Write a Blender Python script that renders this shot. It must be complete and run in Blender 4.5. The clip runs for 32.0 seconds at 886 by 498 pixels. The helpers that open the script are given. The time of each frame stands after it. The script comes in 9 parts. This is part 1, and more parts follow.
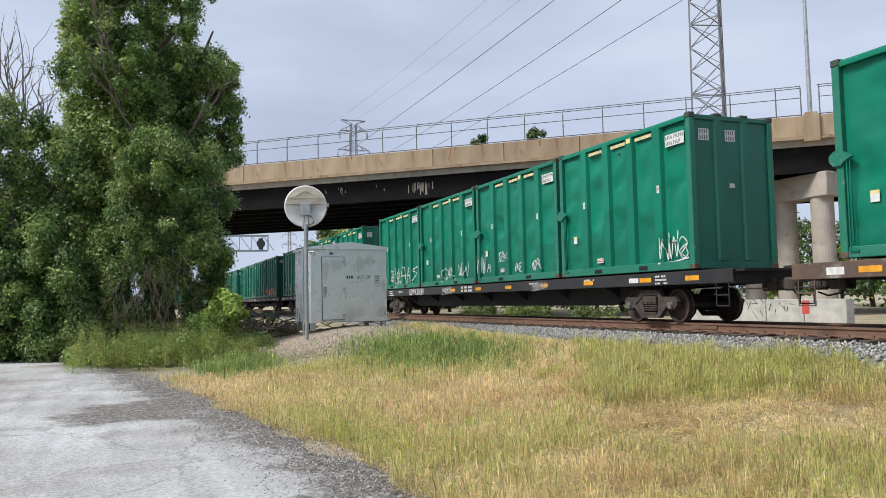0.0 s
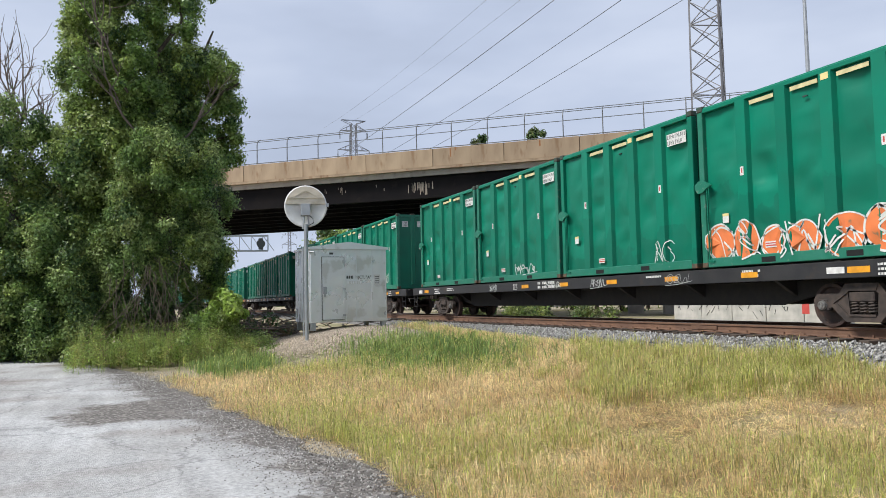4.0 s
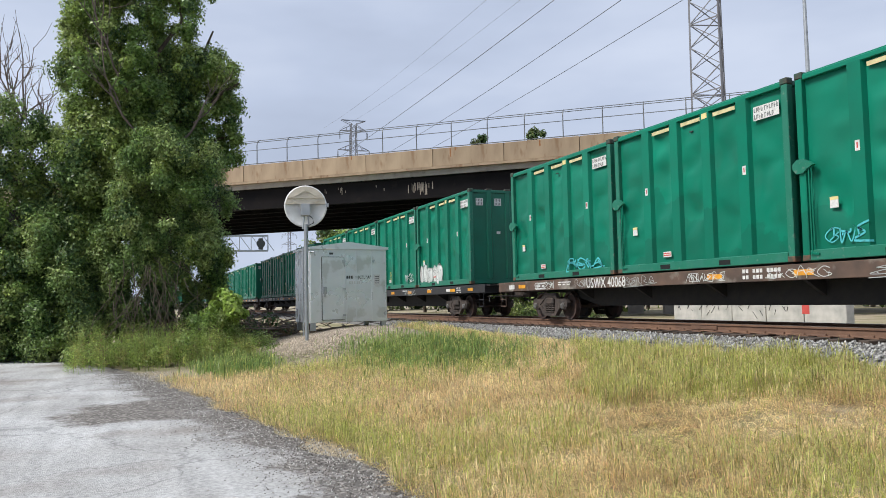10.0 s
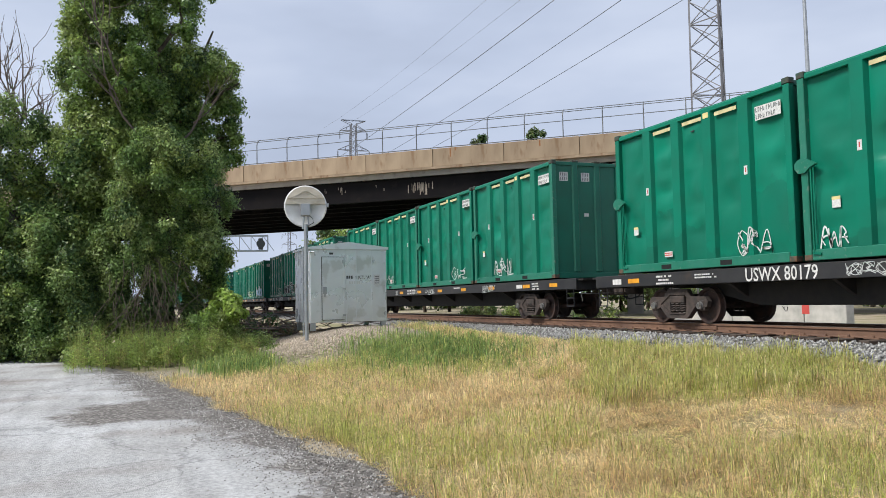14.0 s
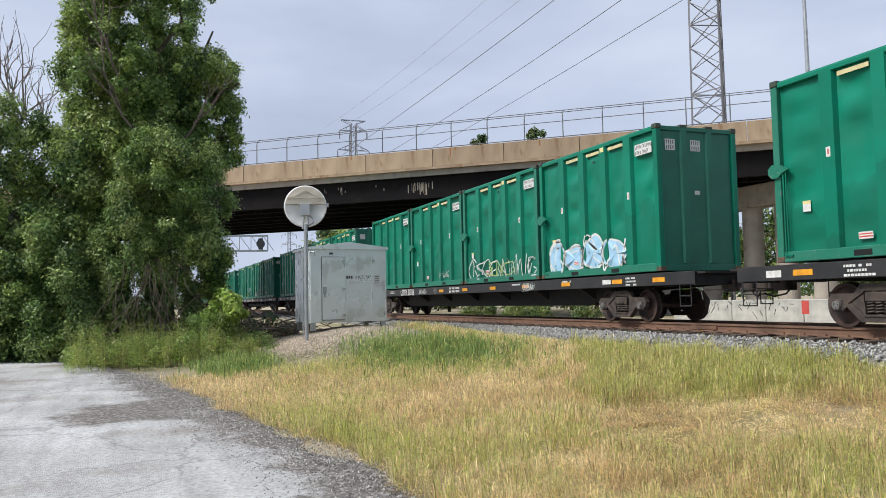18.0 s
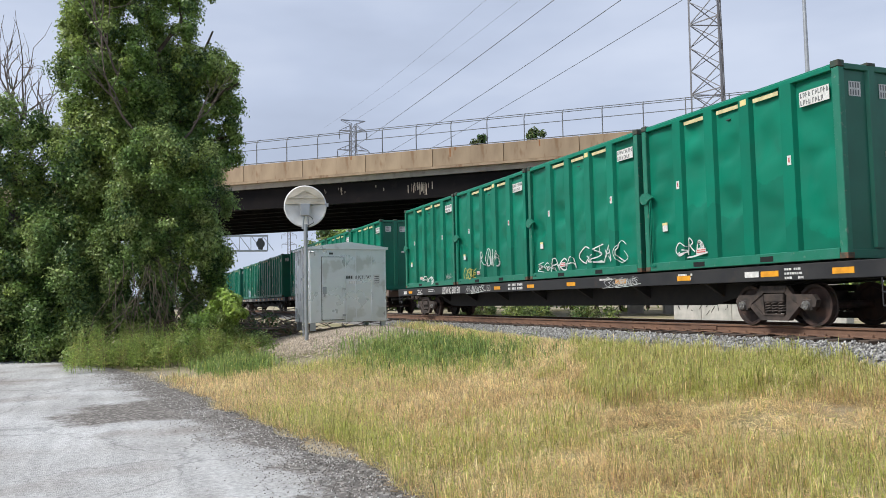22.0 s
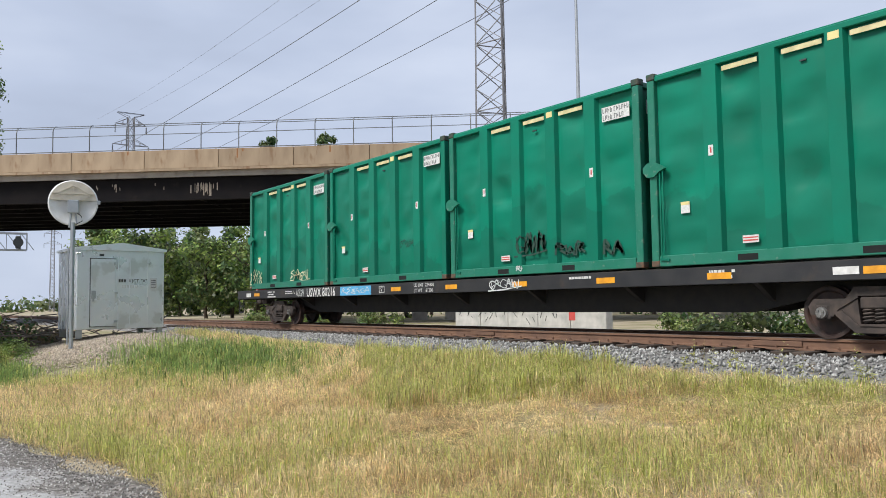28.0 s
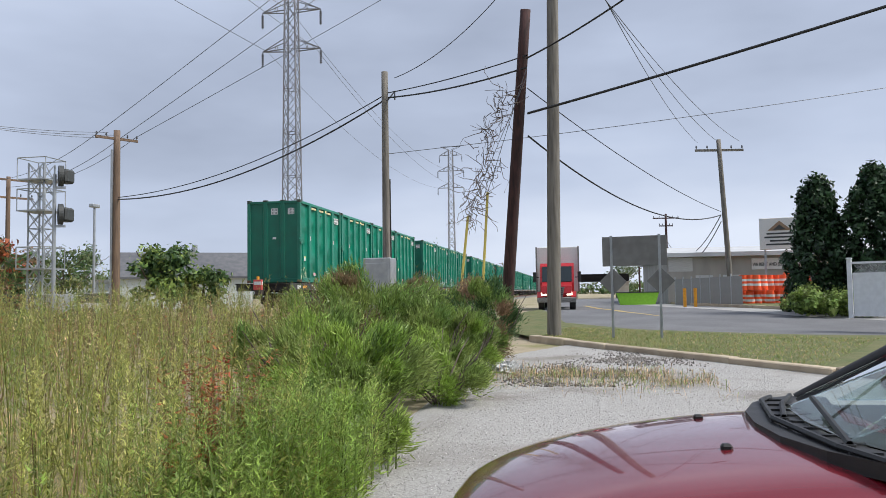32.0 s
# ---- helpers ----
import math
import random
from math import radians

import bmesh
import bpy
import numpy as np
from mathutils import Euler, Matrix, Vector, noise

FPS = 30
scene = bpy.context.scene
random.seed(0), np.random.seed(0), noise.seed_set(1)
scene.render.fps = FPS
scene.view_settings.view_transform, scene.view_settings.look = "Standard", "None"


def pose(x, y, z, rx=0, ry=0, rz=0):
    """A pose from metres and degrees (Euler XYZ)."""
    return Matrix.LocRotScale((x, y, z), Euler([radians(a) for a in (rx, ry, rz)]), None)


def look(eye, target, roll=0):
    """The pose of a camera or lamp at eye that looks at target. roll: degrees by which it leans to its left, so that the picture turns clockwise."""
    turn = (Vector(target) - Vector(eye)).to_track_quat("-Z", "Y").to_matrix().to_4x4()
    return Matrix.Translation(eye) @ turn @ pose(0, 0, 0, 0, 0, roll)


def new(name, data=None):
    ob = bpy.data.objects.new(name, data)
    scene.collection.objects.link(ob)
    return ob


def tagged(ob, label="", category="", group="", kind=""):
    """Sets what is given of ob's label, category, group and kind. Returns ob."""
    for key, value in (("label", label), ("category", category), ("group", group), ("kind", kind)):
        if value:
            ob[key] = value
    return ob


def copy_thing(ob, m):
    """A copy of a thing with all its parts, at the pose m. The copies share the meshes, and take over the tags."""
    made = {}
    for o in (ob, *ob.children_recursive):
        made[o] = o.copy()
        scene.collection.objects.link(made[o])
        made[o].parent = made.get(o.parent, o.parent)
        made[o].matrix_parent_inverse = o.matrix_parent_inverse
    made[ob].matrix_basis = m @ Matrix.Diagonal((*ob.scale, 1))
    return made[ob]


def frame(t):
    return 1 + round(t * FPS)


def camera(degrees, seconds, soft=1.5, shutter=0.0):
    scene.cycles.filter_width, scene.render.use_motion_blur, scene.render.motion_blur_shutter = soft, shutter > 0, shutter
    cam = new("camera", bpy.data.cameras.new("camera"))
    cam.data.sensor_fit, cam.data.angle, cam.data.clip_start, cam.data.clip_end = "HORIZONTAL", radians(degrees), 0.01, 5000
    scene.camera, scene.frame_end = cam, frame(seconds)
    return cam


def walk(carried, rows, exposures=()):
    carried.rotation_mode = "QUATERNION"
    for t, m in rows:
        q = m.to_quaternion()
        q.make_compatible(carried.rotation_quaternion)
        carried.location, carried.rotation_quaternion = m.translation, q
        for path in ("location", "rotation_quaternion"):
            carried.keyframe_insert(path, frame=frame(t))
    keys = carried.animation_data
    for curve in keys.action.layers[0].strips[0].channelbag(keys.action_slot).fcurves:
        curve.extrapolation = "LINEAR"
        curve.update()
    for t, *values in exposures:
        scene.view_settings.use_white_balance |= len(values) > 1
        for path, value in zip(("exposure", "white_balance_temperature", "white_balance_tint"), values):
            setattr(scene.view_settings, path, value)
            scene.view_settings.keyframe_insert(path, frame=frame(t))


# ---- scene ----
# ======== camera and its walk ========
EYE = (0.0, 0.0, 1.55)


def turned(yaw, pitch, roll):
    """The camera's pose at the eye, from degrees: yaw to the left from +y, pitch up, roll as look() takes it."""
    return pose(*EYE, 90 + pitch, 0, yaw) @ pose(0, 0, 0, 0, 0, roll)


cam = camera(58.5, 32.0, soft=0.85)
PATH = [
    (0.0, 68.40, 3.70, -1.21), (26.5, 68.36, 3.70, -1.21), (27.0, 67.9, 3.68, -1.2), (27.5, 64.4, 3.75, -1.05),
    (28.0, 53.08, 3.88, -0.86), (28.4, 38.45, 4.16, -0.80), (28.8, 21.21, 4.60, -0.96), (29.3, -3.80, 5.42, -0.93),
    (29.7, -26.29, 5.86, -0.61), (30.0, -41.50, 6.30, -1.00), (30.3, -52.95, 6.62, -1.68), (30.7, -64.26, 6.13, -2.27),
    (31.2, -74.41, 4.21, -2.18), (31.6, -78.6, 3.4, -1.4), (32.0, -80.29, 3.23, -0.87),
]
walk(cam, [(t, turned(a, b, c)) for t, a, b, c in PATH], exposures=[(0.0, 0.0), (32.0, 0.0)])

# ======== world and sun ========
SUN_ELEVATION, SUN_AZIMUTH = radians(50), radians(170)
world = bpy.data.worlds.new("overcast_sky")
scene.world = world
world.use_nodes = True


def build_world():
    nt = world.node_tree
    nt.nodes.clear()
    out = nt.nodes.new("ShaderNodeOutputWorld")
    sky = nt.nodes.new("ShaderNodeTexSky")
    sky.sky_type, sky.sun_disc = "NISHITA", False
    sky.sun_elevation, sky.sun_rotation = SUN_ELEVATION, SUN_AZIMUTH
    scaled = nt.nodes.new("ShaderNodeBackground")
    scaled.inputs["Strength"].default_value = 0.06
    nt.links.new(sky.outputs["Color"], scaled.inputs["Color"])
    co = nt.nodes.new("ShaderNodeTexCoord")
    stretch = nt.nodes.new("ShaderNodeMapping")
    stretch.inputs["Scale"].default_value = (1.0, 1.0, 3.2)
    nt.links.new(co.outputs["Generated"], stretch.inputs["Vector"])
    clouds = nt.nodes.new("ShaderNodeTexNoise")
    clouds.inputs["Scale"].default_value, clouds.inputs["Detail"].default_value = 1.5, 5.0
    clouds.inputs["Roughness"].default_value = 0.48
    nt.links.new(stretch.outputs["Vector"], clouds.inputs["Vector"])
    split = nt.nodes.new("ShaderNodeSeparateXYZ")
    nt.links.new(co.outputs["Generated"], split.inputs["Vector"])
    side = nt.nodes.new("ShaderNodeMath")
    side.operation = "MULTIPLY_ADD"
    side.inputs[1].default_value, side.inputs[2].default_value = -0.02, 0.035
    nt.links.new(split.outputs["X"], side.inputs[0])
    mixed = nt.nodes.new("ShaderNodeMath")
    mixed.operation = "ADD"
    nt.links.new(clouds.outputs["Fac"], mixed.inputs[0])
    nt.links.new(side.outputs["Value"], mixed.inputs[1])
    ramp = nt.nodes.new("ShaderNodeValToRGB")
    e = ramp.color_ramp.elements
    e[0].position, e[0].color = 0.25, (0.30, 0.345, 0.45, 1)
    e[1].position, e[1].color = 0.72, (0.66, 0.72, 0.85, 1)
    mid = e.new(0.50)
    mid.color = (0.47, 0.535, 0.68, 1)
    nt.links.new(mixed.outputs["Value"], ramp.inputs["Fac"])
    cover = nt.nodes.new("ShaderNodeBackground")
    cover.inputs["Strength"].default_value = 1.25
    nt.links.new(ramp.outputs["Color"], cover.inputs["Color"])
    both = nt.nodes.new("ShaderNodeMixShader")
    both.inputs["Fac"].default_value = 0.88
    nt.links.new(scaled.outputs["Background"], both.inputs[1])
    nt.links.new(cover.outputs["Background"], both.inputs[2])
    nt.links.new(both.outputs["Shader"], out.inputs["Surface"])


build_world()
sun = new("sun", bpy.data.lights.new("sun", "SUN"))
sun.data.energy, sun.data.angle, sun.data.color = 4.3, radians(18), (1.0, 0.96, 0.9)
sun.matrix_world = look((-1, -30, 36), (0, 0, 0))
# ======== materials ========
def material(name, base, second=None, rough=0.8, metal=0.0, scale=6.0, fine=60.0, bump=0.15, mix=(0.35, 0.65), vary=0.0, spec=0.5,
             third=None, third_at=(0.58, 0.72), third_scale=1.3, through_light=0.0, stretch=(1, 1, 1), island=0.0, rough_vary=0.1):
    m = bpy.data.materials.new(name)
    m.use_nodes = True
    nt = m.node_tree
    bs = nt.nodes["Principled BSDF"]
    bs.inputs["Roughness"].default_value, bs.inputs["Metallic"].default_value = rough, metal
    bs.inputs["Specular IOR Level"].default_value = spec
    second = second or tuple(c * 0.75 for c in base)
    co = nt.nodes.new("ShaderNodeTexCoord")
    mp = nt.nodes.new("ShaderNodeMapping")
    mp.inputs["Scale"].default_value = stretch
    nt.links.new(co.outputs["Object"], mp.inputs["Vector"])

    def noise_node(sc, detail=4.0):
        n = nt.nodes.new("ShaderNodeTexNoise")
        n.inputs["Scale"].default_value, n.inputs["Detail"].default_value = sc, detail
        nt.links.new(mp.outputs["Vector"], n.inputs["Vector"])
        return n

    def span(node, lo, hi):
        r = nt.nodes.new("ShaderNodeMapRange")
        r.inputs["From Min"].default_value, r.inputs["From Max"].default_value = lo, hi
        nt.links.new(node, r.inputs["Value"])
        return r.outputs["Result"]

    def blend(fac, a, b):
        x = nt.nodes.new("ShaderNodeMix")
        x.data_type = "RGBA"
        nt.links.new(fac, x.inputs[0])
        for v, sock in ((a, x.inputs[6]), (b, x.inputs[7])):
            if isinstance(v, tuple):
                sock.default_value = (*v, 1)
            else:
                nt.links.new(v, sock)
        return x.outputs[2]

    coarse, grain = noise_node(scale), noise_node(fine, 3.0)
    col = blend(span(coarse.outputs["Fac"], *mix), base, second)
    if third:
        spots = noise_node(third_scale, 6.0)
        col = blend(span(spots.outputs["Fac"], *third_at), col, third)
    if vary or island:
        info = nt.nodes.new("ShaderNodeObjectInfo" if vary else "ShaderNodeNewGeometry")
        amount = vary or island
        r = nt.nodes.new("ShaderNodeMapRange")
        r.inputs["To Min"].default_value, r.inputs["To Max"].default_value = 1 - amount, 1 + amount
        nt.links.new(info.outputs["Random" if vary else "Random Per Island"], r.inputs["Value"])
        sc = nt.nodes.new("ShaderNodeVectorMath")
        sc.operation = "SCALE"
        nt.links.new(col, sc.inputs[0])
        nt.links.new(r.outputs["Result"], sc.inputs["Scale"])
        col = sc.outputs["Vector"]
    nt.links.new(col, bs.inputs["Base Color"])
    rr = nt.nodes.new("ShaderNodeMapRange")
    rr.inputs["To Min"].default_value, rr.inputs["To Max"].default_value = max(rough - rough_vary, 0.02), min(rough + rough_vary, 1)
    nt.links.new(coarse.outputs["Fac"], rr.inputs["Value"])
    nt.links.new(rr.outputs["Result"], bs.inputs["Roughness"])
    if bump:
        b = nt.nodes.new("ShaderNodeBump")
        b.inputs["Strength"].default_value, b.inputs["Distance"].default_value = bump, 0.02
        nt.links.new(grain.outputs["Fac"], b.inputs["Height"])
        nt.links.new(b.outputs["Normal"], bs.inputs["Normal"])
    if through_light:
        tr = nt.nodes.new("ShaderNodeBsdfTranslucent")
        nt.links.new(col, tr.inputs["Color"])
        ms = nt.nodes.new("ShaderNodeMixShader")
        ms.inputs["Fac"].default_value = through_light
        nt.links.new(bs.outputs["BSDF"], ms.inputs[1])
        nt.links.new(tr.outputs["BSDF"], ms.inputs[2])
        nt.links.new(ms.outputs["Shader"], nt.nodes["Material Output"].inputs["Surface"])
    return m


def plain(name, col, rough=0.6, metal=0.0):
    return material(name, col, tuple(c * 0.9 for c in col), rough, metal, bump=0.05)


def glass_material(name, tint=(0.9, 0.95, 0.95), rough=0.02):
    m = bpy.data.materials.new(name)
    m.use_nodes = True
    bs = m.node_tree.nodes["Principled BSDF"]
    bs.inputs["Base Color"].default_value = (*tint, 1)
    bs.inputs["Roughness"].default_value = rough
    bs.inputs["Transmission Weight"].default_value = 1.0
    bs.inputs["IOR"].default_value = 1.2
    return m


def glow(name, col, strength):
    m = bpy.data.materials.new(name)
    m.use_nodes = True
    bs = m.node_tree.nodes["Principled BSDF"]
    bs.inputs["Base Color"].default_value = (*col, 1)
    bs.inputs["Emission Color"].default_value = (*col, 1)
    bs.inputs["Emission Strength"].default_value = strength
    return m


# ======== mesh helpers ========
def box(bm, x0, y0, z0, x1, y1, z1, bevel=0.0):
    vs = bmesh.ops.create_cube(bm, size=1.0, matrix=Matrix.LocRotScale(
        ((x0 + x1) / 2, (y0 + y1) / 2, (z0 + z1) / 2), None, (abs(x1 - x0), abs(y1 - y0), abs(z1 - z0))))["verts"]
    if bevel:
        es = list({e for v in vs for e in v.link_edges})
        bmesh.ops.bevel(bm, geom=es, offset=bevel, segments=1, affect="EDGES")
    return bm


def rod(bm, a, b, r0, r1=None, n=8, caps=True):
    a, b = Vector(a), Vector(b)
    d = b - a
    m = Matrix.Translation((a + b) / 2) @ d.to_track_quat("Z", "Y").to_matrix().to_4x4()
    bmesh.ops.create_cone(bm, cap_ends=caps, segments=n, radius1=r0, radius2=r0 if r1 is None else r1, depth=d.length, matrix=m)
    return bm


def beam(bm, a, b, w, h=None):
    """A square bar from a to b."""
    a, b = Vector(a), Vector(b)
    d = b - a
    m = Matrix.Translation((a + b) / 2) @ d.to_track_quat("Z", "Y").to_matrix().to_4x4() @ Matrix.Diagonal((w, h or w, d.length, 1))
    bmesh.ops.create_cube(bm, size=1.0, matrix=m)
    return bm


def prism(bm, pts, axis, lo, hi):
    """An outline of 2D points, pushed out along an axis ('x', 'y' or 'z') from lo to hi."""
    def at(p, k):
        return {"x": (k, p[0], p[1]), "y": (p[0], k, p[1]), "z": (p[0], p[1], k)}[axis]
    a, b = [bm.verts.new(at(p, lo)) for p in pts], [bm.verts.new(at(p, hi)) for p in pts]
    n = len(pts)
    bm.faces.new(a), bm.faces.new(b[::-1])
    for i in range(n):
        bm.faces.new((a[i], b[i], b[(i + 1) % n], a[(i + 1) % n]))
    bmesh.ops.recalc_face_normals(bm, faces=bm.faces)
    return bm


def tube(bm, pts, r, n=6):
    pts = [Vector(p) for p in pts]
    rings = []
    for i, p in enumerate(pts):
        d = (pts[min(i + 1, len(pts) - 1)] - pts[max(i - 1, 0)]).normalized()
        u = d.orthogonal().normalized() if abs(d.z) > 0.95 else d.cross(Vector((0, 0, 1))).normalized()
        v = d.cross(u)
        rad = r[i] if isinstance(r, (list, tuple)) else r
        rings.append([bm.verts.new(p + rad * (math.cos(k * math.tau / n) * u + math.sin(k * math.tau / n) * v)) for k in range(n)])
    for a, b in zip(rings, rings[1:]):
        for k in range(n):
            bm.faces.new((a[k], a[(k + 1) % n], b[(k + 1) % n], b[k]))
    return bm


def mesh_of(name, bm, mat, smooth=False):
    me = bpy.data.meshes.new(name)
    bm.to_mesh(me)
    bm.free()
    if mat:
        me.materials.append(mat)
    if smooth:
        for p in me.polygons:
            p.use_smooth = True
    return me


def part(name, bm, mat, parent, label="", smooth=False):
    ob = new(name, bm if isinstance(bm, bpy.types.Mesh) else mesh_of(name, bm, mat, smooth))
    ob.parent = parent
    if label:
        tagged(ob, label)
    return ob


def thing(name, label, category, at=None, group="", kind=""):
    ob = new(name)
    ob.empty_display_size = 0.2
    if at is not None:
        ob.matrix_world = at if isinstance(at, Matrix) else pose(*at)
    return tagged(ob, label, category, group, kind)


def solid(name, bm, mat, label, category, at=None, group="", kind="", smooth=False):
    ob = new(name, mesh_of(name, bm, mat, smooth))
    if at is not None:
        ob.matrix_world = at if isinstance(at, Matrix) else pose(*at)
    return tagged(ob, label, category, group, kind)


def soup(name, verts, faces, mats, slots=None):
    """A mesh from arrays: rows of vertices, rows of faces of one size."""
    me = bpy.data.meshes.new(name)
    verts, faces = np.asarray(verts, np.float32), np.asarray(faces, np.int32)
    n = faces.shape[1]
    me.vertices.add(len(verts))
    me.vertices.foreach_set("co", verts.ravel())
    me.loops.add(faces.size)
    me.loops.foreach_set("vertex_index", faces.ravel())
    me.polygons.add(len(faces))
    me.polygons.foreach_set("loop_start", np.arange(0, faces.size, n, dtype=np.int32))
    if slots is not None:
        me.polygons.foreach_set("material_index", np.asarray(slots, np.int32))
    for m in mats:
        me.materials.append(m)
    me.update(calc_edges=True)
    me.validate()
    return me


def B():
    return bmesh.new()


def lettering(text, size, mat, parent, m, name="lettering", bold=0.0, squeeze=1.0):
    """Words as a flat mesh, with the built-in font; m is their pose in the parent's space."""
    cu = bpy.data.curves.new(name, "FONT")
    cu.body, cu.size, cu.offset, cu.resolution_u = text, size, bold, 2
    tmp = bpy.data.objects.new(name, cu)
    me = bpy.data.meshes.new_from_object(tmp)
    bpy.data.objects.remove(tmp)
    me.transform(Matrix.Diagonal((squeeze, 1, 1, 1)))
    me.materials.clear()
    me.materials.append(mat)
    ob = new(name, me)
    ob.parent = parent
    ob.matrix_local = m
    return ob
def repainted(m):
    """Old dark grime and touched-up paint on the lower part of the container's sheets, with a ragged upper edge."""
    nt = m.node_tree
    bs = nt.nodes["Principled BSDF"]
    under = bs.inputs["Base Color"].links[0].from_socket
    co = nt.nodes.new("ShaderNodeTexCoord")
    sep = nt.nodes.new("ShaderNodeSeparateXYZ")
    nt.links.new(co.outputs["Object"], sep.inputs[0])
    rag = nt.nodes.new("ShaderNodeTexNoise")
    rag.inputs["Scale"].default_value, rag.inputs["Detail"].default_value = 1.3, 6.0
    nt.links.new(co.outputs["Object"], rag.inputs["Vector"])
    info = nt.nodes.new("ShaderNodeObjectInfo")
    edge = nt.nodes.new("ShaderNodeMath")
    edge.operation = "MULTIPLY_ADD"
    edge.inputs[1].default_value, edge.inputs[2].default_value = 1.9, -0.75
    nt.links.new(info.outputs["Random"], edge.inputs[0])
    top = nt.nodes.new("ShaderNodeMath")
    top.operation = "MULTIPLY_ADD"
    top.inputs[1].default_value = 1.5
    nt.links.new(rag.outputs["Fac"], top.inputs[0])
    nt.links.new(edge.outputs[0], top.inputs[2])
    gap = nt.nodes.new("ShaderNodeMath")
    gap.operation = "SUBTRACT"
    nt.links.new(top.outputs[0], gap.inputs[0])
    nt.links.new(sep.outputs["Z"], gap.inputs[1])
    on = nt.nodes.new("ShaderNodeMapRange")
    on.inputs["From Min"].default_value, on.inputs["From Max"].default_value = 0.0, 0.06
    on.inputs["To Max"].default_value = 0.38
    nt.links.new(gap.outputs[0], on.inputs["Value"])
    x = nt.nodes.new("ShaderNodeMix")
    x.data_type = "RGBA"
    x.inputs[7].default_value = (0.008, 0.092, 0.062, 1)
    nt.links.new(on.outputs["Result"], x.inputs[0])
    nt.links.new(under, x.inputs[6])
    nt.links.new(x.outputs[2], bs.inputs["Base Color"])


GREEN = material("green_paint", (0.004, 0.190, 0.118), (0.007, 0.160, 0.100), rough=0.36, scale=1.1, fine=3.0, bump=0.12, vary=0.10, spec=0.22,
                 third=(0.014, 0.125, 0.082), third_at=(0.64, 0.82), third_scale=1.5, rough_vary=0.14)
repainted(GREEN)
GREEN_WORN = material("green_paint_scuffed", (0.006, 0.155, 0.095), (0.02, 0.17, 0.115), rough=0.5, scale=4.0, fine=25.0, bump=0.1,
                      third=(0.10, 0.20, 0.15), third_at=(0.62, 0.70), third_scale=9.0)
# the same green with the shade of the container ends put into the colour
GREEN_SHADED = material("green_paint_shaded_ends", (0.003, 0.140, 0.088), (0.005, 0.115, 0.072), rough=0.42, scale=1.6, fine=6.0, bump=0.1)
CASTING = material("corner_casting_steel", (0.018, 0.07, 0.05), (0.06, 0.05, 0.035), rough=0.6, scale=7.0)
RUSTY_CASTING = material("rusty_casting", (0.16, 0.075, 0.04), (0.05, 0.06, 0.045), rough=0.8, scale=9.0)
BLACK_STEEL = material("black_car_steel", (0.016, 0.017, 0.020), (0.028, 0.028, 0.030), rough=0.55, scale=2.5, fine=30.0, bump=0.08,
                       third=(0.055, 0.04, 0.03), third_at=(0.62, 0.8), third_scale=2.0)
BROWN_STEEL = material("brown_car_steel", (0.14, 0.085, 0.06), (0.07, 0.05, 0.04), rough=0.75, scale=1.5, fine=30.0, bump=0.1,
                       third=(0.24, 0.22, 0.19), third_at=(0.56, 0.68), third_scale=1.6)
UNDER = material("underframe_grime", (0.014, 0.013, 0.013), (0.026, 0.023, 0.02), rough=0.85, scale=5.0)
TRUCK_STEEL = material("truck_grime", (0.072, 0.053, 0.044), (0.036, 0.030, 0.027), rough=0.8, scale=7.0)
WHEEL_STEEL = material("wheel_rust", (0.075, 0.040, 0.030), (0.03, 0.022, 0.02), rough=0.7, scale=5.0)
CAP_STEEL = material("bearing_cap", (0.28, 0.28, 0.27), (0.16, 0.15, 0.14), rough=0.5, metal=0.6, scale=18.0)
RAIL_RUST = material("rail_rust", (0.19, 0.105, 0.065), (0.13, 0.075, 0.052), rough=0.85, scale=2.5, fine=50.0)
RAIL_SHINE = material("rail_running_face", (0.36, 0.34, 0.32), (0.25, 0.22, 0.20), rough=0.35, metal=0.8, scale=3.0)
TIE_WOOD = material("tie_timber", (0.085, 0.06, 0.045), (0.05, 0.04, 0.033), rough=0.95, scale=6.0, vary=0.25)
PLANK_TAN = material("tan_crossing_plank", (0.30, 0.21, 0.14), (0.22, 0.15, 0.10), rough=0.85, scale=5.0, fine=40.0)
YELLOW = material("reflector_yellow", (0.80, 0.36, 0.02), (0.62, 0.27, 0.02), rough=0.5, scale=6.0)
WHITE_PAINT = material("white_stencil", (0.74, 0.74, 0.72), (0.55, 0.55, 0.53), rough=0.6, scale=8.0)
CREAM = material("cream_strip", (0.66, 0.60, 0.34), (0.5, 0.45, 0.24), rough=0.6, scale=7.0)
LABEL_WHITE = material("white_label", (0.70, 0.70, 0.68), (0.55, 0.56, 0.55), rough=0.6, scale=20.0)
LABEL_RED = plain("label_red", (0.55, 0.08, 0.07))
PLATE_INK = plain("faded_ink", (0.16, 0.17, 0.17))
INK = plain("dark_ink", (0.05, 0.055, 0.055))
LABEL_YELLOW = plain("label_yellow", (0.72, 0.62, 0.28))
POCKET = plain("pocket_dark", (0.006, 0.008, 0.008), 0.9)
CONCRETE_TAN = material("tan_concrete", (0.40, 0.30, 0.20), (0.30, 0.22, 0.145), rough=0.9, scale=1.6, fine=30.0, bump=0.2,
                        third=(0.22, 0.125, 0.065), third_at=(0.56, 0.72), third_scale=2.2, stretch=(1, 1, 0.28), vary=0.10)
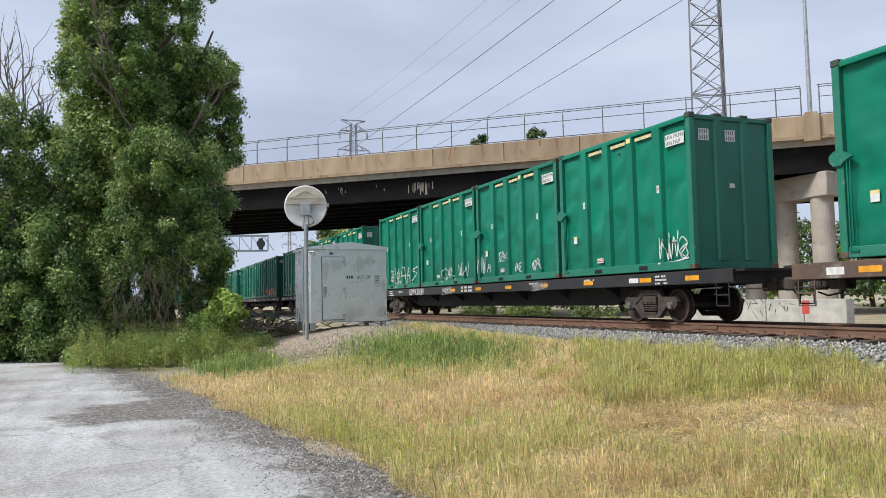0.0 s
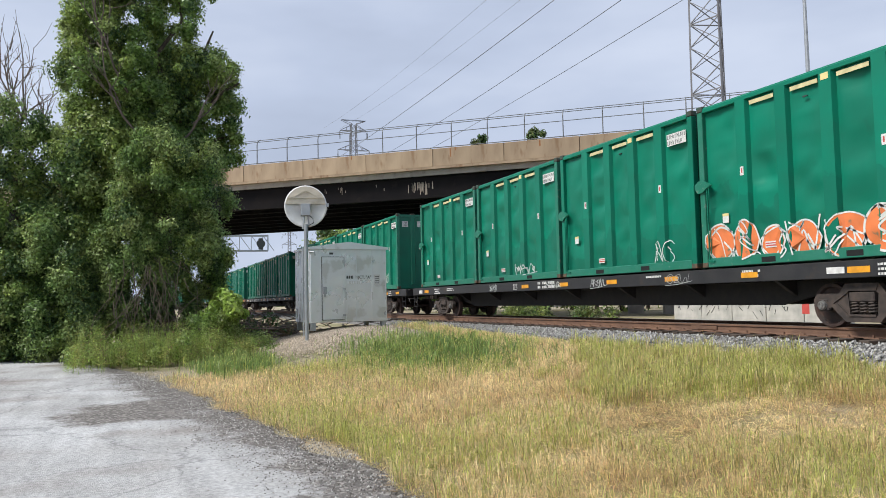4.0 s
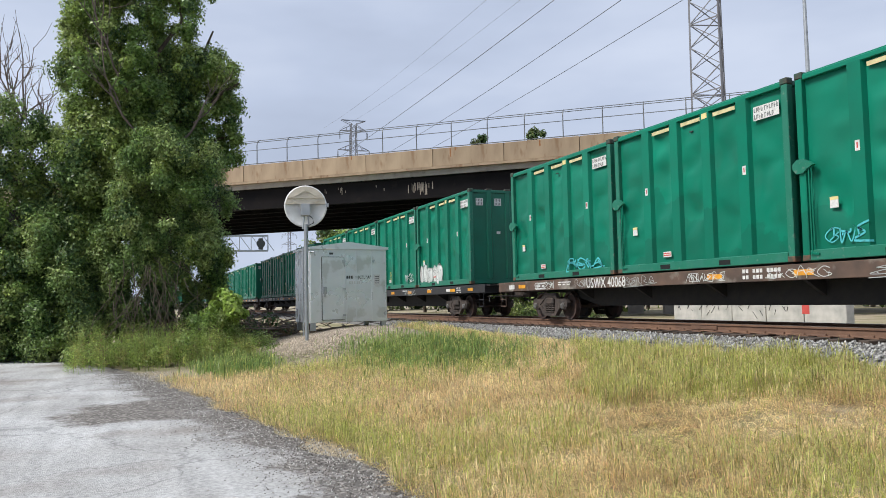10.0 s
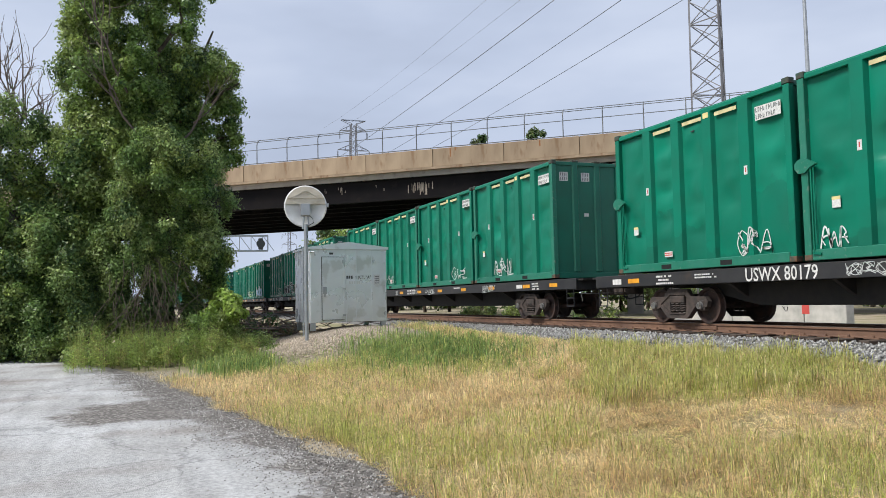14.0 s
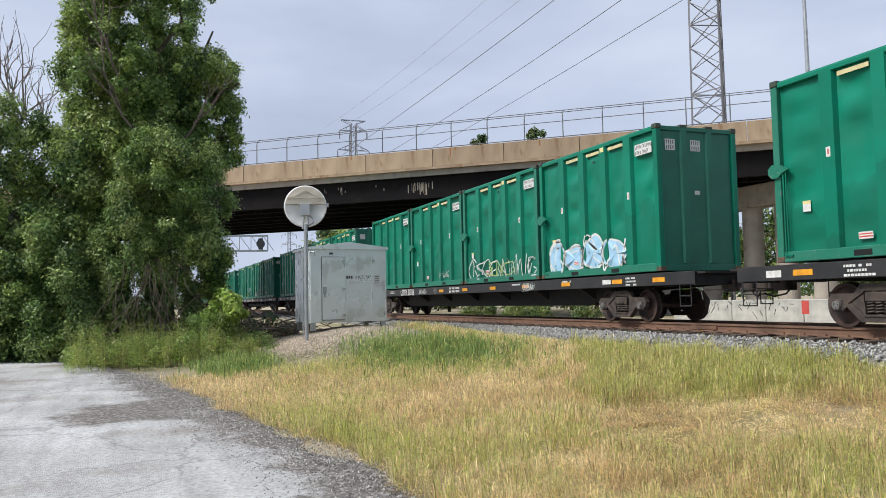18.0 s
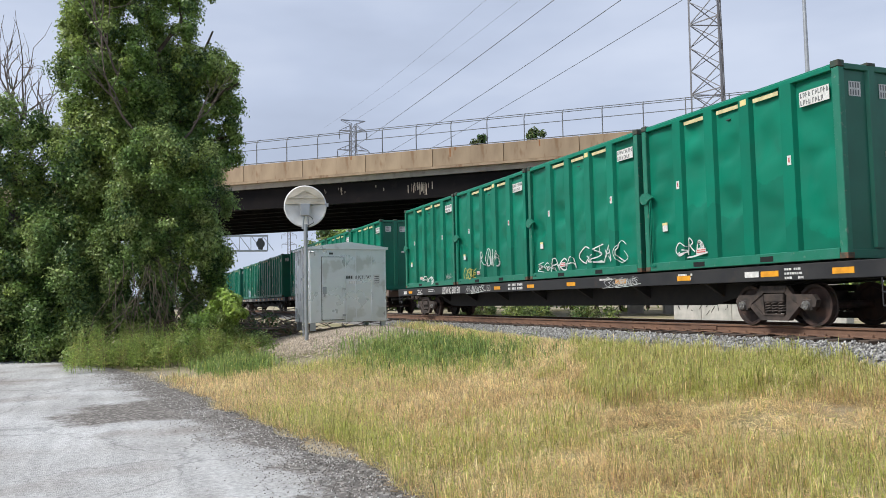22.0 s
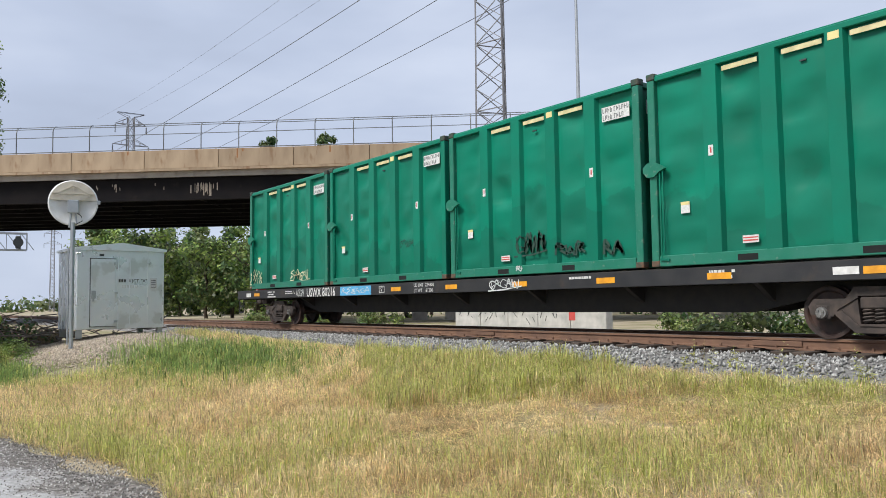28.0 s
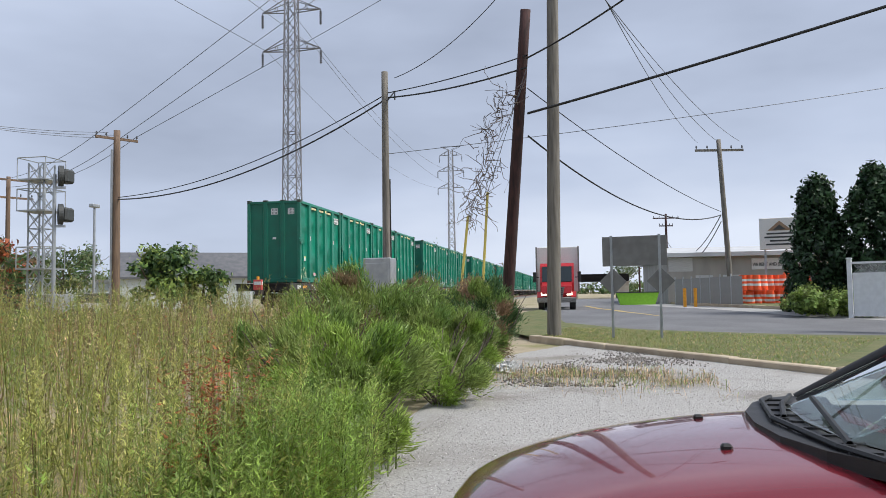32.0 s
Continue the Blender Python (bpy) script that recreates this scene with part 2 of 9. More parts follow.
CONCRETE_GREY = material("grey_concrete", (0.42, 0.38, 0.33), (0.34, 0.30, 0.26), rough=0.9, scale=1.2, fine=40.0, bump=0.2,
                         third=(0.24, 0.21, 0.18), third_at=(0.58, 0.75), third_scale=1.5)
CONCRETE_WHITE = material("painted_wall", (0.52, 0.51, 0.48), (0.36, 0.36, 0.34), rough=0.85, scale=2.0)
RUST_STREAK = plain("rust_streak", (0.30, 0.13, 0.05), 0.9)
LIME_STREAK = plain("lime_streak", (0.45, 0.38, 0.30), 0.9)
GIRDER = material("girder_black", (0.011, 0.010, 0.011), (0.016, 0.014, 0.014), rough=0.85, scale=1.0, spec=0.12, third=(0.028, 0.022, 0.02), third_at=(0.62, 0.8))
GALV = material("galvanised_steel", (0.42, 0.44, 0.45), (0.33, 0.35, 0.37), rough=0.42, metal=0.55, scale=3.0, fine=25.0, bump=0.05)
SHED_SKIN = material("shed_sheet_metal", (0.84, 0.86, 0.88), (0.76, 0.78, 0.80), rough=0.30, metal=0.45, scale=1.6, fine=2.6, bump=0.14,
                     third=(0.62, 0.63, 0.62), third_at=(0.56, 0.62), third_scale=1.4, rough_vary=0.16)
FENCE_STEEL = material("fence_pipe", (0.17, 0.18, 0.19), (0.12, 0.13, 0.14), rough=0.6, metal=0.2)
TOWER_STEEL = material("tower_steel", (0.22, 0.225, 0.24), (0.16, 0.15, 0.155), rough=0.6, metal=0.3, scale=0.5)
DISC_WHITE = material("disc_white", (0.70, 0.71, 0.71), (0.62, 0.62, 0.60), rough=0.5, scale=4.0)
DISC_CREAM = material("disc_cream", (0.62, 0.57, 0.47), (0.52, 0.47, 0.38), rough=0.6, scale=4.0)
WIRE = plain("wire_black", (0.012, 0.012, 0.013), 0.6)
WIRE_GREY = plain("wire_grey", (0.13, 0.14, 0.16), 0.5, 0.3)
INSULATOR = plain("insulator_grey", (0.05, 0.05, 0.055), 0.4)
POLE_WOOD = material("weathered_pole", (0.20, 0.185, 0.16), (0.115, 0.105, 0.09), rough=0.95, scale=3.0, fine=30.0, bump=0.35, stretch=(4, 4, 0.35))
POLE_BROWN = material("brown_pole", (0.20, 0.135, 0.09), (0.13, 0.09, 0.065), rough=0.95, scale=3.0, fine=30.0, bump=0.3, stretch=(4, 4, 0.35))
POLE_DARK = material("creosoted_pole", (0.065, 0.028, 0.026), (0.03, 0.017, 0.017), rough=0.9, scale=3.0, fine=25.0, bump=0.4, stretch=(4, 4, 0.3))
BARK = material("bark", (0.11, 0.085, 0.06), (0.06, 0.045, 0.035), rough=0.95, scale=5.0, fine=25.0, bump=0.5, stretch=(2, 2, 0.5))
TWIG = material("dead_twig", (0.17, 0.13, 0.11), (0.10, 0.08, 0.07), rough=0.95)



def leaf_material(name, base, second, island=0.55, light=0.36):
    return material(name, base, second, rough=0.42, scale=0.9, fine=8.0, bump=0.0, island=island, through_light=light, mix=(0.4, 0.6), spec=0.3)


LEAF_TREE = leaf_material("tree_leaves", (0.16, 0.262, 0.066), (0.28, 0.355, 0.09))
LEAF_IVY = leaf_material("ivy_leaves", (0.175, 0.275, 0.088), (0.325, 0.40, 0.14))
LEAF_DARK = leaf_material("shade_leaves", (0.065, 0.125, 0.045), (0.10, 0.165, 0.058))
LEAF_FAR = leaf_material("far_leaves", (0.11, 0.15, 0.06), (0.17, 0.19, 0.075))
LEAF_BRIGHT = leaf_material("bright_weed", (0.235, 0.36, 0.066), (0.34, 0.45, 0.10))
LEAF_SHRUB = leaf_material("shrub_leaves", (0.18, 0.265, 0.066), (0.275, 0.335, 0.10))
LEAF_RED = leaf_material("reddened_leaves", (0.42, 0.10, 0.05), (0.32, 0.15, 0.05))
LEAF_BROWN = leaf_material("brown_seed", (0.26, 0.17, 0.10), (0.20, 0.15, 0.08))
LEAF_WEED = leaf_material("tall_weed", (0.235, 0.255, 0.06), (0.345, 0.34, 0.108))
LEAF_CONIFER = leaf_material("arborvitae", (0.018, 0.045, 0.018), (0.03, 0.065, 0.024), light=0.15)
GRASS_GREEN = leaf_material("grass_green", (0.44, 0.46, 0.13), (0.53, 0.52, 0.19), light=0.5)
GRASS_LUSH = leaf_material("grass_lush", (0.19, 0.285, 0.085), (0.27, 0.355, 0.11), light=0.5)
GRASS_STRAW = leaf_material("grass_straw", (0.80, 0.68, 0.38), (0.70, 0.56, 0.29), light=0.5)
GRASS_TAN = leaf_material("grass_tan", (0.70, 0.52, 0.31), (0.58, 0.40, 0.23), light=0.5)
def cracked_lot():
    """Worn pale surfacing: grit, tyre streaks, stains and a net of thin cracks."""
    m = material("worn_lot", (0.47, 0.475, 0.475), (0.36, 0.355, 0.345), rough=0.95, scale=0.5, fine=70.0, bump=0.6, third=(0.27, 0.25, 0.23), third_at=(0.50, 0.66), third_scale=0.45)
    nt = m.node_tree
    bs = nt.nodes["Principled BSDF"]
    under = bs.inputs["Base Color"].links[0].from_socket
    co = nt.nodes.new("ShaderNodeTexCoord")
    warp = nt.nodes.new("ShaderNodeTexNoise")
    warp.inputs["Scale"].default_value, warp.inputs["Detail"].default_value = 1.6, 5.0
    nt.links.new(co.outputs["Object"], warp.inputs["Vector"])
    add = nt.nodes.new("ShaderNodeVectorMath")
    add.operation = "MULTIPLY_ADD"
    add.inputs[1].default_value = (0.9, 0.9, 0.0)
    nt.links.new(warp.outputs["Color"], add.inputs[0])
    nt.links.new(co.outputs["Object"], add.inputs[2])
    cell = nt.nodes.new("ShaderNodeTexVoronoi")
    cell.feature = "DISTANCE_TO_EDGE"
    cell.inputs["Scale"].default_value = 0.38
    nt.links.new(add.outputs["Vector"], cell.inputs["Vector"])
    near = nt.nodes.new("ShaderNodeMapRange")
    near.inputs["From Min"].default_value, near.inputs["From Max"].default_value = 0.003, 0.010
    near.inputs["To Min"].default_value, near.inputs["To Max"].default_value = 0.72, 1.0
    nt.links.new(cell.outputs["Distance"], near.inputs["Value"])
    stretch = nt.nodes.new("ShaderNodeMapping")
    stretch.inputs["Scale"].default_value = (0.25, 2.4, 1.0)
    stretch.inputs["Rotation"].default_value = (0, 0, 0.35)
    nt.links.new(co.outputs["Object"], stretch.inputs["Vector"])
    streak = nt.nodes.new("ShaderNodeTexNoise")
    streak.inputs["Scale"].default_value, streak.inputs["Detail"].default_value = 1.3, 7.0
    nt.links.new(stretch.outputs["Vector"], streak.inputs["Vector"])
    tone = nt.nodes.new("ShaderNodeMapRange")
    tone.inputs["From Min"].default_value, tone.inputs["From Max"].default_value = 0.35, 0.65
    tone.inputs["To Min"].default_value, tone.inputs["To Max"].default_value = 0.86, 1.09
    nt.links.new(streak.outputs["Fac"], tone.inputs["Value"])
    both = nt.nodes.new("ShaderNodeMath")
    both.operation = "MULTIPLY"
    nt.links.new(near.outputs["Result"], both.inputs[0])
    nt.links.new(tone.outputs["Result"], both.inputs[1])
    sc = nt.nodes.new("ShaderNodeVectorMath")
    sc.operation = "SCALE"
    nt.links.new(under, sc.inputs[0])
    grit = nt.nodes.new("ShaderNodeTexNoise")
    grit.inputs["Scale"].default_value, grit.inputs["Detail"].default_value = 22.0, 6.0
    grit.inputs["Roughness"].default_value = 0.75
    nt.links.new(co.outputs["Object"], grit.inputs["Vector"])
    speck = nt.nodes.new("ShaderNodeMapRange")
    speck.inputs["From Min"].default_value, speck.inputs["From Max"].default_value = 0.36, 0.60
    speck.inputs["To Min"].default_value, speck.inputs["To Max"].default_value = 0.66, 1.12
    nt.links.new(grit.outputs["Fac"], speck.inputs["Value"])
    rough_tone = nt.nodes.new("ShaderNodeMath")
    rough_tone.operation = "MULTIPLY"
    nt.links.new(both.outputs["Value"], rough_tone.inputs[0])
    nt.links.new(speck.outputs["Result"], rough_tone.inputs[1])
    nt.links.new(rough_tone.outputs["Value"], sc.inputs["Scale"])
    # crumbled dark asphalt where the surfacing has broken up, along the grass edge and in one hollow
    def calc(op, a, b, c=0.0):
        n = nt.nodes.new("ShaderNodeMath")
        n.operation = op
        for sock, v in zip(n.inputs, (a, b, c)):
            if isinstance(v, float):
                sock.default_value = v
            else:
                nt.links.new(v, sock)
        return n.outputs["Value"]
    sep = nt.nodes.new("ShaderNodeSeparateXYZ")
    nt.links.new(co.outputs["Object"], sep.inputs[0])
    px, py = sep.outputs["X"], sep.outputs["Y"]
    line = calc("MINIMUM", calc("MULTIPLY_ADD", px, 0.15, 2.95), 1.9)
    inside = calc("SUBTRACT", line, py)
    hx, hy = calc("MULTIPLY", calc("ADD", px, 12.6), 0.75), calc("ADD", py, -0.05)
    hollow = calc("SQRT", calc("ADD", calc("MULTIPLY", hx, hx), calc("MULTIPLY", hy, hy)), 0.0)
    near_edge = calc("MINIMUM", inside, calc("ADD", hollow, -0.6))
    frayed = nt.nodes.new("ShaderNodeTexNoise")
    frayed.inputs["Scale"].default_value, frayed.inputs["Detail"].default_value, frayed.inputs["Roughness"].default_value = 1.1, 9.0, 0.68
    nt.links.new(co.outputs["Object"], frayed.inputs["Vector"])
    loose = calc("MULTIPLY_ADD", frayed.outputs["Fac"], -2.6, near_edge)
    on = nt.nodes.new("ShaderNodeMapRange")
    on.inputs["From Min"].default_value, on.inputs["From Max"].default_value = -0.75, -1.05
    nt.links.new(loose, on.inputs["Value"])
    chips = nt.nodes.new("ShaderNodeTexVoronoi")
    chips.inputs["Scale"].default_value = 26.0
    nt.links.new(co.outputs["Object"], chips.inputs["Vector"])
    chip_sep = nt.nodes.new("ShaderNodeSeparateColor")
    nt.links.new(chips.outputs["Color"], chip_sep.inputs[0])
    tone2 = nt.nodes.new("ShaderNodeMapRange")
    tone2.inputs["From Min"].default_value, tone2.inputs["From Max"].default_value = 0.45, 1.0
    nt.links.new(chip_sep.outputs[0], tone2.inputs["Value"])
    crumbs = nt.nodes.new("ShaderNodeMix")
    crumbs.data_type = "RGBA"
    crumbs.inputs[6].default_value, crumbs.inputs[7].default_value = (0.11, 0.10, 0.092, 1), (0.30, 0.28, 0.255, 1)
    nt.links.new(tone2.outputs["Result"], crumbs.inputs[0])
    broken = nt.nodes.new("ShaderNodeMix")
    broken.data_type = "RGBA"
    nt.links.new(on.outputs["Result"], broken.inputs[0])
    nt.links.new(sc.outputs["Vector"], broken.inputs[6])
    nt.links.new(crumbs.outputs[2], broken.inputs[7])
    nt.links.new(broken.outputs[2], bs.inputs["Base Color"])
    return m


SOIL = material("dry_soil_with_thatch", (0.38, 0.32, 0.225), (0.29, 0.245, 0.165), rough=1.0, scale=0.9, fine=45.0, bump=0.8,
                third=(0.20, 0.19, 0.08), third_at=(0.5, 0.65), third_scale=0.35)
LOT = cracked_lot()
ROAD = material("road_asphalt", (0.15, 0.152, 0.16), (0.12, 0.122, 0.13), rough=0.9, scale=0.5, fine=60.0, bump=0.3)
ROAD_PALE = material("pale_concrete_gutter", (0.34, 0.335, 0.33), (0.28, 0.28, 0.275), rough=0.9, scale=0.8)
KERB = material("kerb_concrete", (0.46, 0.38, 0.28), (0.36, 0.29, 0.21), rough=0.9, scale=2.0, fine=40.0, bump=0.3, vary=0.12)
STONE = material("ballast_stone", (0.36, 0.355, 0.34), (0.20, 0.20, 0.195), rough=0.95, scale=8.0, island=0.6)
BALLAST_BED = material("ballast_bed", (0.23, 0.22, 0.21), (0.13, 0.125, 0.12), rough=1.0, scale=14.0, fine=25.0, bump=1.0)
CRUSHED = material("pale_crushed_stone", (0.42, 0.36, 0.29), (0.33, 0.27, 0.20), rough=1.0, scale=12.0, island=0.4)
# ======== ground ========
TRACK_Y, RAIL_TOP, FACE_Y, DECK_Z = 13.39, 0.88, 12.14, 2.158


def smooth(a, b, v):
    k = min(max((v - a) / (b - a), 0.0), 1.0)
    return k * k * (3 - 2 * k)


def lot_edge(x):
    """How far (in y) the lot reaches at x."""
    if x < -7:
        return 1.9 - 0.15 * (x + 7) * -1 if x > -18 else 0.25 - 0.20 * min(-18 - x, 10)
    if x < 12:
        return 1.9 - 0.2 * smooth(2, 6, x)
    return 1.7 - 0.36 * (x - 12)


def ground_z(x, y):
    z = 0.50 * smooth(1.3, 9.5, y)
    z += 0.47 * math.exp(-((x + 23.5) / 5) ** 2 - ((y - 6) / 2.8) ** 2)
    z -= 0.25 * smooth(17, 30, y)
    if x > 14:
        z *= 1 - 0.75 * smooth(14, 26, x) * (1 - smooth(6.0, 11.0, y))
    z = max(z, 0.5 * smooth(25, 44, x))
    if y > 1.5:
        z += 0.035 * noise.noise((x * 0.5, y * 0.5, 0)) * smooth(1.5, 3.0, y)
    return z


def axis_values(lo, hi, step, far):
    mid = list(np.arange(lo, hi + step / 2, step))
    grow = [step * 1.6 ** k for k in range(1, 22)]
    out = np.cumsum(grow)
    out = out[out < far]
    return np.array([lo - v for v in out[::-1]] + mid + [hi + v for v in out])


def sheet(name, xs, ys, height, mat):
    nx, ny = len(xs), len(ys)
    verts = [(x, y, height(x, y)) for y in ys for x in xs]
    i = np.arange(nx * ny).reshape(ny, nx)
    faces = np.stack([i[:-1, :-1], i[:-1, 1:], i[1:, 1:], i[1:, :-1]], -1).reshape(-1, 4)
    me = soup(name, verts, faces, [mat])
    for p in me.polygons:
        p.use_smooth = True
    return new(name, me)


def build_ground():
    g = sheet("ground", axis_values(-36, 34, 0.5, 3000), axis_values(-14, 20, 0.5, 3000), lambda x, y: ground_z(x, y) - 0.03, SOIL)
    tagged(g, "dry grassy soil that rises gently to the railway", "ground", kind="structure")
    # the lot: a sheet of worn gravel over asphalt, with an uneven edge
    verts, faces = [], []
    xs = np.arange(-60, 26, 0.25)
    for x in xs:
        e = lot_edge(x) + 0.22 + 0.35 * noise.noise((x * 0.9, 3.1, 0)) + 0.14 * noise.noise((x * 4.0, 7.7, 0))
        for k in range(9):
            y = e - (0, 0.15, 0.5, 1.2, 2.5, 5, 9, 18, 40)[k]
            verts.append((x, y, 0.012 if k else -0.01))
    for i in range(len(xs) - 1):
        for k in range(8):
            a = i * 9 + k
            faces.append((a, a + 1, a + 10, a + 9))
    lot = new("pavement", soup("pavement", verts, [f[::-1] for f in faces], [LOT]))
    tagged(lot, "worn pale gravel and asphalt parking lot", "pavement", kind="structure")


build_ground()


def scatter_stones(name, pts, size, mat, label):
    """Many small uneven stones in one mesh."""
    rng = np.random.default_rng(5)
    base = np.array([(0, 0, 1), (1, 0, 0), (-.4, .9, 0), (-.5, -.8, 0), (.2, .1, -.8)])
    tri = np.array([(0, 1, 2), (0, 2, 3), (0, 3, 1), (4, 2, 1), (4, 3, 2), (4, 1, 3)])
    n = len(pts)
    ang = rng.uniform(0, math.tau, n)
    c, s = np.cos(ang), np.sin(ang)
    sc = (rng.uniform(0.6, 1.3, (n, 1, 3)) * size)
    v = base[None] * sc * rng.uniform(0.75, 1.25, (n, 5, 1))
    x = v[..., 0] * c[:, None] - v[..., 1] * s[:, None]
    y = v[..., 0] * s[:, None] + v[..., 1] * c[:, None]
    v = np.stack([x, y, v[..., 2]], -1) + np.asarray(pts)[:, None, :]
    f = tri[None] + 5 * np.arange(n)[:, None, None]
    ob = new(name, soup(name, v.reshape(-1, 3), f.reshape(-1, 3), [mat]))
    return tagged(ob, label, name.replace("_", " "), kind="stuff")


def bed_z(y):
    d = abs(y - TRACK_Y)
    return 0.61 - 0.06 * smooth(1.5, 2.8, d) - 0.16 * smooth(2.9, 3.6, d)


def build_track():
    xs, ys = axis_values(-90, 90, 3.0, 900), np.arange(TRACK_Y - 3.6, TRACK_Y + 3.61, 0.4)
    bed = sheet("ballast_bed", xs, ys, lambda x, y: bed_z(y) + (0.02 * noise.noise((x * 2, y * 2, 0))), BALLAST_BED)
    tagged(bed, "grey crushed-stone ballast bed of the railway", "ballast", kind="structure")
    rng = np.random.default_rng(11)
    n = 26000
    x = np.r_[rng.uniform(-30, 14, n * 3 // 4), rng.uniform(-60, 40, n // 4)]
    y = TRACK_Y + rng.choice([-1, -1, -1, 1], len(x)) * rng.uniform(0.2, 3.5, len(x))
    pts = [(a, b, bed_z(b) + 0.012) for a, b in zip(x, y)]
    scatter_stones("ballast_stones", pts, 0.034, STONE, "grey crushed ballast stones along the track")
    # rails: foot, web, head
    for side, nm in ((-1, "near"), (1, "far")):
        y0 = TRACK_Y + side * 0.755
        rail = thing("rail", "rusty brown steel rail on timber ties", "rail", (0, y0, RAIL_TOP), kind="structure")
        prof = [(-0.076, -0.186), (0.076, -0.186), (0.076, -0.172), (0.012, -0.155), (0.010, -0.055), (0.036, -0.045), (0.036, -0.004),
                (-0.036, -0.004), (-0.036, -0.045), (-0.010, -0.055), (-0.012, -0.155), (-0.076, -0.172)]
        part("rail_body", prism(B(), prof, "x", -700, 700), RAIL_RUST, rail)
        part("running_face", box(B(), -700, -0.033, -0.004, 700, 0.033, 0.0), RAIL_SHINE, rail, "polished running face")
        if side < 0:
            clip = mesh_of("rail_clip", rod(box(B(), -0.16, -0.15, -0.20, 0.16, -0.02, -0.178), (0, -0.09, -0.18), (0, -0.09, -0.13), 0.02, n=6), RAIL_RUST)
            for i in range(90):
                part("tie_plate", clip, None, rail).location = (-36 + i * 0.53, 0, 0)
            bar = mesh_of("joint_bar", box(B(), -0.45, -0.05, -0.15, 0.45, -0.012, -0.06, 0.008), RAIL_RUST)
            for xx in (-15.2, -7.4, 3.6):
                part("joint_bar", bar, None, rail).location = (xx, 0, 0)

    ties = thing("railway_ties", "weathered timber ties under the rails", "ties", kind="structure")
    tie = mesh_of("tie", box(B(), -0.115, TRACK_Y - 1.3, 0.50, 0.115, TRACK_Y + 1.3, 0.682, 0.012), TIE_WOOD)
    for i in range(120):
        o = part("tie", tie, None, ties)
        o.location, o.rotation_euler = (-38 + i * 0.53, random.uniform(-0.04, 0.04), 0), (0, 0, random.uniform(-0.012, 0.012))


build_track()
# ======== the train ========
BOX_PITCH, BOX_L, BOX_W, BOX_H = 6.26, 6.058, 2.5, 3.66
RIBS = ((1.175, 1.545), (2.305, 2.665), (3.425, 3.79), (4.575, 4.955))


def dented(x0, x1, z0, z1, y, depth, seed, nx=7, nz=24):
    """A sheet-metal panel that faces -y, pushed in and out by knocks."""
    bm = B()
    rows = []
    for j in range(nz + 1):
        row = []
        for i in range(nx + 1):
            x, z = x0 + (x1 - x0) * i / nx, z0 + (z1 - z0) * j / nz
            edge = math.sin(math.pi * i / nx) * math.sin(math.pi * j / nz)
            d = depth * edge ** 0.5 * (0.8 * noise.noise((x * 0.8 + seed * 7.3, z * 1.7, seed)) + 0.45 * noise.noise((x * 1.3, z * 4.2 + seed, 4.0)))
            row.append(bm.verts.new((x, y + max(d, -0.032) + 0.012 * edge, z)))
        rows.append(row)
    for a, b in zip(rows, rows[1:]):
        for i in range(nx):
            bm.faces.new((a[i], a[i + 1], b[i + 1], b[i]))
    return bm


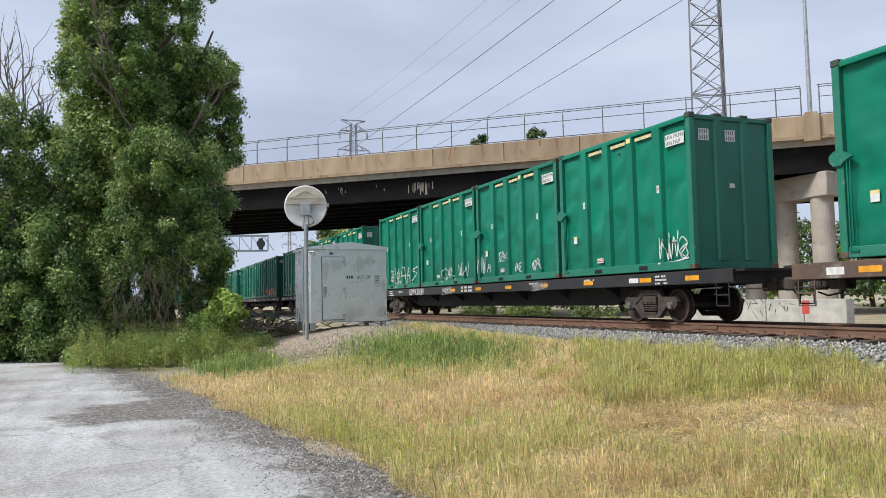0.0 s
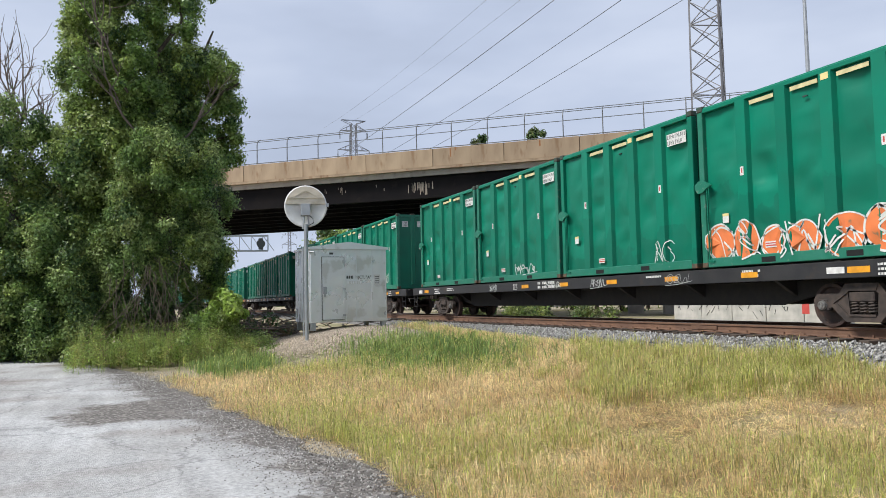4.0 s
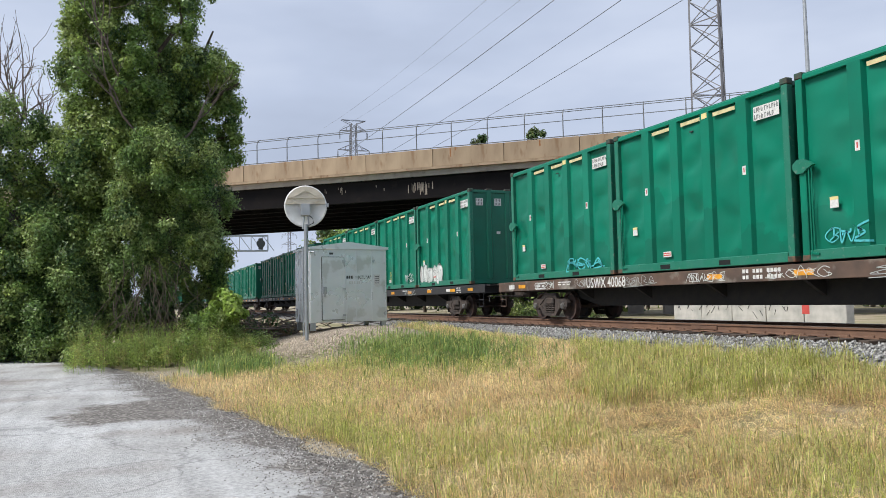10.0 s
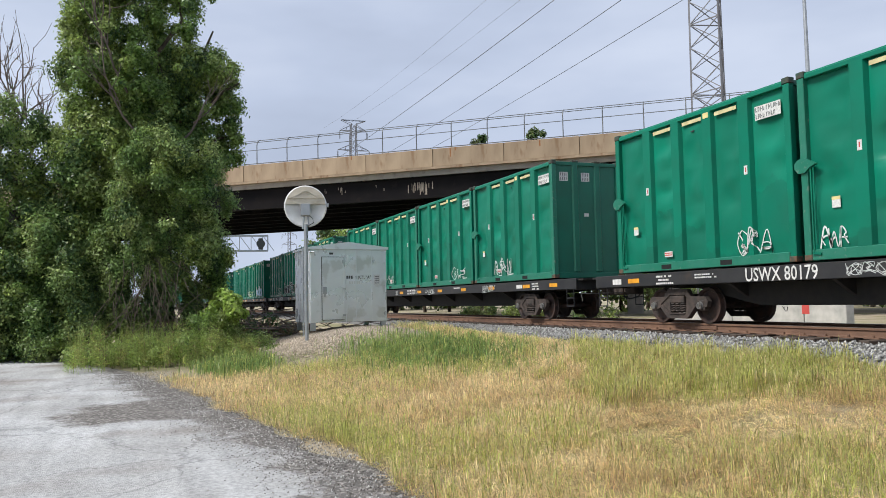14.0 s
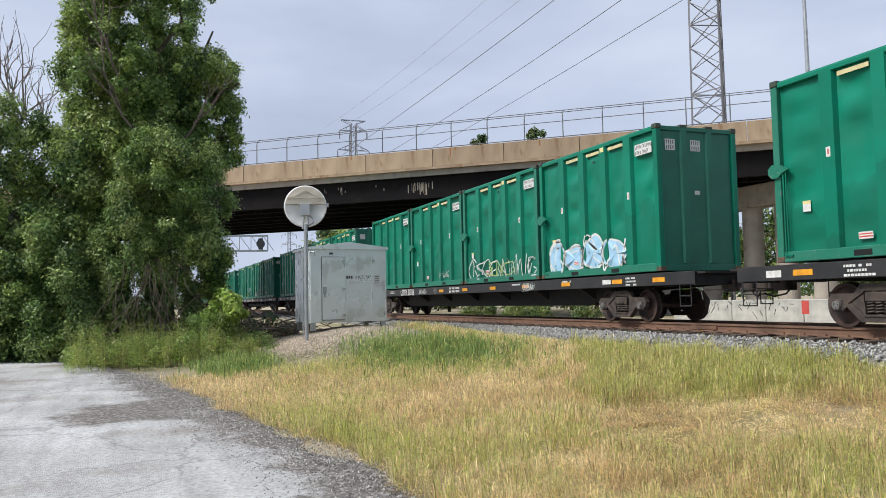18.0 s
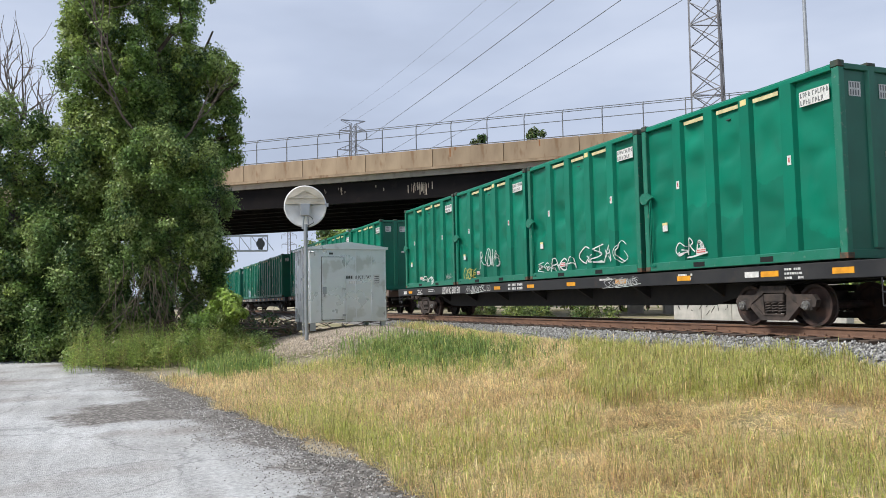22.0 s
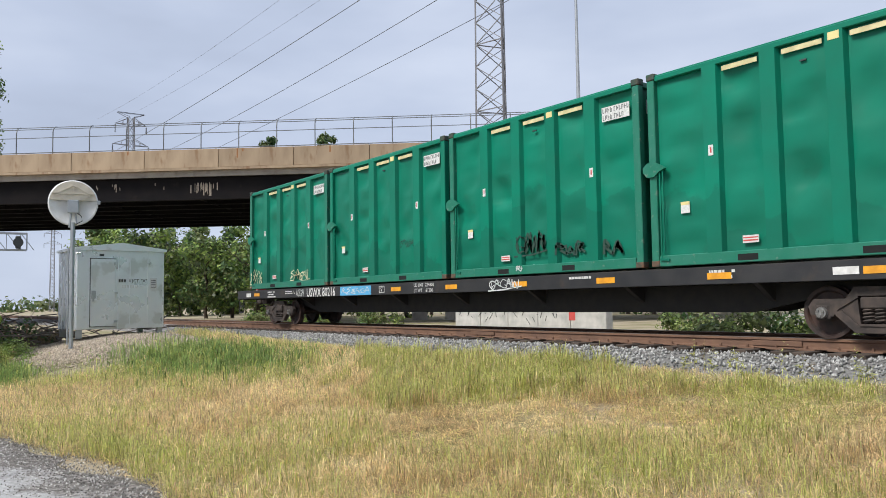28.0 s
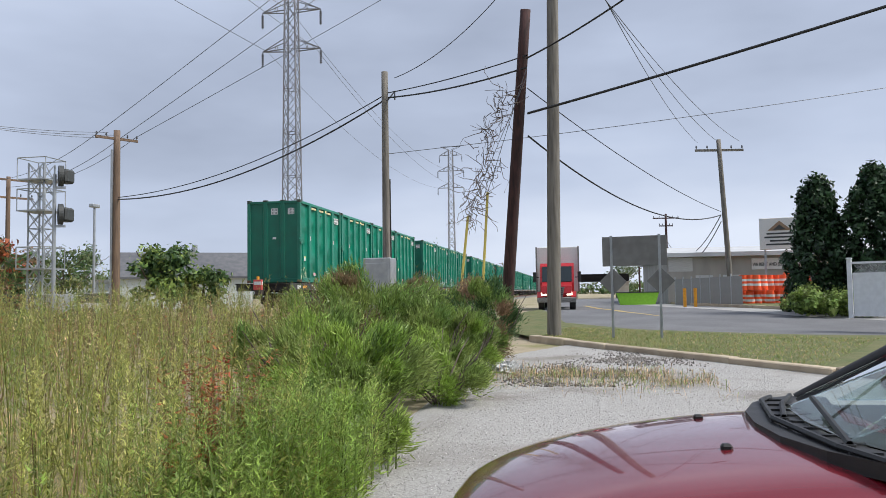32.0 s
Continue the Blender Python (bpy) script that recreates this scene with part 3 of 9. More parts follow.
def build_container(seed):
    ob = thing("waste_container", "green ribbed steel waste container on a flat railcar", "container")
    L, W, H = BOX_L, BOX_W, BOX_H
    inset = 0.105
    edges = [0.17] + [v for r in RIBS for v in r] + [L - 0.19]
    for i in range(5):
        part("side_panel", dented(edges[2 * i], edges[2 * i + 1], 0.20, H - 0.13, inset, 0.20, seed * 5 + i), GREEN, ob, smooth=True)
    bm = box(B(), 0.1, W - inset - 0.02, 0.15, L - 0.1, W - inset, H - 0.1)
    for a, b in RIBS:
        box(bm, a, W - inset, 0.19, b, W - 0.004, H - 0.11)
    part("far_side_panel", bm, GREEN, ob)
    for a, b in RIBS:
        prof = [(a - 0.008, inset + 0.03), (a + 0.04, 0.004), (b - 0.04, 0.004), (b + 0.008, inset + 0.03)]
        part("rib", prism(B(), prof, "z", 0.19, H - 0.11), GREEN, ob)
    # ends: a sheet with two ribs each, in the green darkened for shade
    for x, out in ((0.0, -1), (L, 1)):
        part("end_panel", box(B(), x - out * 0.09, 0.12, 0.16, x - out * 0.06, W - 0.12, H - 0.1), GREEN_SHADED, ob)
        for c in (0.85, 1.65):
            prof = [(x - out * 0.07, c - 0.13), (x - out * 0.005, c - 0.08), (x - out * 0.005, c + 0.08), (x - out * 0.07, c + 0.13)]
            part("end_rib", prism(B(), prof, "z", 0.2, H - 0.12), GREEN_SHADED, ob)
        for y in (0.0, W):
            s = 1 if y == 0 else -1
            part("corner_post", box(B(), x, y, 0.0, x - out * 0.165, y + s * 0.15, H - 0.1, 0.012), GREEN_WORN if seed % 2 else GREEN, ob)
            top = box(B(), x + out * 0.01, y - s * 0.01, H - 0.1, x - out * 0.18, y + s * 0.16, H + 0.03, 0.015)
            part("corner_casting", top, CASTING, ob, "dark steel corner casting")
            part("corner_casting", box(B(), x + out * 0.006, y - s * 0.006, 0.0, x - out * 0.18, y + s * 0.17, 0.115, 0.01), RUSTY_CASTING, ob)
        part("end_beam", box(B(), x - out * 0.03, 0.15, 0.0, x - out * 0.12, W - 0.15, 0.17, 0.01), GREEN_SHADED, ob)
        part("top_end_beam", box(B(), x - out * 0.01, 0.15, H - 0.13, x - out * 0.12, W - 0.15, H - 0.02, 0.01), GREEN_SHADED, ob)
        for y in (0.85, 1.65):
            part("lid_lug", box(B(), x - out * 0.0, y - 0.11, H - 0.03, x - out * 0.16, y + 0.11, H + 0.035, 0.012), CASTING, ob)
    for y in (0.0, W):
        s = 1 if y == 0 else -1
        part("bottom_rail", box(B(), 0.18, y, 0.0, L - 0.18, y + s * 0.12, 0.205, 0.012), GREEN_WORN, ob)
        part("top_rail", box(B(), 0.18, y + s * 0.005, H - 0.135, L - 0.18, y + s * 0.13, H - 0.035, 0.012), GREEN, ob)
    part("lid", box(B(), 0.12, 0.03, H - 0.05, L - 0.12, W - 0.03, H - 0.005, 0.012), GREEN, ob)
    part("floor", box(B(), 0.1, 0.1, 0.05, L - 0.1, W - 0.1, 0.16), GREEN_SHADED, ob)
    # latch: a rod with cranks, and a hinge plate half way up the post
    bm = rod(B(), (0.24, 0.0, 0.16), (0.24, 0.0, H * 0.5), 0.018, n=6)
    rod(bm, (0.31, -0.005, 0.30), (0.31, -0.005, H * 0.5 + 0.04), 0.013, n=6)
    beam(bm, (0.22, -0.01, 0.14), (0.42, -0.01, 0.12), 0.04)
    part("latch_rod", bm, GREEN, ob)
    hub = [(-0.11, 1.80), (-0.02, 1.70), (0.14, 1.70), (0.24, 1.78), (0.40, 1.84), (0.30, 1.90), (0.14, 1.98), (0.0, 1.98), (-0.11, 1.90)]
    part("latch_plate", prism(B(), hub, "y", -0.045, 0.03), GREEN_WORN, ob)
    for a, b in ((1.81, 2.19), (3.90, 4.26)):
        part("fork_pocket", box(B(), a, -0.003, 0.035, b, 0.03, 0.145), POCKET, ob, "dark fork pocket")
    for i, (a, b) in enumerate(((1.60, 2.28), (2.72, 3.40), (3.84, 4.54))):
        part("warning_strip", box(B(), a, inset - 0.055, H - 0.265, b, inset - 0.05, H - 0.18), CREAM, ob, "cream reflective strip")
    part("grab_loop", box(B(), 3.02, inset - 0.05, H - 0.46, 3.13, inset - 0.02, H - 0.435), INK, ob)
    plate = part("number_plate", box(B(), 5.08, inset - 0.058, H - 0.65, 5.79, inset - 0.053, H - 0.36), LABEL_WHITE, ob, "white number plate")
    bm = B()
    for z, n, first in ((H - 0.485, 10, 4), (H - 0.63, 8, 4)):
        for i in range(n):
            x = 5.105 + i * 0.066 + (0.03 if i >= first else 0)
            box(bm, x, inset - 0.062, z + 0.005, x + 0.018, inset - 0.058, z + 0.1)
            box(bm, x + 0.018, inset - 0.062, z + (0.005, 0.08, 0.045)[i % 3], x + 0.045, inset - 0.058, z + (0.025, 0.1, 0.065)[i % 3])
            if i % 2:
                box(bm, x + 0.033, inset - 0.062, z + 0.027, x + 0.045, inset - 0.058, z + 0.078)
    part("plate_marking", bm, PLATE_INK, plate)["kind"] = "stuff"
    part("tag", box(B(), 3.52, -0.002, H - 0.265, 3.70, 0.002, H - 0.14), LABEL_YELLOW, ob, "yellow and white tag")
    for x in (1.355, 4.79):
        tag = part("tag", box(B(), x - 0.045, -0.002, 1.92, x + 0.055, 0.002, 2.11), LABEL_WHITE, ob)
        part("tag_mark", box(B(), x - 0.01, -0.005, 1.97, x + 0.02, -0.002, 2.07), LABEL_RED, tag)
    tag = part("tag", box(B(), 0.65, inset - 0.05, 0.96, 0.84, inset - 0.046, 1.17), LABEL_WHITE, ob)
    part("tag_mark", box(B(), 0.65, inset - 0.053, 1.11, 0.84, inset - 0.05, 1.17), LABEL_YELLOW, tag)
    tag = part("tag", box(B(), 1.88, inset - 0.05, 0.33, 2.18, inset - 0.046, 0.46), LABEL_WHITE, ob)
    part("tag_mark", box(box(B(), 1.89, inset - 0.053, 0.41, 2.17, inset - 0.05, 0.43), 1.89, inset - 0.053, 0.36, 2.17, inset - 0.05, 0.385), LABEL_RED, tag)
    for x, out in ((0.0, -1), (L, 1)):
        for y in (0.30, 1.08):
            plate = part("number_plate", box(B(), x - out * 0.055, y, H - 0.62, x - out * 0.05, y + 0.30, H - 0.34), LABEL_WHITE, ob)
            bm = B()
            for z in (H - 0.46, H - 0.60):
                for i in range(4):
                    box(bm, x - out * 0.046, y + 0.03 + i * 0.065, z, x - out * 0.05, y + 0.058 + i * 0.065, z + 0.1)
            part("plate_marking", bm, PLATE_INK, plate)["kind"] = "stuff"
        part("tag", box(B(), x - out * 0.055, 1.16, 1.93, x - out * 0.05, 1.32, 2.03), LABEL_WHITE, ob)
    return ob


def build_truck(car, cx):
    """A two-axle truck whose centre is at cx, in the car's space (z 0: top of deck)."""
    zr = RAIL_TOP - DECK_Z
    ax = zr + 0.42
    y0, y1 = 0.28, BOX_W - 0.28
    t = part("truck", box(B(), cx - 0.2, 0.4, ax - 0.05, cx + 0.2, BOX_W - 0.4, ax + 0.28, 0.02), TRUCK_STEEL, car, "grimy cast-steel bogie")
    for y, s in ((y0, -1), (y1, 1)):
        bm = B()
        prism(bm, [(cx + a, ax + b) for a, b in ((-1.10, 0.10), (-1.0, 0.22), (-0.50, 0.22), (-0.36, 0.40), (-0.30, 0.24), (-0.62, 0.05), (-0.70, -0.06), (-1.06, -0.03))], "y", y - 0.06, y + 0.06)
        prism(bm, [(cx - a, ax + b) for a, b in ((-1.10, 0.10), (-1.0, 0.22), (-0.50, 0.22), (-0.36, 0.40), (-0.30, 0.24), (-0.62, 0.05), (-0.70, -0.06), (-1.06, -0.03))], "y", y - 0.06, y + 0.06)
        prism(bm, [(cx + a, ax + b) for a, b in ((-0.36, 0.40), (0.36, 0.40), (0.30, 0.26), (-0.30, 0.26))], "y", y - 0.07, y + 0.07)
        prism(bm, [(cx + a, ax + b) for a, b in ((-0.70, 0.0), (-0.56, 0.04), (-0.30, -0.20), (0.30, -0.20), (0.56, 0.04), (0.70, 0.0), (0.36, -0.31), (-0.36, -0.31))], "y", y - 0.07, y + 0.07)
        for q in (-1, 1):
            prism(bm, [(cx + q * 0.33, ax + 0.28), (cx + q * 0.48, ax + 0.21), (cx + q * 0.66, ax + 0.06), (cx + q * 0.42, ax - 0.16), (cx + q * 0.29, ax - 0.19)], "y", y - 0.035, y + 0.035)
        box(bm, cx - 0.29, y - 0.09, ax - 0.205, cx + 0.29, y + 0.09, ax - 0.17)
        part("side_frame", bm, TRUCK_STEEL, t)
        part("bolster_end", box(B(), cx - 0.27, y - 0.085, ax + 0.06, cx + 0.27, y + 0.085, ax + 0.24, 0.02), TRUCK_STEEL, t)
        for dx in (-0.18, 0.0, 0.18):
            pts = [(cx + dx + 0.075 * math.cos(a), y + 0.075 * math.sin(a), ax - 0.165 + 0.22 * a / (4 * math.tau)) for a in np.linspace(0, 4 * math.tau, 33)]
            part("coil_spring", tube(B(), pts, 0.021, 4), TRUCK_STEEL, t)
    for dx in (-0.865, 0.865):
        bm = rod(B(), (cx + dx, y0 + 0.1, ax), (cx + dx, y1 - 0.1, ax), 0.075, n=10)
        part("axle", bm, WHEEL_STEEL, t)
        for y, s in ((BOX_W / 2 - 0.755, 1), (BOX_W / 2 + 0.755, -1)):
            bm = B()
            rings = []
            for r, k in ((0.0, -0.045), (0.12, -0.05), (0.15, -0.03), (0.33, -0.02), (0.36, -0.07), (0.419, -0.072), (0.422, 0.045), (0.447, 0.055), (0.447, 0.075), (0.36, 0.075), (0.33, 0.03), (0.0, 0.03)):
                rings.append([bm.verts.new((cx + dx + max(r, 0.001) * math.cos(a), y + s * k, ax + max(r, 0.001) * math.sin(a))) for a in np.linspace(0, math.tau, 32, endpoint=False)])
            for p, q in zip(rings, rings[1:]):
                for i in range(32):
                    bm.faces.new((p[i], p[(i + 1) % 32], q[(i + 1) % 32], q[i]))
            bmesh.ops.recalc_face_normals(bm, faces=bm.faces)
            part("wheel", bm, WHEEL_STEEL, t, "rusty brown steel wheel")
        for y, s in ((y0, -1), (y1, 1)):
            part("bearing_box", box(B(), cx + dx - 0.12, y - 0.08, ax - 0.12, cx + dx + 0.12, y + 0.08, ax + 0.13, 0.03), TRUCK_STEEL, t)
            bm = rod(B(), (cx + dx, y + s * 0.06, ax), (cx + dx, y + s * 0.13, ax), 0.10, 0.085, n=14)
            for k in range(3):
                a = k * math.tau / 3 + 0.4
                rod(bm, (cx + dx + 0.05 * math.cos(a), y + s * 0.12, ax + 0.05 * math.sin(a)), (cx + dx + 0.05 * math.cos(a), y + s * 0.15, ax + 0.05 * math.sin(a)), 0.016, n=6)
            part("bearing_cap", bm, CAP_STEEL, t, "pale bearing cap with three bolts")


def build_flatcar(steel, seed):
    ob = thing("flat_railcar", "long black flat railcar that carries four containers", "railcar")
    x0, x1 = -1.2, 3 * BOX_PITCH + BOX_L + 1.2
    W = BOX_W
    mid = (x0 + x1) / 2
    part("side_sill", box(B(), x0, 0.02, -0.36, x1, 0.10, -0.045, 0.01), steel, ob)
    part("side_sill", box(B(), x0, W - 0.10, -0.36, x1, W - 0.02, -0.045, 0.01), steel, ob)
    part("deck", box(B(), x0 + 0.05, 0.1, -0.10, x1 - 0.05, W - 0.1, -0.05), UNDER, ob)
    prof = [(x0 + 0.8, -0.36), (x1 - 0.8, -0.36), (x1 - 3.6, -0.45), (x1 - 5.6, -0.86), (x0 + 5.6, -0.86), (x0 + 3.6, -0.45)]
    part("centre_sill", prism(B(), prof, "y", 0.62, 0.72), UNDER, ob, "deep fish-belly centre sill")
    part("centre_sill", prism(B(), prof, "y", W - 0.72, W - 0.62), UNDER, ob)
    cross = mesh_of("crossbearer", prism(B(), [(0.1, -0.1), (W - 0.1, -0.1), (W - 0.1, -0.36), (W - 0.7, -0.72), (0.7, -0.72), (0.1, -0.36)], "x", -0.05, 0.05), UNDER)
    for k in range(7):
        part("crossbearer", cross, None, ob).location = (x0 + 5.2 + k * (x1 - x0 - 10.4) / 6, 0, 0)
    for x, s in ((x0, -1), (x1, 1)):
        part("end_sill", box(B(), x, 0.03, -0.38, x - s * 0.12, W - 0.03, -0.06, 0.012), steel, ob)
        bm = box(B(), x - s * 0.3, W / 2 - 0.16, -0.55, x + s * 0.10, W / 2 + 0.16, -0.25, 0.02)
        box(bm, x + s * 0.05, W / 2 - 0.09, -0.50, x + s * 0.40, W / 2 + 0.09, -0.32, 0.02)
        box(bm, x + s * 0.32, W / 2 - 0.16, -0.56, x + s * 0.63, W / 2 + 0.14, -0.27, 0.04)
        part("coupler", bm, TRUCK_STEEL, ob, "rusty knuckle coupler")
        bm = tube(B(), [(x + s * 0.05, W / 2 + 0.35, -0.45), (x + s * 0.2, W / 2 + 0.33, -0.62), (x + s * 0.45, W / 2 + 0.2, -0.68), (x + s * 0.62, W / 2 + 0.1, -0.6)], 0.022)
        part("brake_hose", bm, WIRE, ob)
        bm = B()
        for y in (0.03, W - 0.03):
            xa, xb = x - s * 0.15, x - s * 0.55
            rod(bm, (xa, y, -0.36), (xa, y, -0.86), 0.014, n=6), rod(bm, (xb, y, -0.36), (xb, y, -0.86), 0.014, n=6)
            beam(bm, (xa, y, -0.86), (xb, y, -0.86), 0.03), beam(bm, (xa, y, -0.62), (xb, y, -0.62), 0.03)
        part("step", bm, steel, ob)
        bm = rod(B(), (x + s * 0.02, 0.12, -0.5), (x + s * 0.02, 0.95, -0.5), 0.012, n=6)
        rod(bm, (x + s * 0.05, 0.15, -0.48), (x + s * 0.05, 0.2, -0.72), 0.014, n=6)
        part("uncoupling_lever", bm, CAP_STEEL, ob)
        part("end_step", box(B(), x + s * 0.0, 0.1, -0.11, x + s * 0.28, W - 0.1, -0.06), UNDER, ob)
    for cx in (2.07, 3 * BOX_PITCH + BOX_L - 2.07):
        build_truck(ob, cx)
    refl = mesh_of("reflector", box(B(), -0.24, 0.012, -0.27, 0.24, 0.02, -0.155), YELLOW)
    for x in (0.6, 9.97, 12.5, 15.05, 17.6, 20.2, 22.9, 24.7):
        part("reflector", refl, None, ob, "yellow reflector").location = (x, 0, 0)
    bm = box(B(), -0.35, 0.012, -0.29, 0.05, 0.02, -0.15)
    part("white_patch", bm, WHITE_PAINT, ob)
    part("white_patch", box(B(), 22.2, 0.012, -0.27, 22.6, 0.02, -0.15), WHITE_PAINT, ob)
    rng = random.Random(seed)
    for x, rows, n, h in ((1.55, 3, 9, 0.045), (3.0, 2, 10, 0.035), (16.6, 1, 9, 0.05), (20.0, 2, 8, 0.05), (23.3, 3, 7, 0.045)):
        bm = B()
        for r in range(rows):
            xx = x
            for i in range(n):
                w = rng.uniform(0.03, 0.07)
                if rng.random() > 0.15:
                    box(bm, xx, 0.013, -0.16 - r * h * 1.9, xx + w, 0.02, -0.16 - r * h * 1.9 + h)
                xx += w + 0.018
        part("stencil", bm, WHITE_PAINT, ob, "small white stencilled data")["kind"] = "stuff"
    bm = box(box(B(), 9.10, 0.014, -0.30, 9.38, 0.02, -0.285), 9.10, 0.014, -0.125, 9.38, 0.02, -0.11)
    box(box(bm, 9.10, 0.014, -0.30, 9.115, 0.02, -0.11), 9.365, 0.014, -0.30, 9.38, 0.02, -0.11)
    fr = part("plate_sign", bm, WHITE_PAINT, ob, "white stencilled square")
    lettering("F", 0.12, WHITE_PAINT, fr, pose(9.20, 0.013, -0.28, 90, 0, 0))
    lettering("PLATE", 0.055, WHITE_PAINT, fr, pose(9.145, 0.013, -0.185, 90, 0, 0))
    return ob


NUMBERS = {0: "80169", 1: "80490", 3: "80373", 4: "80462", 5: "40068", 6: "80256", 7: "80179", 9: "80368", 10: "80508", 11: "80473", 12: "80150", 14: "80344", 15: "80216"}
RUN = [(t, 15.70 * t - 0.0041 * t * t) for t in (0.0, 4.0, 8.0, 12.0, 16.0, 20.0, 24.0, 28.0, 30.0, 32.0)]
# where each car's first container stands at the start
HOME = {-1: -10.82, 0: -39.70, 1: -67.82, 2: -96.1, 3: -124.34, 4: -152.65, 5: -180.8, 6: -209.23, 7: -236.9, 8: -265.2, 9: -293.6, 10: -322.22, 11: -350.5,
        12: -378.9, 13: -407.7, 14: -436.6, 15: -464.745}
moving = []


def build_train():
    boxes = [build_container(s) for s in (1, 2, 3)]
    cars = [build_flatcar(BLACK_STEEL, 1), build_flatcar(BROWN_STEEL, 2)]
    used = set()
    for k in range(-1, 16):
        x = HOME[k]
        kind = 1 if k in (-1, 5, 13) else 0
        home = pose(x, FACE_Y, DECK_Z)
        if kind in used:
            car = copy_thing(cars[kind], home)
        else:
            car = cars[kind]
            car.matrix_basis = home
            used.add(kind)
        car["group"] = "railcars of the train"
        if kind:
            car["label"] = "long rust-brown flat railcar that carries four containers"
        moving.append((car, x, FACE_Y, DECK_Z))
        railcars[k] = car
        for i in range(4):
            v = (k * 4 + i * 7) % 3
            bx = x + i * BOX_PITCH
            if ("box", v) in used:
                c = copy_thing(boxes[v], pose(bx, FACE_Y, DECK_Z))
            else:
                c = boxes[v]
                c.matrix_basis = pose(bx, FACE_Y, DECK_Z)
                used.add(("box", v))
            c["group"] = "containers on the train"
            moving.append((c, bx, FACE_Y, DECK_Z))
            containers[(k, i)] = c
    last = railcars[15]
    marker = part("end_marker", box(B(), -1.86, 1.05, -0.34, -1.70, 1.42, 0.10, 0.02), LABEL_RED, last, "red and white end-of-train marker")
    part("marker_panel", box(B(), -1.875, 1.08, -0.12, -1.86, 1.39, 0.02), LABEL_WHITE, marker)
    part("marker_panel", box(B(), -1.84, 1.045, -0.12, -1.72, 1.05, 0.02), LABEL_WHITE, marker)
    part("marker_lamp", rod(B(), (-1.78, 1.24, 0.10), (-1.78, 1.24, 0.24), 0.06, n=12), YELLOW, marker)
    for k, car in railcars.items():
        if k in NUMBERS:
            lettering("USWX " + NUMBERS[k], 0.40, WHITE_PAINT, car, pose(4.62, 0.008, -0.345, 90, 0, 0), "car_number", 0.004, 0.85)


containers, railcars = {}, {}
build_train()


def motions():
    for ob, x, y, z in moving:
        walk(ob, [(t, pose(x + s, y, z)) for t, s in RUN])
# ======== the road bridge ========
BR_A, BR_D, BR_N = Vector((-58.31, 6.52, 0)), Vector((0.657, 0.754, 0)), Vector((-0.754, 0.657, 0))
BR_BASE = Matrix(((BR_D.x, BR_N.x, 0, BR_A.x), (BR_D.y, BR_N.y, 0, BR_A.y), (0, 0, 1, 0), (0, 0, 0, 1)))  # x along the parapet, y across


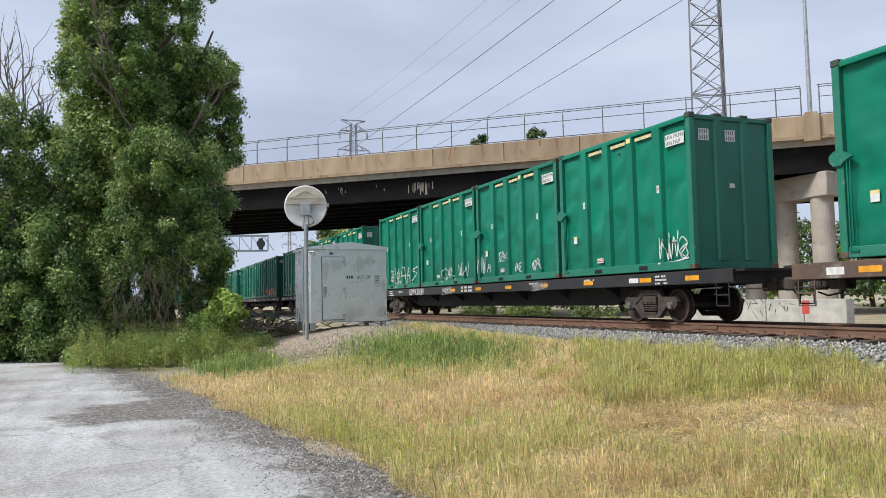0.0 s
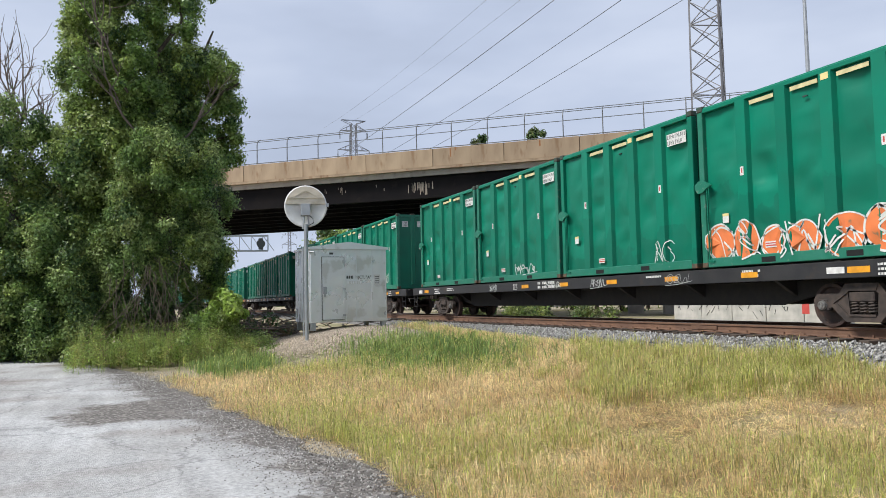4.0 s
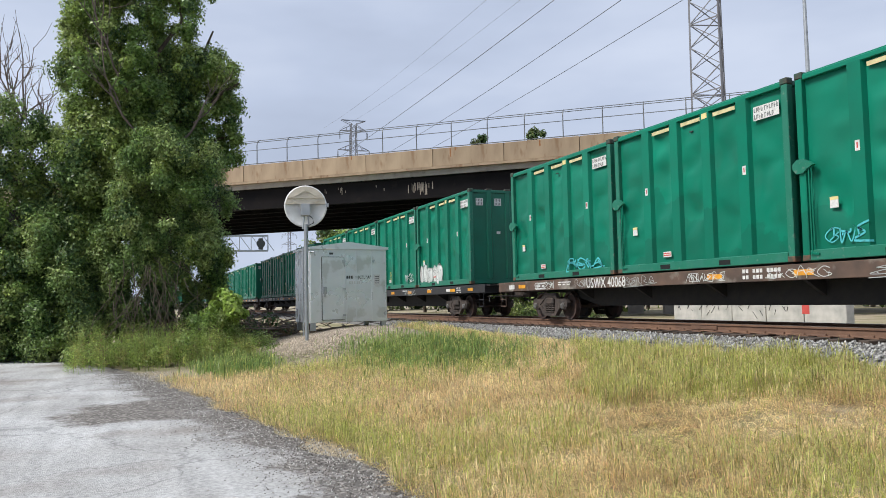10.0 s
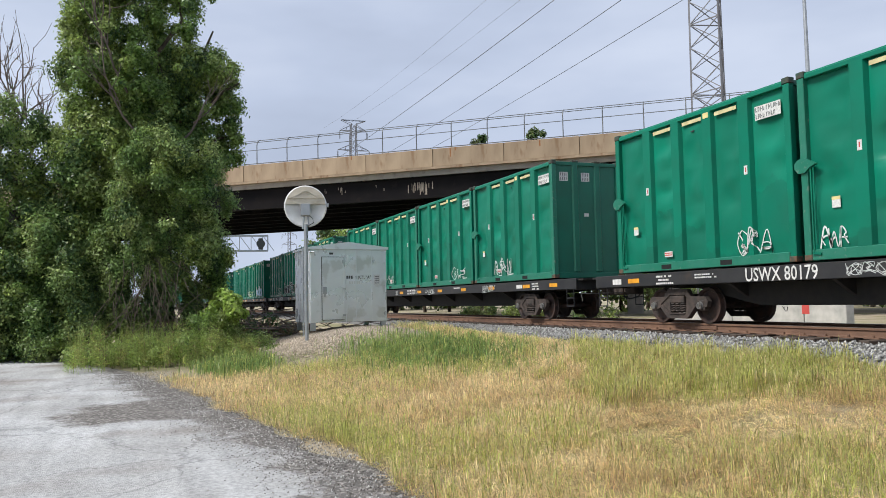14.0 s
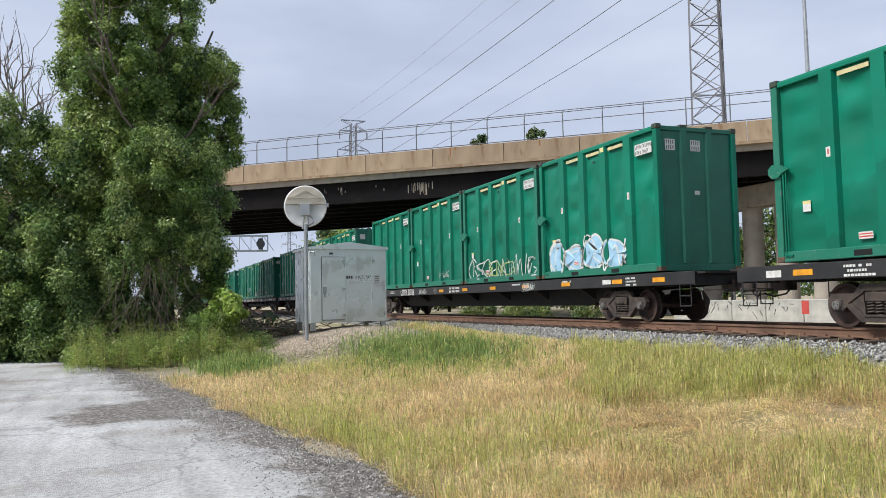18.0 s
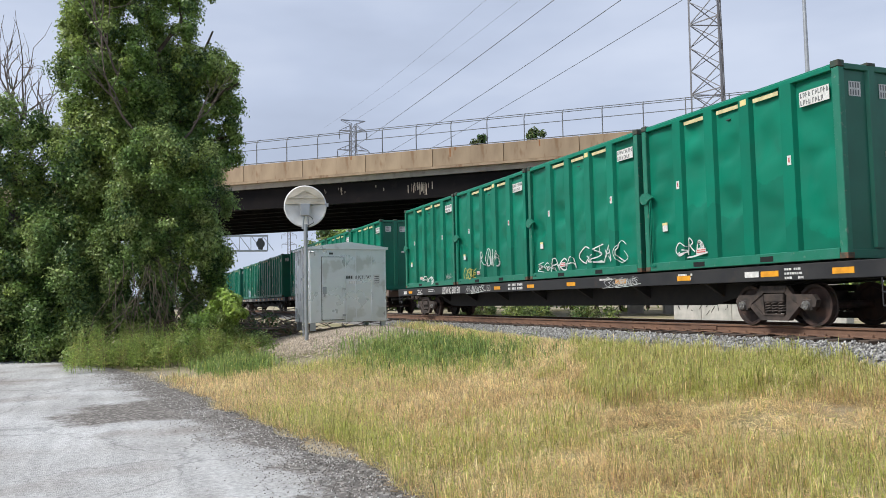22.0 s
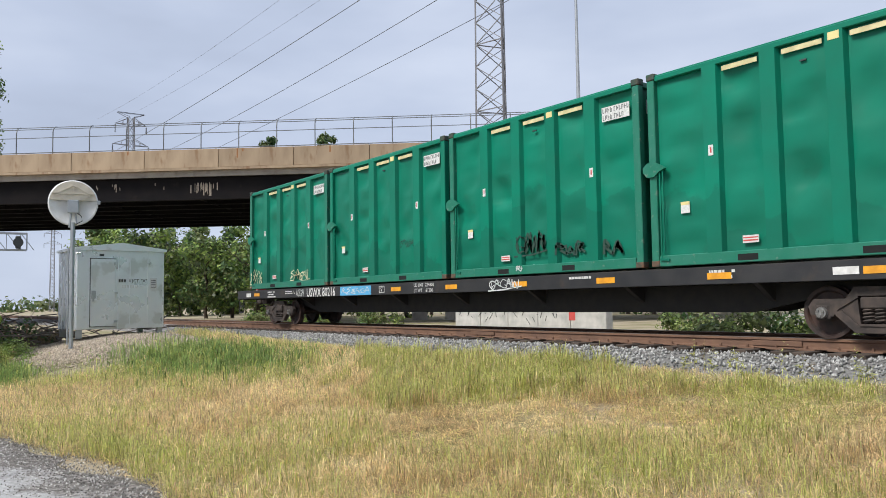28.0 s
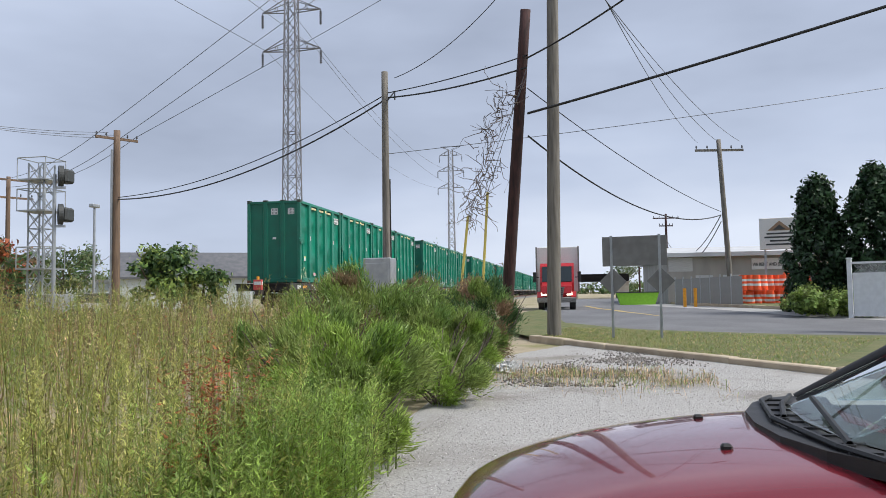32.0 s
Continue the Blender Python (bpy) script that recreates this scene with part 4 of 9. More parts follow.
def build_bridge():
    ob = thing("road_bridge", "tan concrete and black steel road bridge over the railway", "bridge", BR_BASE)
    s0, s1, wide = -40, 110, 17.5
    panels = mesh_of("parapet_panel", box(B(), 0.015, -0.16, 10.27, 4.785, 0.16, 11.44, 0.02), CONCRETE_TAN)
    for i in range(31):
        part("parapet_panel", panels, None, ob).location = (s0 - 1.78 + i * 4.8, 0, 0)
    part("parapet_ledge", box(B(), s0, -0.24, 10.10, s1, 0.1, 10.26), CONCRETE_TAN, ob)
    part("far_parapet", box(B(), s0, wide - 0.2, 10.0, s1, wide + 0.2, 11.3), CONCRETE_TAN, ob)
    part("deck_slab", box(B(), s0, 0.1, 9.75, s1, wide, 10.10), CONCRETE_GREY, ob)
    for k in range(8):
        y = 0.45 + k * (wide - 0.9) / 7
        prof = [(y - 0.2, 8.30), (y + 0.2, 8.30), (y + 0.2, 8.34), (y + 0.02, 8.36), (y + 0.02, 9.70), (y + 0.2, 9.72), (y + 0.2, 9.745), (y - 0.2, 9.745), (y - 0.2, 9.72), (y - 0.02, 9.70), (y - 0.02, 8.36), (y - 0.2, 8.34)]
        bm = prism(B(), prof, "x", s0, s1)
        part("girder", bm, GIRDER, ob)
    brace = mesh_of("cross_frame", beam(beam(B(), (0, 0.6, 8.5), (0, wide - 0.6, 8.5), 0.1), (0, 0.6, 9.5), (0, wide - 0.6, 9.5), 0.1), GIRDER)
    for i in range(9):
        part("cross_frame", brace, None, ob).location = (-14 + i * 7.0, 0, 0)
    # lime and rust streaks that ran down the outer girder
    rng = random.Random(4)
    bm = B()
    for i in range(34):
        u = 14.6 + rng.gauss(0, 0.5) if i < 24 else rng.uniform(7.4, 13.4)
        h = rng.uniform(0.15, 0.75 if i < 24 else 0.35)
        zt = 9.45 - rng.uniform(0, 0.25)
        box(bm, u, 0.424, zt - h, u + rng.uniform(0.02, 0.07), 0.43, zt)
    part("lime_streaks", bm, LIME_STREAK, ob, "pale lime streaks")
    bm = B()
    for u, h in ((17.0, 0.6), (17.35, 0.2), (9.9, 0.25), (22.9, 0.4)):
        box(bm, u, -0.166, 11.42 - h, u + 0.09, -0.16, 11.42)
    part("rust_streaks", bm, RUST_STREAK, ob, "rust streaks")
    # fence: bent posts and three pipes; it runs straight where the light pole stands
    post = B()
    tube(post, [(0, 0, 11.4), (0, 0, 12.85), (0, 0.05, 13.04), (0, 0.17, 13.18), (0, 0.33, 13.26), (0, 0.5, 13.29)], 0.036, 6)
    post = mesh_of("fence_post", post, FENCE_STEEL)
    for y, z, r in ((0, 11.53, 0.03), (0, 12.5, 0.024), (0.07, 13.07, 0.024), (0.5, 13.29, 0.024)):
        part("fence_rail", rod(B(), (-30, y, z), (37.9, y, z), r, n=6), FENCE_STEEL, ob)
        part("fence_rail", rod(B(), (38.85, y, z), (90, y, z), r, n=6), FENCE_STEEL, ob)
    for i in range(-12, 36):
        u = i * 2.44 if i < 16 else (37.9 if i == 16 else 38.85 + (i - 17) * 2.44)
        part("fence_post", post, None, ob).location = (u, 0, 0)
    # pedestal with a lamp pole
    part("pedestal", box(box(B(), 37.95, -0.32, 9.95, 38.8, 0.3, 11.5, 0.03), 38.05, -0.26, 11.5, 38.7, 0.26, 11.62, 0.02), CONCRETE_TAN, ob)
    part("lamp_pole", rod(B(), (38.35, 0.0, 11.6), (38.35, 0.0, 24), 0.13, 0.07, n=10), GALV, ob, "slim grey lamp pole")


build_bridge()


def build_pier():
    ob = thing("bridge_pier", "grey concrete pier with a stained cap beam", "pier", kind="structure")
    y0 = 36.5
    part("pier_cap", box(B(), -54, y0 - 0.7, 6.9, -32.6, y0 + 0.7, 8.28, 0.05), CONCRETE_GREY, ob)
    for x in (-33.6, -36.3, -39.0, -43.0, -47.4, -51.8):
        part("column", rod(B(), (x, y0, 0), (x, y0, 6.95), 0.62, n=24), CONCRETE_GREY, ob, smooth=False)
    ob2 = thing("bridge_pier", "grey concrete pier beside the railway under the bridge", "pier", kind="structure")
    y1 = -6.0
    part("pier_cap", box(B(), -92, y1 - 0.7, 6.9, -69.5, y1 + 0.7, 8.28, 0.05), CONCRETE_GREY, ob2)
    for x in (-72, -77, -82, -87):
        part("column", rod(B(), (x, y1, 0), (x, y1, 6.95), 0.62, n=24), CONCRETE_GREY, ob2)


build_pier()
# ======== helpers for tall and leafy things ========
def spot(az, d):
    """The place d metres from the eye, az degrees to the left of +y."""
    return -math.sin(radians(az)) * d, math.cos(radians(az)) * d


def leaves_mesh(name, clumps, n, size, mats, seed, weights=None, droop=0.3):
    """Many small leaves round clumps (x, y, z, rx, ry, rz), each leaf a pointed blade of its own."""
    rng = np.random.default_rng(seed)
    cl = np.asarray(clumps, float)
    vol = cl[:, 3] * cl[:, 4] + cl[:, 4] * cl[:, 5] + cl[:, 3] * cl[:, 5]
    which = rng.choice(len(cl), n, p=vol / vol.sum())
    d = rng.normal(size=(n, 3))
    d /= np.linalg.norm(d, axis=1, keepdims=True)
    r = rng.uniform(0.1, 1.0, n) ** 0.5 * rng.normal(1, 0.22, n)
    c = cl[which, :3] + d * cl[which, 3:] * r[:, None]
    nrm = d + rng.normal(0, 0.55, (n, 3)) + (0, 0, 0.35)
    nrm /= np.linalg.norm(nrm, axis=1, keepdims=True)
    a = rng.normal(size=(n, 3)) + (0, 0, -droop)
    a -= (a * nrm).sum(1, keepdims=True) * nrm
    a /= np.linalg.norm(a, axis=1, keepdims=True)
    b = np.cross(nrm, a)
    s = size * rng.uniform(0.6, 1.35, n)[:, None]
    v = np.stack([c - a * s, c + a * s * 0.75 + b * s * 0.62 + nrm * s * 0.12, c + a * s * 0.75 - b * s * 0.62], 1).reshape(-1, 3)
    f = np.arange(3 * n).reshape(n, 3)
    slots = rng.choice(len(mats), n, p=weights)
    # clumps lean to one tint each
    pick = rng.choice(len(mats), len(cl), p=weights)
    slots = np.where(rng.random(n) < 0.6, pick[which], slots)
    return soup(name, v, f, mats, slots)


def clumps_in(seed, n, centre, radii, size, hollow=0.5):
    rng = np.random.default_rng(seed)
    d = rng.normal(size=(n, 3))
    d /= np.linalg.norm(d, axis=1, keepdims=True)
    r = rng.uniform(hollow ** 3, 1, n) ** (1 / 3)
    p = np.asarray(centre) + d * r[:, None] * np.asarray(radii)
    s = rng.uniform(0.6, 1.25, (n, 1)) * size * rng.uniform(0.75, 1.25, (n, 3))
    return [(*a, *b) for a, b in zip(p, s)]


def limb(bm, a, b, r0, r1, seed, bend=0.12, steps=6):
    rng = random.Random(seed)
    a, b = Vector(a), Vector(b)
    k = (b - a).length * bend
    pts = []
    for i in range(steps + 1):
        p = a.lerp(b, i / steps)
        if 0 < i < steps:
            p += Vector((rng.uniform(-k, k), rng.uniform(-k, k), rng.uniform(-k, k) * 0.5)) * 0.6
        pts.append(p)
    tube(bm, pts, [r0 + (r1 - r0) * i / steps for i in range(steps + 1)], 7)
    return pts


def twigs(bm, start, length, seed, depth=3, r=0.05, up=0.6):
    """A branching bare limb."""
    rng = random.Random(seed)

    def grow(p, d, ln, rad, lv):
        q = p + d * ln
        mid = p.lerp(q, 0.5) + Vector((rng.uniform(-1, 1), rng.uniform(-1, 1), rng.uniform(-1, 1))) * ln * 0.07
        tube(bm, [p, mid, q], [rad, rad * 0.8, rad * 0.55], 5)
        if lv:
            for k in range(rng.choice((2, 3, 3))):
                e = (d + Vector((rng.gauss(0, 0.45), rng.gauss(0, 0.45), rng.gauss(up * 0.25, 0.3)))).normalized()
                grow(p.lerp(q, rng.uniform(0.45, 1.0)), e, ln * rng.uniform(0.55, 0.8), rad * 0.55, lv - 1)
    grow(Vector(start[:3]), Vector(start[3:]).normalized(), length, r, depth)


def wire(name, a, b, sag, r, mat, label, n=28, group="overhead wires"):
    a, b = Vector(a), Vector(b)
    pts = [a.lerp(b, i / n) - Vector((0, 0, sag * 4 * (i / n) * (1 - i / n))) for i in range(n + 1)]
    return solid(name, tube(B(), pts, r, 5), mat, label, "wire", group=group)


# ======== relay hut and radio disc beside the track ========
def build_hut():
    hx, hy, hz = -23.6, 5.03, 0.83
    m = pose(hx, hy, hz, 0, 0, 93.0)  # x along the door front, y into the hut
    ob = thing("equipment_hut", "silver sheet-metal railway equipment hut on gravel", "hut", m)
    w, d, h = 2.44, 1.8, 2.34
    part("wall_shell", box(B(), 0, 0, 0.12, w, d, h, 0.01), SHED_SKIN, ob)
    seam = mesh_of("seam", box(B(), -0.012, -0.012, 0.12, 0.012, 0.0, h), SHED_SKIN)
    for x in (0.03, 1.12, 1.45, 1.96, w - 0.03):
        part("seam", seam, None, ob).location = (x, 0, 0)
    side = mesh_of("side_seam", box(B(), -0.012, -0.02, 0.12, 0.0, 0.02, h), SHED_SKIN)
    for y in (0.05, 0.4, 0.75, 1.1, 1.45, d - 0.05):
        part("seam", side, None, ob).location = (0, y, 0)
    roof = prism(B(), [(-0.06, h), (w + 0.06, h), (w + 0.06, h + 0.07), (w / 2, h + 0.23), (-0.06, h + 0.07)], "y", -0.06, d + 0.06)
    part("roof", roof, SHED_SKIN, ob, "low gabled metal roof")
    door = part("door", box(B(), 0.36, -0.035, 0.20, 1.04, 0.0, 2.10, 0.008), SHED_SKIN, ob, "metal door")
    part("door_frame", box(box(box(B(), 0.32, -0.018, 0.16, 0.36, 0.0, 2.14), 1.04, -0.018, 0.16, 1.08, 0.0, 2.14), 0.36, -0.018, 2.10, 1.04, 0.0, 2.14), SHED_SKIN, ob)
    part("door_gap", box(box(box(B(), 0.345, -0.037, 0.185, 1.055, -0.001, 0.20), 0.345, -0.037, 2.10, 1.055, -0.001, 2.115), 0.345, -0.036, 0.20, 0.36, -0.001, 2.10), INK, ob, "dark gap round the door")
    part("lock", box(box(B(), 0.38, -0.07, 0.98, 0.5, -0.03, 1.2, 0.01), 0.41, -0.09, 0.90, 0.45, -0.05, 1.02), GALV, door, "hasp and lock")
    for z in (0.3, 1.1, 1.95):
        part("hinge", box(B(), 1.0, -0.055, z, 1.1, -0.03, z + 0.06), GALV, door)
    bm = B()
    for i in range(5):
        if i != 3:
            box(bm, 1.13 + i * 0.075, -0.004, 1.44, 1.185 + i * 0.075, 0.0, 1.53)
    part("name_bars", bm, INK, ob)
    lettering('JCT. "A"', 0.13, INK, ob, pose(1.51, -0.006, 1.44, 90, 0, 0), "name_lettering", 0.002, 0.95)
    bm = B()
    for i in range(6):
        box(bm, 1.22 + i * 0.075, -0.004, 1.28, 1.27 + i * 0.075, 0.0, 1.36)
    part("name_bars", bm, LABEL_WHITE, ob, "pale worn writing")
    notice = part("notice", box(B(), 2.02, -0.012, 1.24, 2.22, 0.0, 1.56), LABEL_WHITE, ob, "white notice")
    bm = B()
    for z in (1.49, 1.42, 1.36, 1.29):
        box(bm, 2.05, -0.016, z, 2.19, -0.012, z + 0.022)
    part("notice_bars", bm, INK, notice)
    part("vent_plate", box(B(), 0.60, -0.02, 2.18, 0.72, 0.0, 2.24), INK, ob)
    for x in (0.1, w - 0.1):
        for y in (0.1, d - 0.1):
            part("foot", box(B(), x - 0.07, y - 0.07, -0.12, x + 0.07, y + 0.07, 0.12), GALV, ob)
    part("gooseneck", tube(B(), [(-0.02, 0.0, h - 0.1), (0.1, -0.1, h - 0.08), (0.13, -0.12, h - 0.2)], 0.02), GALV, ob)

    px, py = spot(78.24, 22.6)
    gz = ground_z(px, py)
    dish = thing("radio_dish", "round white dish on a galvanised pole, seen from behind", "antenna", pose(px, py, gz, 0, 0, 78.2))
    part("pole", rod(B(), (0, 0, -0.3), (0, 0, 3.25), 0.055, n=12), GALV, dish)
    part("conduit", rod(B(), (-0.09, 0.03, 0.1), (-0.09, 0.03, 2.6), 0.022, n=8), GALV, dish)
    bm = B()
    prof = [(0.0, 0.10), (0.2, 0.09), (0.4, 0.05), (0.57, 0.0), (0.6, 0.02), (0.57, 0.03), (0.0, 0.14)]
    cz = 4.29 - gz
    ring = [[bm.verts.new((r * math.cos(a), 0.05 + y, cz + r * math.sin(a))) for a in np.linspace(0, math.tau, 40, endpoint=False)] for r, y in prof[1:6]]
    for a, b in zip(ring, ring[1:]):
        for k in range(40):
            bm.faces.new((a[k], a[(k + 1) % 40], b[(k + 1) % 40], b[k]))
    bm.faces.new(ring[0])
    bmesh.ops.recalc_face_normals(bm, faces=bm.faces)
    disc = part("dish", bm, DISC_WHITE, dish, "white dish")
    # cream upper third with ribs
    bm = B()
    vs = [bm.verts.new((0.565 * math.cos(a), 0.028, cz + 0.565 * math.sin(a))) for a in np.linspace(0.12, math.pi - 0.12, 22)]
    f = bm.faces.new(vs)
    bmesh.ops.extrude_face_region(bm, geom=[f])
    for v in bm.verts[-22:]:
        v.co.y += 0.02
    part("upper_shell", bm, DISC_CREAM, disc, "cream upper shell")
    bm = B()
    for a, b in (((-0.42, 0.22), (0.0, 0.46)), ((0.42, 0.22), (0.0, 0.46)), ((-0.5, 0.24), (0.5, 0.24)), ((0.0, 0.1), (0.0, 0.46)), ((-0.25, 0.1), (-0.42, 0.22)), ((0.25, 0.1), (0.42, 0.22))):
        beam(bm, (a[0], 0.015, cz + a[1]), (b[0], 0.015, cz + b[1]), 0.025)
    part("stay", bm, DISC_CREAM, disc)
    part("radio_box", box(B(), -0.13, -0.12, cz - 0.28, 0.13, 0.03, cz + 0.06, 0.015), GALV, dish, "grey radio box")
    part("bracket", rod(rod(B(), (-0.08, 0, cz - 0.65), (-0.04, 0, cz - 0.2), 0.03), (0.09, 0, cz - 0.55), (0.05, 0, cz - 0.2), 0.02), GALV, dish)
    part("cable", tube(B(), [(0.08, -0.06, cz - 0.26), (0.2, -0.08, cz - 0.36), (0.22, -0.06, cz - 0.48), (0.08, -0.03, cz - 0.56), (0.05, -0.06, cz - 0.9)], 0.012), WIRE, dish)
    part("side_lug", box(B(), 0.57, 0.0, cz - 0.02, 0.65, 0.06, cz + 0.08), GALV, dish)


build_hut()


# ======== lattice towers ========
def build_lattice(ob, w0, w1, h, panels, r, mat, legs=4, turn=0.0):
    def ring(z, w):
        if legs == 4:
            return [Vector((sx * w / 2, sy * w / 2, z)) for sx, sy in ((-1, -1), (1, -1), (1, 1), (-1, 1))]
        return [Vector((w * 0.577 * math.cos(a), w * 0.577 * math.sin(a), z)) for a in (turn + math.tau * k / 3 for k in range(3))]
    zs = [h * (i / panels) for i in range(panels + 1)]
    rings = [ring(z, w0 + (w1 - w0) * z / h) for z in zs]
    for k in range(legs):
        part("leg", beam(B(), rings[0][k], rings[-1][k], r * 2), mat, ob)
    for k in range(legs):
        j = (k + 1) % legs
        bm = B()
        for i, (a, b) in enumerate(zip(rings, rings[1:])):
            beam(bm, a[k], b[j], r), beam(bm, a[j], b[k], r)
            if i % 3 == 0:
                beam(bm, a[k], a[j], r * 1.2)
        part("bracing", bm, mat, ob)["kind"] = "stuff"


def cross_arm(ob, z, half, w, mat, insulators=True):
    bm = B()
    for s in (-1, 1):
        tip = (s * half, 0, z)
        for y in (-w / 2, w / 2):
            beam(bm, (s * w / 2, y, z), tip, 0.09), beam(bm, (s * w / 2, y, z + 1.1), tip, 0.07)
            beam(bm, (s * half * 0.55, y * 0.5, z), (s * half * 0.5, y * 0.5, z + 0.55), 0.05)
    part("cross_arm", bm, mat, ob)["kind"] = "stuff"
    if insulators:
        for s in (-1, 1):
            bm = rod(B(), (s * half, 0, z), (s * half, 0, z - 1.6), 0.03, n=5)
            for k in range(7):
                rod(bm, (s * half, 0, z - 0.25 - k * 0.19), (s * half, 0, z - 0.33 - k * 0.19), 0.13, n=8)
            part("insulator", bm, INSULATOR, ob, "hanging insulator string")


def power_tower(x, y, z0, scale=1.0, turn=0.0, label="grey lattice power-line tower"):
    ob = thing("transmission_tower", label, "tower", pose(x, y, z0, 0, 0, turn), group="power-line towers")
    build_lattice(ob, 1.65, 0.95, 34.3, 24, 0.05, TOWER_STEEL)
    for z in (25.4, 29.3, 32.9):
        cross_arm(ob, z, 3.0 if z < 31 else 2.6, 0.95, TOWER_STEEL)
    bm = B()
    for sx in (-1, 1):
        for sy in (-0.6, 0.6):
            beam(bm, (sx * 0.45, sy, 34.2), (sx * 2.3, sy * 0.4, 34.9), 0.07)
            beam(bm, (-2.3, sy * 0.4, 34.9), (2.3, sy * 0.4, 34.9), 0.06)
    part("top_frame", bm, TOWER_STEEL, ob)
    return ob


def build_towers():
    far = spot(75.05, 146)
    power_tower(*spot(74.75, 146), 0.3, turn=90, label="grey lattice power-line tower beyond the bridge")
    m1 = spot(-69.5, 78)
    power_tower(*m1, 0.3, turn=90, label="grey lattice power-line tower behind the train")
    m6 = spot(-80.94, 180)
    power_tower(*m6, 0.3, turn=90, label="grey lattice power-line tower far along the line")
    p = spot(79.4, 330)
    power_tower(*p, 0.3, turn=90, label="distant grey lattice tower seen under the bridge")
    p = spot(78.0, 420)
    power_tower(*p, 0.3, turn=90, label="distant grey lattice tower seen under the bridge")
    # radio mast with three legs behind the bridge
    x, y = spot(49.1, 72)
    ob = thing("radio_mast", "tall three-legged lattice mast behind the bridge", "tower", pose(x, y, 0.3))
    build_lattice(ob, 3.35, 2.6, 46, 22, 0.07, TOWER_STEEL, legs=3, turn=radians(-49 - 86))
    x, y = spot(-43.95, 80)
    ob = thing("radio_mast", "very slender guyed radio mast behind the train", "tower", pose(x, y, 0.3))
    build_lattice(ob, 0.42, 0.42, 52, 60, 0.02, TOWER_STEEL, legs=3)
    # power wires between the towers
    for k, (c, z) in enumerate(((29.7, 25.4), (35.3, 29.3), (41.6, 25.4))):
        a = Vector((far[0], c, 24.2))
        b = Vector((m1[0], m1[1] + (k - 1) * 2.5, 0.3 + z))
        e = Vector((m6[0], m6[1] + (k - 1) * 2.5, 0.3 + z))
        wire("power_wire", a, b, (2.5, 4.5, 2.5)[k], 0.026, WIRE_GREY, "grey power wire between lattice towers", 60)
        wire("power_wire", b, e, 3.0, 0.022, WIRE_GREY, "grey power wire between lattice towers", 40)
    for k in range(2):
        wire("power_wire", (far[0], 33 + 3 * k, 33.6), (m1[0], m1[1] - 1.5 + 3 * k, 33.9), 5.0, 0.012, WIRE_GREY, "thin grey shield wire on lattice towers", 60)
    # signal gantry beyond the bridge
    x, y = spot(82.6, 105)
    ob = thing("signal_gantry", "grey lattice signal gantry over the railway", "signal", pose(x, y, 0, 0, 0, 82.6))
    zb = 1.55 + 105 * math.tan(radians(3.75))
    bm = B()
    for z in (zb, zb + 1.95):
        for yy in (-0.6, 0.6):
            beam(bm, (-14, yy, z), (3.1, yy, z), 0.14)
    for i in range(12):
        xx = -13.5 + i * 1.45
        beam(bm, (xx, -0.6, zb), (xx, -0.6, zb + 1.95), 0.08), beam(bm, (xx, -0.6, zb + 1.95), (xx + 1.4, -0.6, zb), 0.08)
    beam(bm, (3.1, -0.6, zb), (3.1, -0.6, zb + 1.95), 0.14)
    part("truss", bm, GALV, ob)
    for xx in (-3.2, 2.2):
        head = part("signal_head", box(B(), xx - 0.3, -1.0, zb + 0.1, xx + 0.3, -0.7, zb + 1.6, 0.1), INK, ob, "black signal head")
        part("target", rod(B(), (xx, -1.0, zb + 0.85), (xx, -1.04, zb + 0.85), 0.55, n=20), INK, head)
    part("mast", beam(B(), (-14, 0, 0), (-14, 0, zb + 2), 0.5), GALV, ob)


build_towers()


